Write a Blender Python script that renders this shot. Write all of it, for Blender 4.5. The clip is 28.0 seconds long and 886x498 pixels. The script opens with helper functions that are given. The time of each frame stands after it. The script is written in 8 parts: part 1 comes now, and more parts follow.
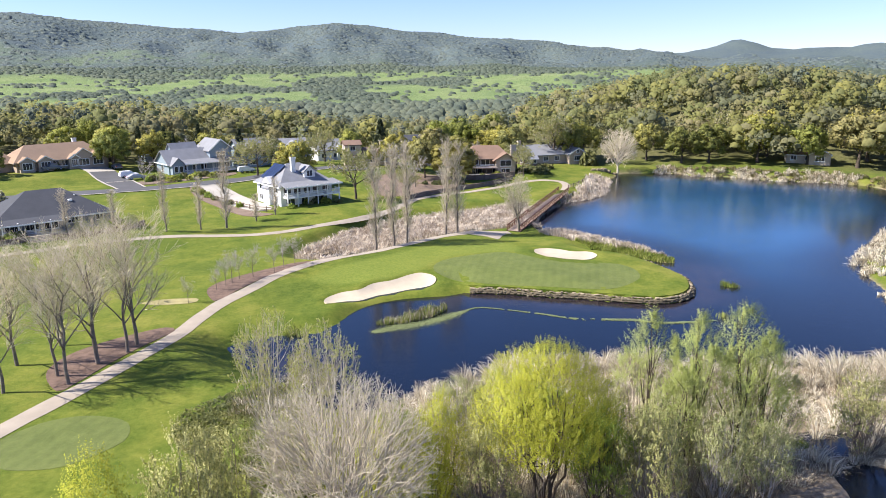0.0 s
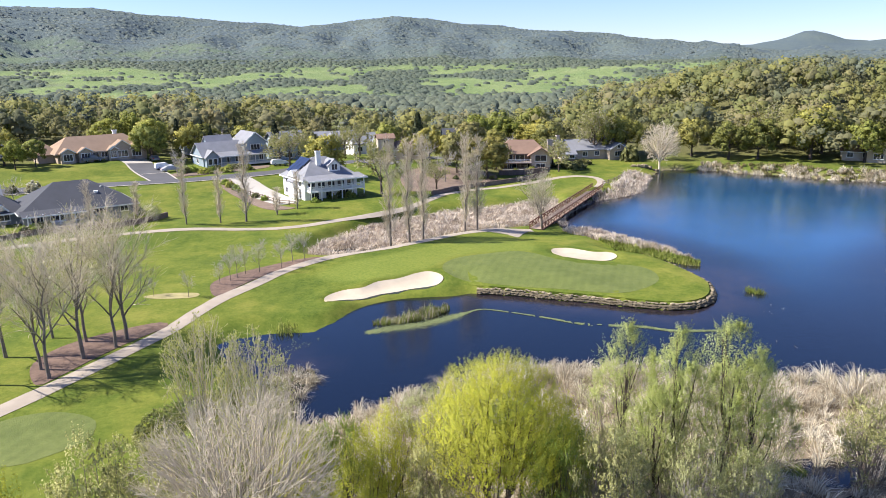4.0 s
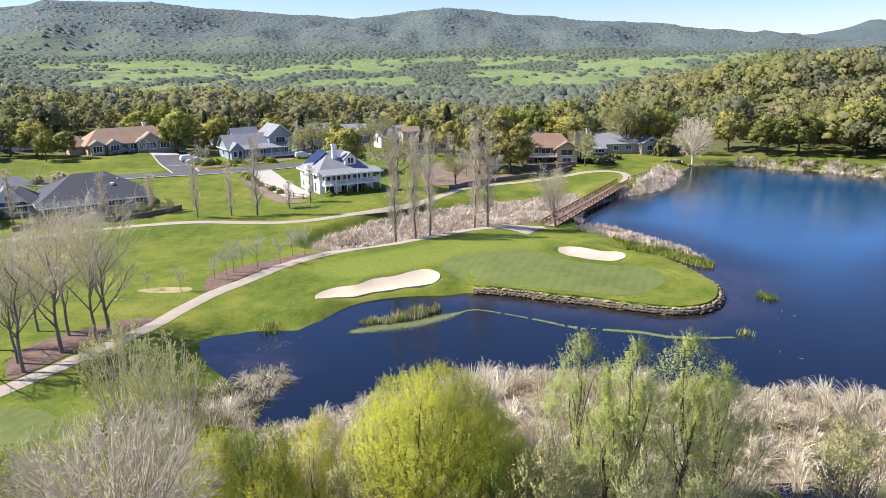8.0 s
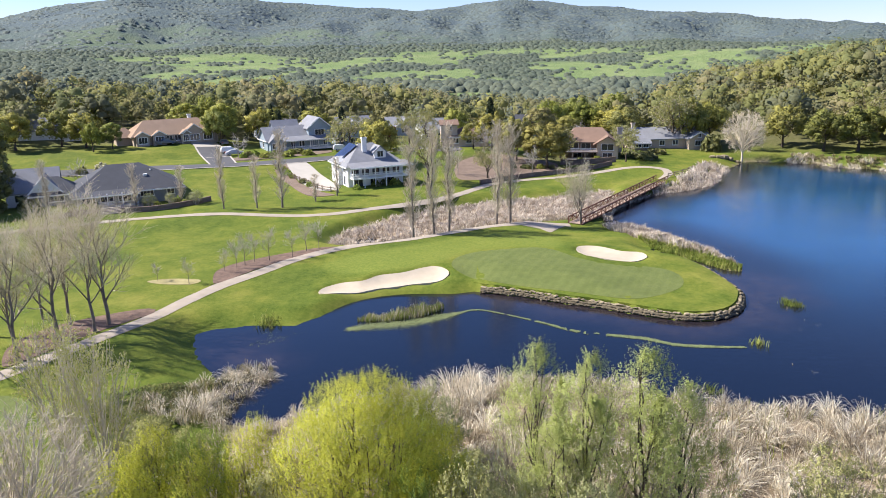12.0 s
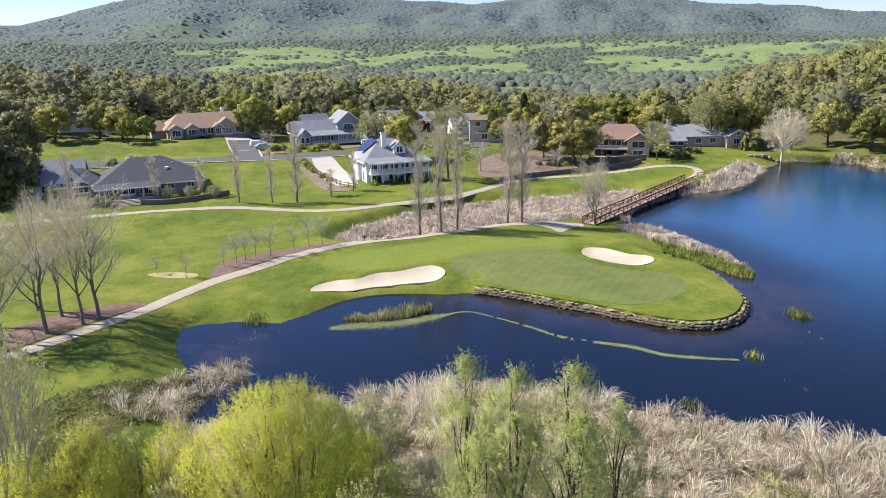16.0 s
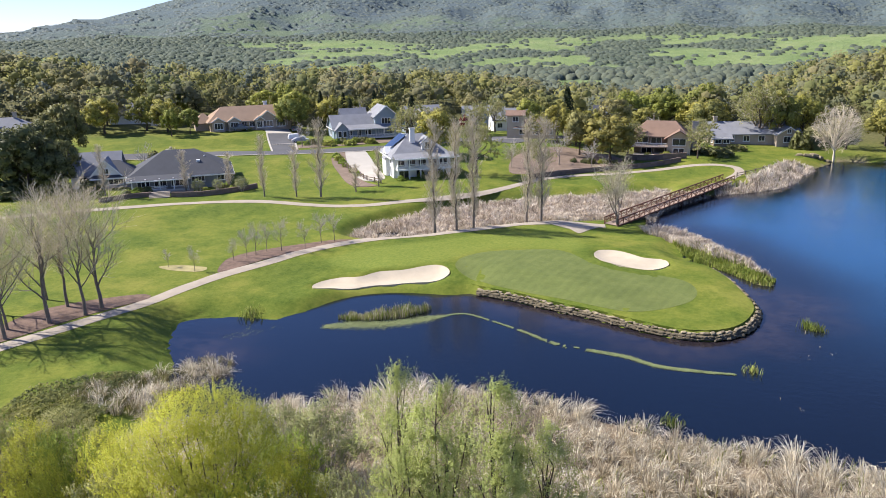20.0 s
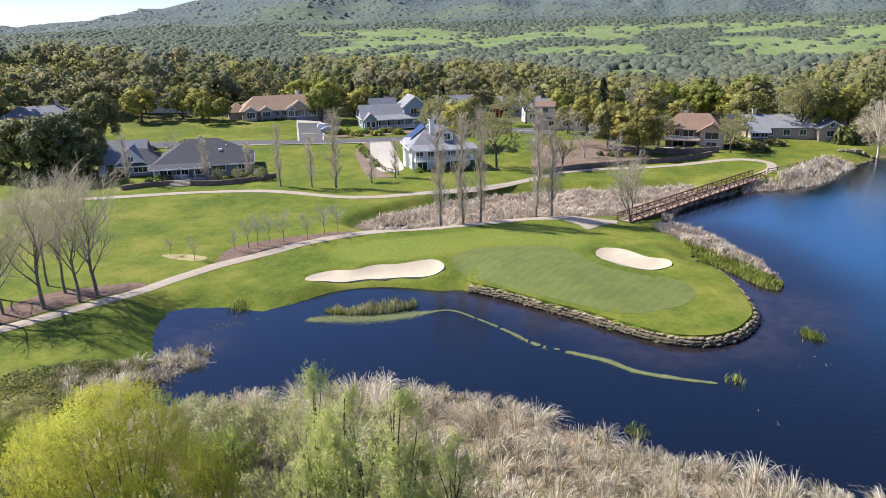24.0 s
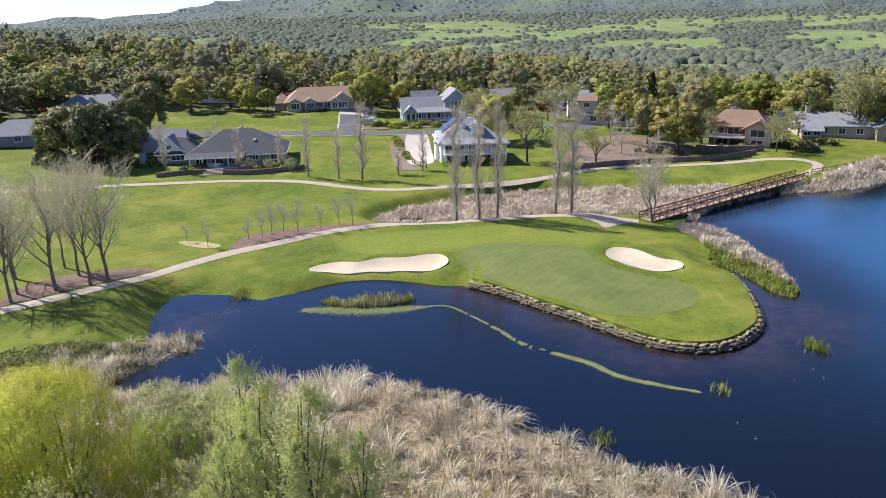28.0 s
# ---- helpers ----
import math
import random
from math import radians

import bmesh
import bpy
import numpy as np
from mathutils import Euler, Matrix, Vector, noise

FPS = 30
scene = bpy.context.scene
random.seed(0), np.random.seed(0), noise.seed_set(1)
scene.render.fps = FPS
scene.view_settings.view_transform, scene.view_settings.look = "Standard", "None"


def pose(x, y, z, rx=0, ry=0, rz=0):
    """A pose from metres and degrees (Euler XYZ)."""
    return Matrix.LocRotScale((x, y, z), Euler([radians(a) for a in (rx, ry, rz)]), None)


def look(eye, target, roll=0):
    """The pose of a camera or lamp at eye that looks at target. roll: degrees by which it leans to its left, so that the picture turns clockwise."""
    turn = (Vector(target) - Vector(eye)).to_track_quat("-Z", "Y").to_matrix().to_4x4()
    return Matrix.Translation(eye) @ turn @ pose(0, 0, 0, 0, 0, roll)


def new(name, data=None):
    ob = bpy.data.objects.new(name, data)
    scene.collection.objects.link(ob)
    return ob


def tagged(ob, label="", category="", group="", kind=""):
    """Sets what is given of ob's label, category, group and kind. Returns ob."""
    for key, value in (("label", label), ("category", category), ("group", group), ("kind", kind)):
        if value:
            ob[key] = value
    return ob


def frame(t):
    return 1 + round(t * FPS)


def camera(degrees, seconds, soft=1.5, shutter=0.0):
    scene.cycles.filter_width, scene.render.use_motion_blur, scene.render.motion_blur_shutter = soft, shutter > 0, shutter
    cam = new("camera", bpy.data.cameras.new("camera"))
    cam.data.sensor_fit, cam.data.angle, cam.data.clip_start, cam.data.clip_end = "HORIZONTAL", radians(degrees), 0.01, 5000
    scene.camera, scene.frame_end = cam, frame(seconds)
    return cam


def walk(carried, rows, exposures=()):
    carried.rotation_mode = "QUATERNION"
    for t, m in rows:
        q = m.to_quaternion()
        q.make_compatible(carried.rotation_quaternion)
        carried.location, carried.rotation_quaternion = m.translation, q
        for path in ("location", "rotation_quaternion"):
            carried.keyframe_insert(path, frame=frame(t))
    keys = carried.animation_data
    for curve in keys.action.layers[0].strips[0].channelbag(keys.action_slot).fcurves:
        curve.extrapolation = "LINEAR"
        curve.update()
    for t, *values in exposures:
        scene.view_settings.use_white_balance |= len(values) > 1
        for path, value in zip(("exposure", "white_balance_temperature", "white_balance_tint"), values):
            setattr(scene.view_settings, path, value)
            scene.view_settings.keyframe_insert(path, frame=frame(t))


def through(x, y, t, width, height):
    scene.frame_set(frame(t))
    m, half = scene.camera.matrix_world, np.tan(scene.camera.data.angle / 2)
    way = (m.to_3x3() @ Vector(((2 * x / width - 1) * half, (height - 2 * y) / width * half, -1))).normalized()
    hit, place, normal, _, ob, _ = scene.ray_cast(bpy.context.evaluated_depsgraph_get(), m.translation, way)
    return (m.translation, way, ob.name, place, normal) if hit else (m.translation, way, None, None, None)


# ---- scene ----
EXPOSURE = [(0, 1.13), (28, 0.92)]
cam = camera(62.8, 28.0, 0.9)
PATH = [
    (0, (-13.412, -3.197, 30.723), (-13.107, -1.279, 30.246), -0.4),
    (0.5, (-12.711, -2.696, 31.012), (-12.422, -0.778, 30.526), -0.3),
    (1, (-11.649, -2.418, 30.695), (-11.38, -0.496, 30.212), -0.5),
    (1.5, (-10.793, -2.082, 30.775), (-10.539, -0.159, 30.289), -0.5),
    (2, (-9.785, -1.892, 30.625), (-9.55, 0.035, 30.141), -0.5),
    (2.5, (-8.911, -1.666, 30.671), (-8.691, 0.26, 30.183), -0.6),
    (3, (-7.879, -1.435, 30.557), (-7.678, 0.494, 30.068), -0.7),
    (3.5, (-6.946, -1.024, 30.519), (-6.771, 0.906, 30.028), -0.6),
    (5.5, (-3.327, 0.235, 30.632), (-3.244, 2.169, 30.133), -0.6),
    (6, (-2.332, 0.625, 30.627), (-2.266, 2.56, 30.124), -0.7),
    (6.5, (-1.395, 0.817, 30.679), (-1.34, 2.752, 30.173), -0.7),
    (7, (-0.574, 1.183, 30.627), (-0.534, 3.117, 30.119), -0.7),
    (7.5, (0.287, 1.414, 30.594), (0.321, 3.348, 30.082), -0.7),
    (8, (1.169, 1.771, 30.538), (1.184, 3.704, 30.025), -0.7),
    (8.5, (2.031, 2.045, 30.476), (2.017, 3.977, 29.96), -0.7),
    (9, (2.811, 2.447, 30.461), (2.762, 4.378, 29.944), -0.7),
    (9.5, (3.783, 2.841, 30.44), (3.705, 4.77, 29.92), -0.7),
    (10, (4.684, 3.183, 30.375), (4.576, 5.111, 29.853), -0.7),
    (10.5, (5.567, 3.413, 30.418), (5.437, 5.339, 29.894), -0.7),
    (11, (6.581, 3.714, 30.421), (6.442, 5.638, 29.895), -0.8),
    (11.5, (7.396, 4.037, 30.417), (7.252, 5.961, 29.888), -0.8),
    (12, (8.252, 4.289, 30.431), (8.097, 6.211, 29.901), -0.9),
    (12.5, (9.163, 4.492, 30.465), (9.0, 6.413, 29.932), -0.9),
    (14.5, (12.736, 5.866, 30.507), (12.504, 7.778, 29.968), -0.9),
    (15, (13.58, 6.276, 30.535), (13.323, 8.184, 29.996), -0.9),
    (15.5, (14.473, 6.601, 30.572), (14.188, 8.505, 30.03), -0.9),
    (16, (15.501, 7.005, 30.557), (15.201, 8.906, 30.013), -0.9),
    (16.5, (16.301, 7.401, 30.589), (15.983, 9.298, 30.042), -0.9),
    (17, (17.23, 7.798, 30.652), (16.882, 9.69, 30.104), -0.9),
    (17.5, (18.061, 8.065, 30.71), (17.688, 9.951, 30.16), -0.9),
    (18, (19.018, 8.429, 30.791), (18.625, 10.31, 30.238), -0.9),
    (18.5, (19.845, 8.756, 30.841), (19.435, 10.633, 30.287), -1.0),
    (19, (20.733, 9.102, 30.888), (20.306, 10.975, 30.331), -1.0),
    (19.5, (21.599, 9.58, 30.901), (21.15, 11.448, 30.344), -1.0),
    (20, (22.453, 9.996, 30.873), (21.989, 11.859, 30.313), -1.0),
    (20.5, (23.295, 10.346, 30.944), (22.822, 12.206, 30.381), -1.0),
    (21, (24.175, 10.78, 30.979), (23.685, 12.635, 30.413), -1.0),
    (21.5, (24.992, 11.225, 30.944), (24.482, 13.074, 30.376), -1.0),
    (23.5, (28.493, 12.993, 31.032), (27.909, 14.815, 30.45), -1.0),
    (24, (29.345, 13.451, 31.058), (28.741, 15.266, 30.472), -1.1),
    (24.5, (30.231, 13.893, 30.969), (29.606, 15.7, 30.382), -1.0),
    (25, (31.074, 14.298, 30.93), (30.432, 16.098, 30.341), -1.0),
    (25.5, (31.935, 14.745, 30.991), (31.27, 16.535, 30.398), -1.0),
    (26, (32.937, 15.162, 31.061), (32.247, 16.942, 30.465), -1.1),
    (26.5, (33.789, 15.537, 30.932), (33.075, 17.308, 30.337), -1.1),
    (27, (34.627, 15.998, 30.938), (33.893, 17.761, 30.343), -1.0),
    (27.5, (35.406, 16.377, 30.905), (34.656, 18.132, 30.307), -1.0),
    (28, (36.243, 16.853, 30.911), (35.476, 18.6, 30.31), -1.0),
]
walk(cam, [(t, look(eye, target, roll)) for t, eye, target, roll in PATH], EXPOSURE)
# world: a clear spring afternoon, sun to the left
SUN_DIR = Vector((-0.735, 0.045, 0.68)).normalized()
world = bpy.data.worlds.new("sky")
scene.world = world
world.use_nodes = True
wn = world.node_tree.nodes
sky_tex = wn.new("ShaderNodeTexSky")
sky_tex.sky_type = "NISHITA"
sky_tex.sun_disc = False
sky_tex.sun_elevation = math.asin(SUN_DIR.z)
sky_tex.sun_rotation = math.atan2(SUN_DIR.x, SUN_DIR.y)
sky_tex.altitude = 400
sky_tex.air_density = 1.0
sky_tex.dust_density = 0.0
sky_tex.ozone_density = 2.5
sky_mix = wn.new("ShaderNodeMix")
sky_mix.data_type, sky_mix.blend_type = "RGBA", "MULTIPLY"
sky_mix.inputs[0].default_value = 1.0
sky_mix.inputs[7].default_value = (0.80, 0.86, 1.26, 1)
world.node_tree.links.new(sky_tex.outputs["Color"], sky_mix.inputs[6])
world.node_tree.links.new(sky_mix.outputs[2], wn["Background"].inputs["Color"])
wn["Background"].inputs["Strength"].default_value = 0.074
sun = new("sun", bpy.data.lights.new("sun", "SUN"))
sun.data.energy = 4.9
sun.data.angle = radians(0.5)
sun.data.color = (1.0, 0.935, 0.86)
sun.matrix_world = look(SUN_DIR * 100, (0, 0, 0))

rng = np.random.default_rng(7)


# ---- materials ----
def mat_base(name, rough=0.8, spec=0.3):
    m = bpy.data.materials.new(name)
    m.use_nodes = True
    nt = m.node_tree
    p = nt.nodes["Principled BSDF"]
    p.inputs["Roughness"].default_value = rough
    p.inputs["Specular IOR Level"].default_value = spec
    return m, nt, p


def nd(nt, kind, **vals):
    n = nt.nodes.new(kind)
    for k, v in vals.items():
        n.inputs[k].default_value = v
    return n


def noise_tex(nt, scale, detail=4.0, rough=0.55, coord="pos", stretch=None):
    t = nd(nt, "ShaderNodeTexNoise", Scale=scale, Detail=detail, Roughness=rough)
    if coord == "pos":
        g = nt.nodes.new("ShaderNodeNewGeometry").outputs["Position"]
    else:
        g = nt.nodes.new("ShaderNodeTexCoord").outputs["Object"]
    if stretch:
        mp = nt.nodes.new("ShaderNodeMapping")
        mp.inputs["Scale"].default_value = stretch
        nt.links.new(g, mp.inputs["Vector"])
        g = mp.outputs["Vector"]
    nt.links.new(g, t.inputs["Vector"])
    return t.outputs["Fac"]


def ramp(nt, fac, stops):
    r = nt.nodes.new("ShaderNodeValToRGB")
    while len(r.color_ramp.elements) < len(stops):
        r.color_ramp.elements.new(0.5)
    for e, (p, c) in zip(r.color_ramp.elements, stops):
        e.position = p
        e.color = (*c, 1)
    nt.links.new(fac, r.inputs["Fac"])
    return r.outputs["Color"]


def mixc(nt, fac, a, b, mode="MIX"):
    m = nt.nodes.new("ShaderNodeMix")
    m.data_type = "RGBA"
    m.blend_type = mode
    for sock, v in ((m.inputs[0], fac), (m.inputs[6], a), (m.inputs[7], b)):
        if isinstance(v, bpy.types.NodeSocket):
            nt.links.new(v, sock)
        elif isinstance(v, tuple):
            sock.default_value = (*v, 1)
        else:
            sock.default_value = v
    return m.outputs[2]


def bump(nt, p, fac, strength=0.3, dist=0.05):
    b = nd(nt, "ShaderNodeBump", Strength=strength, Distance=dist)
    nt.links.new(fac, b.inputs["Height"])
    nt.links.new(b.outputs["Normal"], p.inputs["Normal"])


def plain(name, c, rough=0.7, var=0.18, scale=3.0, fine=40.0, metal=0.0, bumpy=0.15, spec=0.3, rnd=0.0, coord="pos"):
    """Two scales of variation round one colour, fine relief, and a shift from object to object."""
    m, nt, p = mat_base(name, rough, spec)
    p.inputs["Metallic"].default_value = metal
    lo = tuple(v * (1 - var) for v in c)
    hi = tuple(min(1, v * (1 + var)) for v in c)
    col = ramp(nt, noise_tex(nt, scale, 5, coord=coord), [(0.3, lo), (0.7, hi)])
    f = noise_tex(nt, fine, 3, coord=coord)
    col = mixc(nt, 0.35, col, ramp(nt, f, [(0.25, lo), (0.75, hi)]))
    if rnd:
        oi = nt.nodes.new("ShaderNodeObjectInfo").outputs["Random"]
        col = mixc(nt, 1.0, col, ramp(nt, oi, [(0.0, (1 - rnd,) * 3), (1.0, (1.0,) * 3)]), "MULTIPLY")
    nt.links.new(col, p.inputs["Base Color"])
    if bumpy:
        bump(nt, p, f, bumpy, 0.02)
    return m


def grass_mat(name, a, b, c, patch=0.12, rough=0.75, stripe=None):
    """Turf: broad patches, mid mottling and fine grain, with faint mowing lines where given."""
    m, nt, p = mat_base(name, rough, 0.15)
    col = ramp(nt, noise_tex(nt, patch, 7, 0.65), [(0.36, a), (0.5, b), (0.64, c)])
    mid = noise_tex(nt, 0.45, 6, 0.7)
    col = mixc(nt, 0.5, col, ramp(nt, mid, [(0.36, tuple(v * 0.8 for v in a)), (0.62, tuple(v * 1.12 for v in c))]))
    f = noise_tex(nt, 3.2, 6, 0.75)
    col = mixc(nt, 0.2, col, ramp(nt, f, [(0.32, tuple(v * 0.55 for v in b)), (0.68, tuple(v * 1.4 for v in b))]))
    if stripe:
        w = nd(nt, "ShaderNodeTexWave", Scale=stripe[0], Distortion=1.5, Detail=2.0)
        mp = nt.nodes.new("ShaderNodeMapping")
        mp.inputs["Rotation"].default_value = (0, 0, radians(stripe[1]))
        g = nt.nodes.new("ShaderNodeNewGeometry").outputs["Position"]
        nt.links.new(g, mp.inputs["Vector"])
        nt.links.new(mp.outputs["Vector"], w.inputs["Vector"])
        col = mixc(nt, 1.0, col, ramp(nt, w.outputs["Fac"], [(0.35, (0.96, 0.96, 0.96)), (0.65, (1.03, 1.03, 1.03))]), "MULTIPLY")
    nt.links.new(col, p.inputs["Base Color"])
    bump(nt, p, noise_tex(nt, 9.0, 6, 0.8), 0.7, 0.08)
    return m


def leaf_mat(name, cols, through=0.35, object_random=False, rough=0.6):
    """Leaves: colour differs from leaf to leaf or tree to tree, and light passes through."""
    m, nt, p = mat_base(name, rough, 0.2)
    g = nt.nodes.new("ShaderNodeNewGeometry")
    isl = g.outputs["Random Per Island"]
    stops = [(i / max(1, len(cols) - 1), c) for i, c in enumerate(cols)]
    if object_random:
        oi = nt.nodes.new("ShaderNodeObjectInfo").outputs["Random"]
        col = ramp(nt, oi, stops)
        col = mixc(nt, 1.0, col, ramp(nt, isl, [(0.0, (0.6, 0.62, 0.6)), (1.0, (1.4, 1.35, 1.3))]), "MULTIPLY")
    else:
        col = ramp(nt, isl, stops)
    col = mixc(nt, 1.0, col, ramp(nt, noise_tex(nt, 0.5, 3), [(0.3, (0.8, 0.8, 0.8)), (0.7, (1.15, 1.15, 1.15))]), "MULTIPLY")
    nt.links.new(col, p.inputs["Base Color"])
    tr = nt.nodes.new("ShaderNodeBsdfTranslucent")
    nt.links.new(col, tr.inputs["Color"])
    mx = nt.nodes.new("ShaderNodeMixShader")
    mx.inputs[0].default_value = through
    nt.links.new(p.outputs[0], mx.inputs[1])
    nt.links.new(tr.outputs[0], mx.inputs[2])
    nt.links.new(mx.outputs[0], nt.nodes["Material Output"].inputs["Surface"])
    return m


def turf_colour(nt):
    """Mown turf: broad patches, mottling and fine grain; lighter where the apron is cut short."""
    f1, f2 = noise_tex(nt, 0.075, 7, 0.62), noise_tex(nt, 2.2, 6, 0.72)
    c = ramp(nt, f1, [(0.38, (0.044, 0.084, 0.010)), (0.47, (0.082, 0.12, 0.014)), (0.545, (0.142, 0.163, 0.023)), (0.64, (0.23, 0.216, 0.046))])
    c = mixc(nt, 0.36, c, ramp(nt, noise_tex(nt, 0.3, 6, 0.7), [(0.36, (0.052, 0.093, 0.011)), (0.62, (0.21, 0.224, 0.041))]))
    c = mixc(nt, 0.35, c, ramp(nt, f2, [(0.32, (0.047, 0.078, 0.01)), (0.68, (0.205, 0.232, 0.042))]))
    a = nt.nodes.new("ShaderNodeAttribute")
    a.attribute_name = "apron"
    short = ramp(nt, f2, [(0.3, (0.115, 0.16, 0.024)), (0.7, (0.20, 0.226, 0.047))])
    return mixc(nt, a.outputs["Fac"], c, short)


def turf_mat():
    m, nt, p = mat_base("fairway_turf", 0.9, 0.1)
    nt.links.new(turf_colour(nt), p.inputs["Base Color"])
    bump(nt, p, noise_tex(nt, 7.0, 6, 0.8), 0.6, 0.1)
    return m


def ground_mat():
    """One sheet of ground: mown rough, marsh litter, woodland floor and far pasture by the zones it carries."""
    m, nt, p = mat_base("ground_cover", 0.9, 0.1)

    def zone(n):
        a = nt.nodes.new("ShaderNodeAttribute")
        a.attribute_name = n
        return a.outputs["Fac"]
    f2 = noise_tex(nt, 1.7, 6, 0.7)
    lawn = turf_colour(nt)
    dry = ramp(nt, f2, [(0.3, (0.10, 0.075, 0.05)), (0.5, (0.24, 0.19, 0.13)), (0.7, (0.36, 0.3, 0.22))])
    wild = ramp(nt, f2, [(0.3, (0.05, 0.055, 0.02)), (0.5, (0.10, 0.10, 0.04)), (0.7, (0.17, 0.15, 0.08))])
    far = ramp(nt, noise_tex(nt, 0.012, 6, 0.65), [(0.3, (0.13, 0.19, 0.07)), (0.55, (0.185, 0.235, 0.095)), (0.75, (0.235, 0.265, 0.125))])
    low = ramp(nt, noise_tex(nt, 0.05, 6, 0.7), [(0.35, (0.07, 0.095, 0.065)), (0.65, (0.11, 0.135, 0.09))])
    # ridge brush: blue distance haze put into the base colour
    high_hazed = ramp(nt, noise_tex(nt, 0.006, 5, 0.6), [(0.35, (0.086, 0.113, 0.128)), (0.65, (0.115, 0.145, 0.132))])
    high_hazed = mixc(nt, 0.4, high_hazed, ramp(nt, noise_tex(nt, 0.05, 6, 0.7), [(0.35, (0.072, 0.10, 0.112)), (0.65, (0.115, 0.145, 0.135))]))
    dark = mixc(nt, zone("ridge"), low, high_hazed)
    col = mixc(nt, zone("dry"), lawn, dry)
    col = mixc(nt, zone("wild"), col, wild)
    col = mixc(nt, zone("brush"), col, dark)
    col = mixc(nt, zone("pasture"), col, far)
    nt.links.new(col, p.inputs["Base Color"])
    relief = mixc(nt, zone("brush"), ramp(nt, noise_tex(nt, 7.0, 6, 0.8), [(0.0, (0, 0, 0)), (1.0, (0.012, 0.012, 0.012))]), noise_tex(nt, 0.06, 5, 0.65))
    bump(nt, p, relief, 0.6, 9.0)
    return m


def water_mat():
    """Dark pond water under a light breeze: fine wavelets, calmer in patches."""
    m, nt, p = mat_base("pond_water", 0.1, 0.5)
    p.inputs["IOR"].default_value = 1.55
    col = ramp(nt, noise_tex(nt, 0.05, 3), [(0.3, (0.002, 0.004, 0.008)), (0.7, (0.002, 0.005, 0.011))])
    # brighter blue for the open water: reflected sky put into the base colour
    sky_sheen = ramp(nt, noise_tex(nt, 0.02, 4, 0.6), [(0.35, (0.009, 0.048, 0.115)), (0.65, (0.013, 0.072, 0.165))])
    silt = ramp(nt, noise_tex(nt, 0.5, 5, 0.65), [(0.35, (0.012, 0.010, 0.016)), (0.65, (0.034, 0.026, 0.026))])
    for name, c in (("open", sky_sheen), ("shallow", silt)):
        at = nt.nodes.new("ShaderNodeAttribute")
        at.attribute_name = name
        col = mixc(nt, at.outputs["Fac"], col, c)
    nt.links.new(col, p.inputs["Base Color"])
    w = mixc(nt, 0.45, noise_tex(nt, 1.1, 3, 0.5, stretch=(1.0, 1.6, 1.0)), noise_tex(nt, 3.4, 3, 0.6, stretch=(1.0, 1.5, 1.0)))
    b = nd(nt, "ShaderNodeBump", Strength=0.5, Distance=0.16)
    calm = ramp(nt, noise_tex(nt, 0.03, 4, 0.6), [(0.36, (0.05,) * 3), (0.6, (0.2,) * 3)])
    nt.links.new(calm, b.inputs["Strength"])
    nt.links.new(w, b.inputs["Height"])
    nt.links.new(b.outputs["Normal"], p.inputs["Normal"])
    rr = ramp(nt, noise_tex(nt, 0.035, 3), [(0.38, (0.08,) * 3), (0.66, (0.15,) * 3)])
    nt.links.new(rr, p.inputs["Roughness"])
    return m


M = {}
M["ground"] = ground_mat()
M["water"] = water_mat()
M["fairway"] = turf_mat()
M["green"] = grass_mat("putting_turf", (0.106, 0.136, 0.036), (0.127, 0.155, 0.043), (0.147, 0.170, 0.051), 0.1, stripe=(0.25, 20))
M["sand"] = plain("bunker_sand", (0.48, 0.41, 0.305), 0.95, 0.1, 0.8, 14, bumpy=0.4)
M["path"] = plain("path_concrete", (0.345, 0.295, 0.235), 0.9, 0.14, 0.6, 18, bumpy=0.2)
M["mulch"] = plain("bark_mulch", (0.15, 0.10, 0.075), 0.95, 0.45, 1.2, 9, bumpy=0.8)
M["straw"] = plain("dry_turf", (0.30, 0.26, 0.12), 0.95, 0.3, 1.0, 9, bumpy=0.5)
M["asphalt"] = plain("asphalt", (0.095, 0.095, 0.1), 0.9, 0.15, 0.3, 20)
M["concrete"] = plain("drive_concrete", (0.42, 0.39, 0.34), 0.9, 0.1, 0.4, 12)
M["earth"] = plain("bare_earth", (0.19, 0.14, 0.105), 0.95, 0.3, 0.5, 6, bumpy=0.5)
M["algae"] = plain("pond_weed", (0.17, 0.2, 0.085), 0.8, 0.4, 1.6, 9, bumpy=0.6)


# ---- mesh helpers ----
def mesh_np(name, V, F, mat, smooth=False, attrs=None, normals=None):
    """A mesh from arrays: V of n x 3, F of n x 3 or n x 4. normals: rounded ones for leaf masses, one a vertex."""
    me = bpy.data.meshes.new(name)
    V, F = np.asarray(V, np.float32), np.asarray(F, np.int32)
    me.vertices.add(len(V))
    me.vertices.foreach_set("co", V.ravel())
    k = F.shape[1]
    me.loops.add(F.size)
    me.loops.foreach_set("vertex_index", F.ravel())
    me.polygons.add(len(F))
    me.polygons.foreach_set("loop_start", np.arange(0, F.size, k, dtype=np.int32))
    me.polygons.foreach_set("use_smooth", np.full(len(F), smooth))
    for n, vals in (attrs or {}).items():
        a = me.attributes.new(n, "FLOAT", "POINT")
        a.data.foreach_set("value", np.asarray(vals, np.float32))
    if normals is not None:
        a = me.attributes.new("custom_normal", "FLOAT_VECTOR", "POINT")
        a.data.foreach_set("vector", np.asarray(normals, np.float32).ravel())
    me.update(calc_edges=True)
    me.materials.append(mat)
    return me


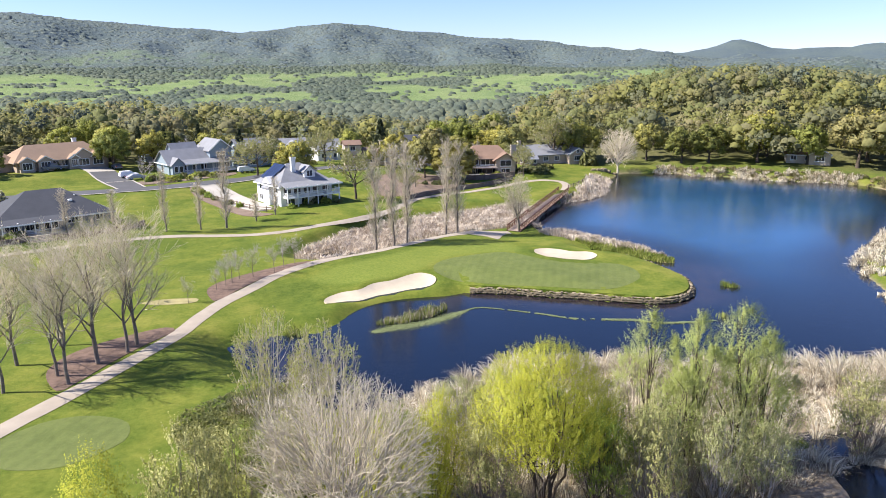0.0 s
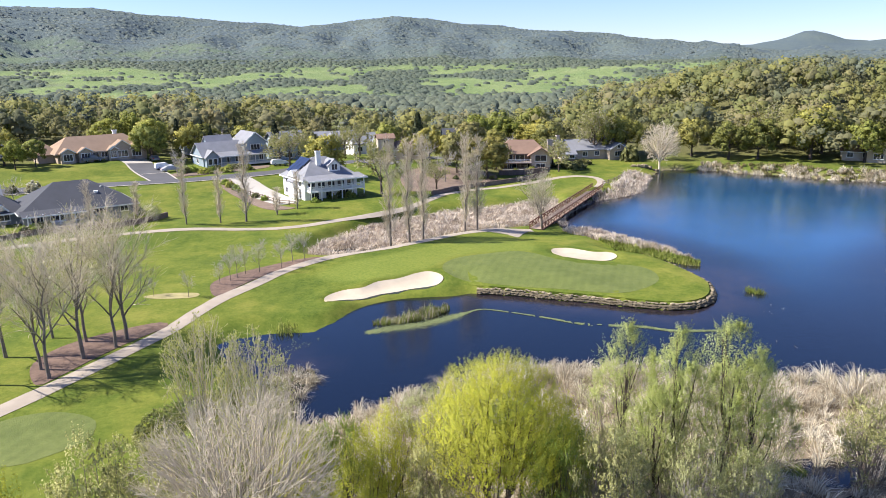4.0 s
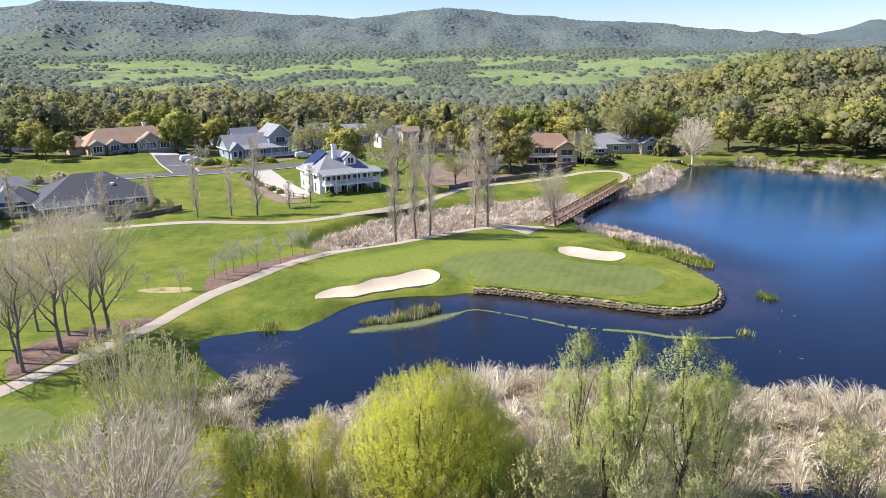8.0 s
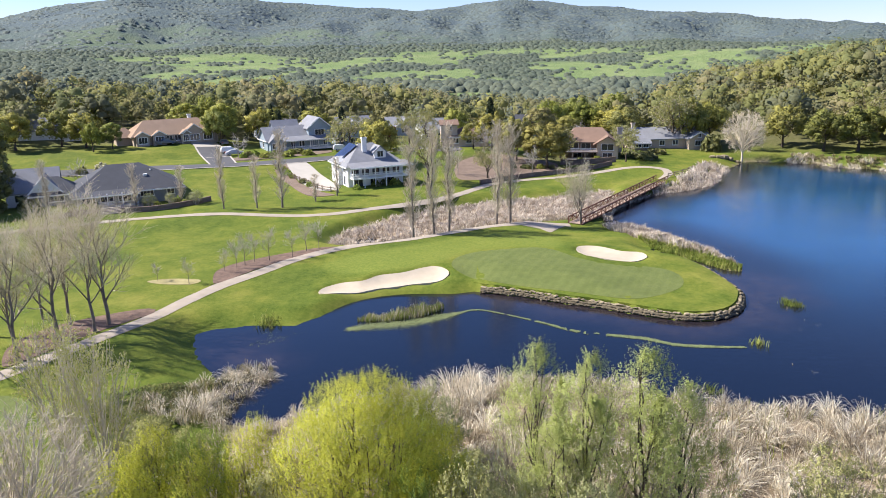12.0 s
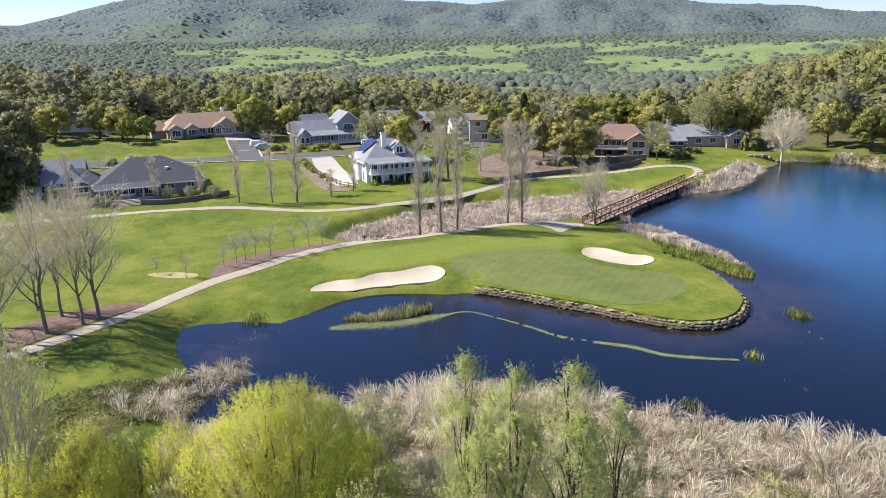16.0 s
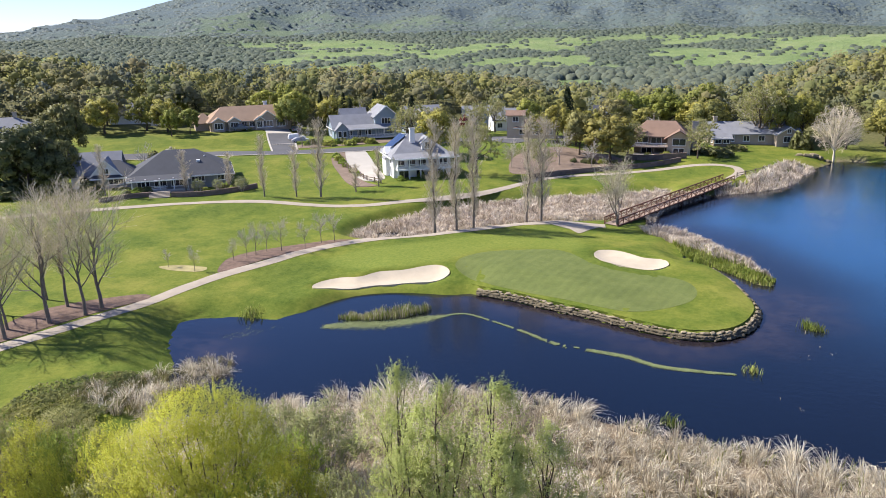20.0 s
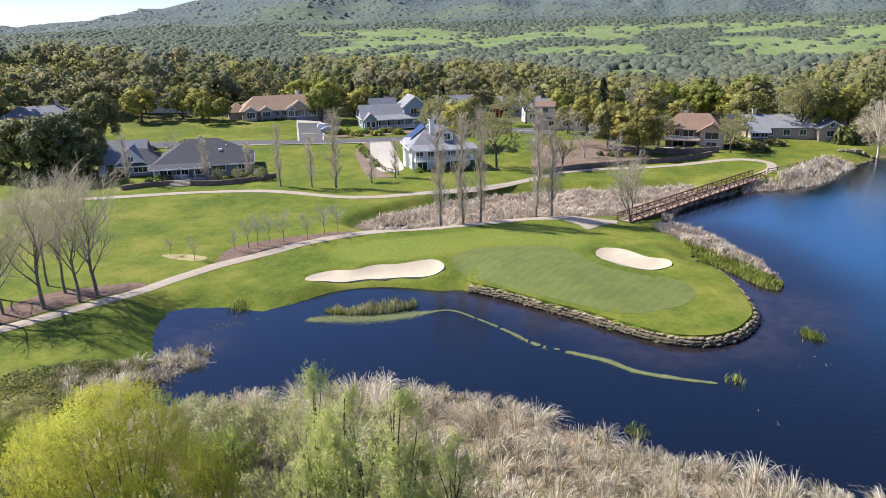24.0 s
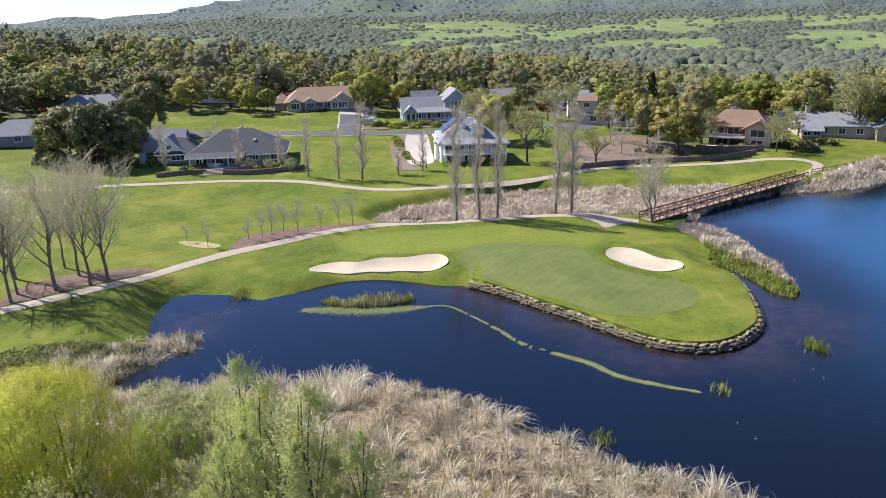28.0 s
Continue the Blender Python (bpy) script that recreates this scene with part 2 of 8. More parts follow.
def bm_mesh(name, bm, mat, smooth=False):
    me = bpy.data.meshes.new(name)
    if smooth:
        for f in bm.faces:
            f.smooth = True
    bm.to_mesh(me)
    bm.free()
    me.materials.append(mat)
    return me


def part(name, me, parent, label="", m=None):
    """One mesh as a part under a thing or under a part."""
    ob = new(name, me)
    ob.parent = parent
    if m is not None:
        ob.matrix_basis = m
    return tagged(ob, label)


def thing(name, label, category, group="", m=None, kind="", data=None):
    ob = new(name, data)
    if m is not None:
        ob.matrix_basis = m
    return tagged(ob, label, category, group, kind)


def spline(pts, closed=False, step=1.0):
    """A smooth line through the points, with a point about every step metres."""
    P = np.array(pts, float)
    n = len(P)
    out = []
    for i in range(n if closed else n - 1):
        p0, p1, p2, p3 = (P[(i + k) % n] if closed else P[min(max(i + k, 0), n - 1)] for k in (-1, 0, 1, 2))
        cnt = max(2, int(np.linalg.norm(p2 - p1) / step))
        for t in np.arange(cnt) / cnt:
            out.append(0.5 * (2 * p1 + (p2 - p0) * t + (2 * p0 - 5 * p1 + 4 * p2 - p3) * t * t + (3 * p1 - p0 - 3 * p2 + p3) * t ** 3))
    if not closed:
        out.append(P[-1])
    return np.array(out)


def inside(poly, X, Y):
    r = np.zeros(X.shape, bool)
    j = len(poly) - 1
    for i in range(len(poly)):
        (xi, yi), (xj, yj) = poly[i], poly[j]
        if yi != yj:
            r ^= ((yi > Y) != (yj > Y)) & (X < (xj - xi) * (Y - yi) / (yj - yi) + xi)
        j = i
    return r


def line_dist(line, X, Y, closed=True):
    d = np.full(X.shape, 1e9)
    n = len(line)
    for i in range(n if closed else n - 1):
        (ax, ay), (bx, by) = line[i], line[(i + 1) % n]
        dx, dy = bx - ax, by - ay
        L = dx * dx + dy * dy + 1e-9
        t = np.clip(((X - ax) * dx + (Y - ay) * dy) / L, 0, 1)
        d = np.minimum(d, (X - ax - t * dx) ** 2 + (Y - ay - t * dy) ** 2)
    return np.sqrt(d)


def signed(poly, X, Y):
    """Distance to an outline, below zero inside it."""
    d = line_dist(poly, X, Y)
    return np.where(inside(poly, X, Y), -d, d)


def sstep(a, b, x):
    t = np.clip((x - a) / (b - a), 0, 1)
    return t * t * (3 - 2 * t)


def vnoise(X, Y, s, seed=0):
    """Smooth value noise from -1 to 1, in two octaves."""
    def one(x, y, k):
        xi, yi = np.floor(x).astype(int), np.floor(y).astype(int)
        fx, fy = x - xi, y - yi
        fx, fy = fx * fx * (3 - 2 * fx), fy * fy * (3 - 2 * fy)

        def h(a, b):
            return np.modf(np.abs(np.sin(a * 127.1 + b * 311.7 + k * 74.7) * 43758.5453))[0] * 2 - 1
        return (h(xi, yi) * (1 - fx) + h(xi + 1, yi) * fx) * (1 - fy) + (h(xi, yi + 1) * (1 - fx) + h(xi + 1, yi + 1) * fx) * fy
    X, Y = np.asarray(X, float) / s, np.asarray(Y, float) / s
    return 0.65 * one(X, Y, seed) + 0.35 * one(X * 2.3 + 5, Y * 2.3 + 9, seed + 3)


# ---- the plan ----
near_shore = [(-14, 58.2), (-8, 60.2), (-4, 62.4), (0, 63.6), (4.3, 66.4), (9, 67.8), (14, 67.6), (20, 66.4), (24, 65.0), (28, 63.6), (34, 62.2), (40, 61.4), (46, 62.0), (52, 65.5), (58, 73), (60, 77)]
right_shore = [(63.3, 83.2), (67, 92), (72, 99), (80, 107), (91, 116), (108, 128), (122, 145), (129, 163), (123, 175.5), (110.5, 182), (103.4, 190), (94, 195), (90, 201), (81, 203), (75, 204.5)]
far_shore = [(69, 196.5), (63, 187), (60.5, 183), (57, 173.5), (50.3, 165.5), (43.3, 161), (38.6, 157), (34, 151), (30.5, 145.4), (29, 142), (27.4, 135)]
spit_shore = [(28.4, 131.6), (32.3, 128.6), (36.4, 123), (38.2, 118.2), (40.9, 112), (42.6, 105.6), (41.6, 103.4), (39.8, 104.3), (37.3, 107.8), (34.6, 111.3), (31.6, 115.6)]
wall_line = [(34.7, 108.5), (36.2, 105.2), (37.7, 99.6), (38.5, 94), (37.8, 90.4), (36.1, 87.1), (33.6, 85), (30.6, 84.3), (27.8, 84.9), (24.2, 86.4), (20.2, 88.4), (16.1, 89.9), (11.4, 92.1), (6, 93.7)]
west_shore = [(5.1, 93.8), (2.0, 92.7), (-0.6, 92.9), (-4.5, 92.6), (-6.8, 91.8), (-8.9, 90.6), (-10.8, 88.3), (-12.7, 84.3), (-15.4, 80.6), (-17.6, 80.8), (-18.5, 80.8), (-21.5, 80.2), (-25.1, 78.6), (-24.9, 76.3), (-22.5, 71.5), (-19.5, 68), (-18.2, 64.5), (-16.5, 61)]
LAKE = spline(near_shore + right_shore + far_shore + spit_shore + wall_line + west_shore, True, 1.2)
WALL = spline(wall_line, False, 0.5)

bunker_a = spline([(-14.6, 90.1), (-13.5, 89.4), (-10.8, 90.4), (-7.7, 92.5), (-4.2, 93.8), (-0.6, 94.6), (0.8, 95.4), (1.5, 97.1), (1.1, 98.5), (-0.4, 99.5), (-2.2, 99.0), (-4.8, 97.4), (-7.7, 96.3), (-9.8, 94.2), (-12.2, 93.8), (-14.2, 92.0)], True, 0.6)
bunker_b = spline([(19.5, 107.6), (20.1, 110), (22.2, 110.5), (24.2, 109.5), (26.1, 108.2), (28.7, 108.1), (29.3, 105.9), (27.7, 103.7), (25.8, 103), (22.9, 103.8), (20.6, 105.1)], True, 0.6)
green_line = spline([(2, 99), (2.2, 103), (5, 106.5), (10, 108.4), (13.7, 109.2), (16.3, 107.9), (19.4, 103.7), (23.3, 101.6), (27.9, 101.4), (30.9, 100), (32.1, 96.8), (31, 93.1), (27.6, 89.9), (24.4, 88.4), (21.2, 89.4), (17.2, 91), (11.3, 93.2), (6.3, 95.4)], True, 0.9)
apron_line = spline([(-16.8, 99.8), (-16, 103), (-12.5, 106.7), (-7.4, 109.6), (-0.6, 114.4), (7.3, 119.5), (13.2, 121), (17, 117.5), (18, 110.8), (16.6, 109.2), (10, 109), (4.6, 107), (1.6, 103), (-1, 99.2), (-5.5, 97.3), (-12.5, 97.2)], True, 0.9)
tee_line = spline([(-41.4, 56), (-39, 59.3), (-35.5, 60.1), (-32.3, 58.9), (-31.1, 57.2), (-31.1, 54.7), (-33.3, 52.4), (-35.4, 51.3), (-39.5, 52)], True, 0.8)
path_a = spline([(-49, 44), (-44.5, 53), (-41.3, 59.4), (-37.6, 66.2), (-35, 71.5), (-32.6, 76.6), (-31, 81), (-29.6, 86.1), (-27.7, 91.5), (-25, 96.5), (-21.7, 102.9), (-17, 108.2), (-11.3, 111.9), (-5.2, 115), (0.6, 119.3), (6.5, 124), (13, 127), (17.2, 128.2), (20.5, 128.6)], False, 1.0)
path_b = spline([(-100, 96), (-84, 106), (-68.1, 117.7), (-63.1, 121.1), (-56.4, 125.6), (-47.8, 128.5), (-38.4, 129.6), (-28.6, 129.4), (-22.4, 130.8), (-15.4, 134.9), (-8.4, 139.7), (-1.8, 146.2), (2.8, 154.2), (7.5, 163), (14.6, 169), (22.2, 172.2), (29.7, 176.9), (37.3, 182.2), (43.2, 183.6), (47.2, 181.2), (47.4, 175.6), (44.6, 169)], False, 1.0)
mulch_a = spline([(-29.4, 92.8), (-30.6, 97.5), (-28.7, 101.7), (-23.8, 106.3), (-19.6, 109.3), (-16.5, 109.9), (-18.9, 107.2), (-22.9, 102.9), (-26.2, 97), (-28.4, 92.4)], True, 0.9)
mulch_b = spline([(-39.8, 65.8), (-42.2, 70), (-42, 74), (-39.6, 77.7), (-36.2, 80.8), (-33.2, 82.5), (-31.9, 81.3), (-34, 77.4), (-36.4, 72.6), (-38.6, 67.4)], True, 0.9)
sand_c = spline([(-38.3, 92.7), (-35.9, 94), (-31.4, 93.5), (-31.8, 91.6), (-36, 91.8)], True, 0.6)
marsh_line = spline([(-18.8, 115.3), (-18.6, 120.8), (-14.8, 128.3), (-7.6, 137), (4.5, 147), (14.1, 151.4), (23.8, 156), (32, 160), (27.7, 146), (26, 136), (19, 133.7), (9, 129.3), (1.2, 124.2), (-7.4, 117), (-14.1, 114)], True, 1.5)
road_line = spline([(-170, 140), (-125, 155), (-98, 163), (-76, 170.5), (-60, 174), (-47, 180.5), (-36, 190), (-22, 203), (-4, 210), (20, 217)], False, 2.0)

# heights of the land, x y z
HEIGHTS = np.array([(-14, 90, .9), (1.5, 96, 2.1), (12, 100, 1.9), (19, 108, 1.9), (29, 105, 1.25), (33, 90, 1.0), (22, 127, .45), (-34, 93, 1.3), (-44, 134, 2.5), (-34, 138, 1.95),
                    (-6, 118, 1.7), (10, 128, 1.5), (-63, 180, 4.2), (-92, 200, 6.0), (-130, 215, 7), (-24, 260, 2), (36, 205, 2.5), (-5, 205, 4), (-72, 142, 3), (-51, 133, 2.2)]
                   + [(72, 200, 1.5), (-30, 60, 1.2), (-50, 75, 1.5), (-20, 153, 2.8), (25, 172, 1.5), (-40, 115, 1.5), (100, 235, 3), (-80, 100, 2.5), (-20, 40, .9), (-170, 150, 6), (30, 45, .3), (10, 55, .4), (48, 52, .4)])
# the ridge, the haze-blue range behind it and the wooded rise: bearing and elevation or height
RIDGE = np.array([(-70, .1), (-52, .15), (-47.5, .35), (-45, .66), (-41.6, .78), (-39.2, 1.25), (-37.1, 1.68), (-33.5, 2.8), (-32, 3.16), (-26, 3.8), (-21, 3.96), (-19, 3.84), (-14.4, 3.33), (-9.6, 3.02),
                  (-6.5, 2.75), (-3.6, 3.06), (.9, 3.6), (3, 3.45), (6.4, 2.98), (10.7, 2.52), (15, 2.18), (18.4, 1.82), (22.1, 1.4), (25, 1.1), (28, .75), (33, .5), (40, .4), (70, .3)])
RANGE = np.array([(-70, .6), (-60, .3), (-53.7, .1), (-51.7, .3), (-49.6, .67), (-46.9, .3), (-44, .2), (15, .6), (21.5, 1.1), (23.3, 1.5), (24.5, 1.15), (27, 1.2), (29.9, 2.1), (31.8, 1.78), (34, 1.55), (37.7, 1.4), (39.6, 1.7), (45, 1.6), (70, 1.0)])
WOODS = np.array([(-70, 14), (-52, 18), (-45, 16), (-37, 12.5), (-29, 7.5), (-20, 6), (-12, 4), (-4, -2), (4, -5), (9, -3), (15.5, 5), (19.5, 11), (23.7, 17), (28, 18), (32, 17.5), (37, 13), (70, 10)])
EYE0 = (12.0, 6.0)


def terrain(X, Y):
    X, Y = np.asarray(X, float), np.asarray(Y, float)
    shape = X.shape
    X, Y = X.ravel(), Y.ravel()
    r = np.hypot(X - EYE0[0], Y - EYE0[1])
    az = np.degrees(np.arctan2(X - EYE0[0], Y - EYE0[1]))
    wsum, hsum = np.zeros_like(X), np.zeros_like(X)
    for cx, cy, cz in HEIGHTS:
        w = 1 / ((X - cx) ** 2 + (Y - cy) ** 2 + 60) ** 2
        wsum += w
        hsum += w * cz
    near = hsum / wsum
    # rolling distance: a wooded rise, a valley, pasture slopes and the ridge
    sky_h = 31 + 3300 * np.tan(np.radians(np.interp(az, RIDGE[:, 0], RIDGE[:, 1])))
    back_h = 31 + 4300 * np.tan(np.radians(np.interp(az, RANGE[:, 0], RANGE[:, 1])))
    wood = np.interp(az, WOODS[:, 0], WOODS[:, 1])
    rw = 330 + 140 * sstep(5, 18, az)
    z = np.where(r < rw, wood, 0)
    knots = [(rw, wood), (rw + 380, wood * 0 - 24 - 4 * (az < -30)), (1000 + 0 * r, -12 + 0 * r), (1650 + 0 * r, 17 + 0 * r), (2150 + 0 * r, 25 + sky_h * 0.22), (3300 + 0 * r, sky_h), (3700 + 0 * r, np.minimum(sky_h, back_h) * 0.6), (4300 + 0 * r, back_h), (4700 + 0 * r, back_h * 0.8)]
    for (ra, za), (rb, zb) in zip(knots[:-1], knots[1:]):
        t = np.clip((r - ra) / (rb - ra), 0, 1)
        z = np.where(r >= ra, za + (zb - za) * t, z)
    z = z + sstep(600, 1500, r) * (vnoise(X, Y, 420, 5) * 16 * sstep(3400, 2700, r)) + sstep(2000, 3300, r) * vnoise(X, Y, 260, 8) * 8
    z = z + sstep(1800, 2400, r) * sstep(3250, 2850, r) * (30 * vnoise(X * 1.3, Y * 0.7, 330, 15) + 14 * vnoise(X, Y, 120, 16))
    z = z + sstep(1700, 2200, r) * sstep(3250, 2900, r) * 34 * vnoise(az * 42, r * 0.2, 130, 17)
    z = z + sstep(3700, 4200, r) * (22 * vnoise(az * 60, r * 0.3, 110, 18) + 10 * vnoise(X, Y, 230, 19))
    far = sstep(225, 310, r)
    h = near * (1 - far) + z * far
    h = h + (0.12 * vnoise(X, Y, 14, 1) + 0.05 * vnoise(X, Y, 4, 2)) * sstep(240, 200, r)
    # shores, bunkers and the marsh
    box = (X > -90) & (X < 150) & (Y > 20) & (Y < 225)
    if box.any():
        x, y, hh = X[box], Y[box], h[box]
        d = signed(LAKE, x, y)
        dw = line_dist(WALL, x, y, False)
        bank = np.where(dw < d + 1.0, 0.35, 5.0)
        cut = sstep(7.0, 3.5, line_dist(bunker_a, x, y))
        bank = bank + (1.6 - bank) * cut
        hh = hh + (np.minimum(hh, 0.55 + 0.16 * d) - hh) * cut
        hh = np.where(dw < d + 1.0, np.minimum(hh, 0.82 + 0.17 * d), hh)
        up = sstep(0, 1, d / bank)
        hh = np.where(d > 0, 0.02 + (np.maximum(hh, 0.25) - 0.02) * up, np.maximum(-1.6, d * 0.55))
        spit = signed(np.array(spit_shore), x, y)
        hh = np.where((d > 0) & (spit < 1), np.minimum(hh, 0.35), hh)
        md = signed(marsh_line, x, y)
        hh = np.where(md < 3, hh + (np.minimum(hh, 0.3) - hh) * sstep(3, 0, md), hh)
        pool = np.hypot((x + 13.2) / 1.6, y - 118.6)
        hh = hh - 0.9 * sstep(2.6, 1.2, pool)
        near_marsh = (d > 0) & (y < 70) & (x > -16)
        wet = sstep(-0.12, -0.4, vnoise(x, y, 9, 11)) * sstep(54, 40, y) * sstep(4, 16, x)
        hh = np.where(near_marsh, np.minimum(hh, 0.45) - 0.8 * wet, hh)
        for b in (bunker_a, bunker_b):
            bd = signed(b, x, y)
            hh = hh + 0.22 * np.exp(-((bd - 0.7) / 0.8) ** 2) - 0.32 * sstep(0.3, -1.6, bd)
        h[box] = hh
    return h.reshape(shape)


def sunk(X, Y):
    """How far turf and ground drop beneath the sand."""
    X, Y = np.asarray(X, float), np.asarray(Y, float)
    out = np.zeros(X.shape)
    k = (X > -20) & (X < 35) & (Y > 84) & (Y < 115)
    for b in (bunker_a, bunker_b):
        out[k] = np.maximum(out[k], 0.5 * sstep(0.0, -0.8, signed(b, X[k], Y[k])))
    return out


def gz(x, y):
    return float(terrain(np.array([x]), np.array([y]))[0])


def axis(lo, hi, step, out, grow):
    a = list(np.arange(lo, hi + 0.01, step))
    for s in (-1, 1):
        p, st = (lo, step) if s < 0 else (hi, step)
        ext = []
        while abs(p) < out:
            st = min(st * grow, 90)
            p += s * st
            ext.append(p)
        a = ext[::-1] + a if s < 0 else a + ext
    return np.array(a)


GRID_X, GRID_Y = axis(-62, 72, 1.0, 4700, 1.07), axis(40, 140, 1.0, 4700, 1.045)
GRID_Z = terrain(*np.meshgrid(GRID_X, GRID_Y))


def sheet_z(X, Y):
    """Height of the ground sheet between its grid points."""
    i = np.clip(np.searchsorted(GRID_X, X) - 1, 0, len(GRID_X) - 2)
    j = np.clip(np.searchsorted(GRID_Y, Y) - 1, 0, len(GRID_Y) - 2)
    u = (X - GRID_X[i]) / (GRID_X[i + 1] - GRID_X[i])
    v = (Y - GRID_Y[j]) / (GRID_Y[j + 1] - GRID_Y[j])
    return (GRID_Z[j, i] * (1 - u) + GRID_Z[j, i + 1] * u) * (1 - v) + (GRID_Z[j + 1, i] * (1 - u) + GRID_Z[j + 1, i + 1] * u) * v


def make_ground():
    X, Y = np.meshgrid(GRID_X, GRID_Y)
    Z = GRID_Z - sunk(X, Y)
    for line in DRAPED:
        lo, hi = line.min(0), line.max(0)
        q = (X > lo[0]) & (X < hi[0]) & (Y > lo[1]) & (Y < hi[1])
        if q.any():
            Z[q] -= 0.07 * sstep(-0.3, -1.6, signed(line, X[q], Y[q]))
    n, k = X.shape
    idx = np.arange(n * k).reshape(n, k)
    F = np.stack([idx[:-1, :-1], idx[:-1, 1:], idx[1:, 1:], idx[1:, :-1]], -1).reshape(-1, 4)
    r = np.hypot(X - EYE0[0], Y - EYE0[1])
    az = np.degrees(np.arctan2(X - EYE0[0], Y - EYE0[1]))
    d = signed(LAKE, X.ravel(), Y.ravel()).reshape(X.shape)
    dry = sstep(1.5, -1.5, signed(marsh_line, X.ravel(), Y.ravel()).reshape(X.shape))
    dry = np.maximum(dry, sstep(68, 66, Y) * sstep(-16, -12, X) * (Y > -100))
    dry = np.maximum(dry, sstep(0.9, 0.0, d) * (X > 39))
    wild = sstep(205, 240, r + 12 * vnoise(X, Y, 25, 4)) * sstep(-40, -20, X * 0 + Y - 100)
    wild = np.maximum(wild, sstep(8, 4, np.abs(Y - 186 - 0.35 * X)) * ((X > -5) & (X < 42)) * 0.9)
    wild = np.maximum(wild, sstep(35, 25, Y))
    brush = sstep(320, 480, r)
    fld = pasture(X, Y)
    # ridge: how far the haze tint takes over, by distance
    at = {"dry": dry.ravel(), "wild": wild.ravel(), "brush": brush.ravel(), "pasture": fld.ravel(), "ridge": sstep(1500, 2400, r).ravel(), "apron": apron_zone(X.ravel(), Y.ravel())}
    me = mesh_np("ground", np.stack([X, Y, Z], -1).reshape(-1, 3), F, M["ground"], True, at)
    tagged(new("ground", me), "rolling ground of mown grass, marsh litter and far haze-tinted wooded hills", "ground", kind="structure")


def pasture(X, Y):
    """Where the far slopes are open grass, from 0 to 1."""
    r = np.hypot(X - EYE0[0], Y - EYE0[1])
    az = np.degrees(np.arctan2(X - EYE0[0], Y - EYE0[1]))
    n = vnoise(az * 26, r, 190, 21) + 0.65 * vnoise(X, Y, 120, 22)
    rr = r + 90 * vnoise(az * 30, r * 0.3, 120, 23)
    f = sstep(0.0, 0.14, n + 0.24) * sstep(960, 1040, rr) * sstep(1850, 1700, rr) * sstep(-31, -27, az) * sstep(42, 26, az)
    f = np.maximum(f, sstep(0.1, 0.25, n) * sstep(1750, 1850, rr) * sstep(2350, 2150, rr) * sstep(-40, -36, az) * sstep(-2, -12, az) * 0.35)
    for a0, wa, r0, wr in ((-2.6, 2.2, 830, 55), (-29.5, 3.4, 455, 60), (-42.5, 4.0, 1250, 60), (23, 3.5, 1350, 90)):
        f = np.maximum(f, sstep(wa, wa * 0.7, np.abs(az - a0)) * sstep(wr, wr * 0.7, np.abs(r - r0)))
    return f


DRAPED = []


def apron_zone(X, Y):
    """Where the turf round the green is cut shorter."""
    out = np.zeros(X.shape)
    k = (X > -20) & (X < 22) & (Y > 94) & (Y < 124)
    out[k] = sstep(0.5, -1.2, signed(apron_line, X[k], Y[k])) * 0.75
    return out


def drape(name, line, mat, lift, cell, label, category, kind="structure", sand=False):
    """A surface laid on the land inside an outline; its rim turns down into the ground."""
    from mathutils.geometry import delaunay_2d_cdt
    lo, hi = line.min(0), line.max(0)
    gx, gy = np.meshgrid(np.arange(lo[0], hi[0], cell), np.arange(lo[1], hi[1], cell))
    sd = signed(line, gx.ravel(), gy.ravel())
    keep = sd < -cell * 0.45
    pts = [Vector(p) for p in line] + [Vector(p) for p in np.stack([gx.ravel()[keep], gy.ravel()[keep]], 1)]
    n = len(line)
    v, _, f, *_ = delaunay_2d_cdt(pts, [(i, (i + 1) % n) for i in range(n)], [list(range(n))], 1, 1e-4)
    V = np.array([tuple(p) for p in v])
    F = np.array([t[:3] for t in f])
    # the rim takes its height from just inside, and a short skirt goes down into the ground
    t = np.roll(line, -1, 0) - np.roll(line, 1, 0)
    nrm = np.stack([-t[:, 1], t[:, 0]], 1) / (np.linalg.norm(t, axis=1)[:, None] + 1e-9)
    area = 0.5 * np.sum(line[:, 0] * np.roll(line[:, 1], -1) - np.roll(line[:, 0], -1) * line[:, 1])
    inner = line + nrm * (0.05 if area > 0 else -0.05)
    Q = V.copy()
    Q[:n] = inner if len(V) >= n else Q[:n]
    Z = terrain(Q[:, 0], Q[:, 1]) + lift - (0 if sand else sunk(V[:, 0], V[:, 1]))
    V = np.column_stack([V, Z])
    S = np.concatenate([V[:n], V[:n] - [0, 0, 0.45]])
    k = np.arange(n)
    o = len(V)
    K = np.concatenate([np.stack([k, k + n, (k + 1) % n], 1), np.stack([(k + 1) % n, k + n, (k + 1) % n + n], 1)]) + o
    DRAPED.append(line)
    me = mesh_np(name, np.concatenate([V, S]), np.concatenate([F, K]), mat, False, {"apron": apron_zone(np.concatenate([V[:, 0], S[:, 0]]), np.concatenate([V[:, 1], S[:, 1]]))})
    me.polygons.foreach_set("use_smooth", np.arange(len(F) + len(K)) < len(F))
    return tagged(new(name, me), label, category, kind=kind)


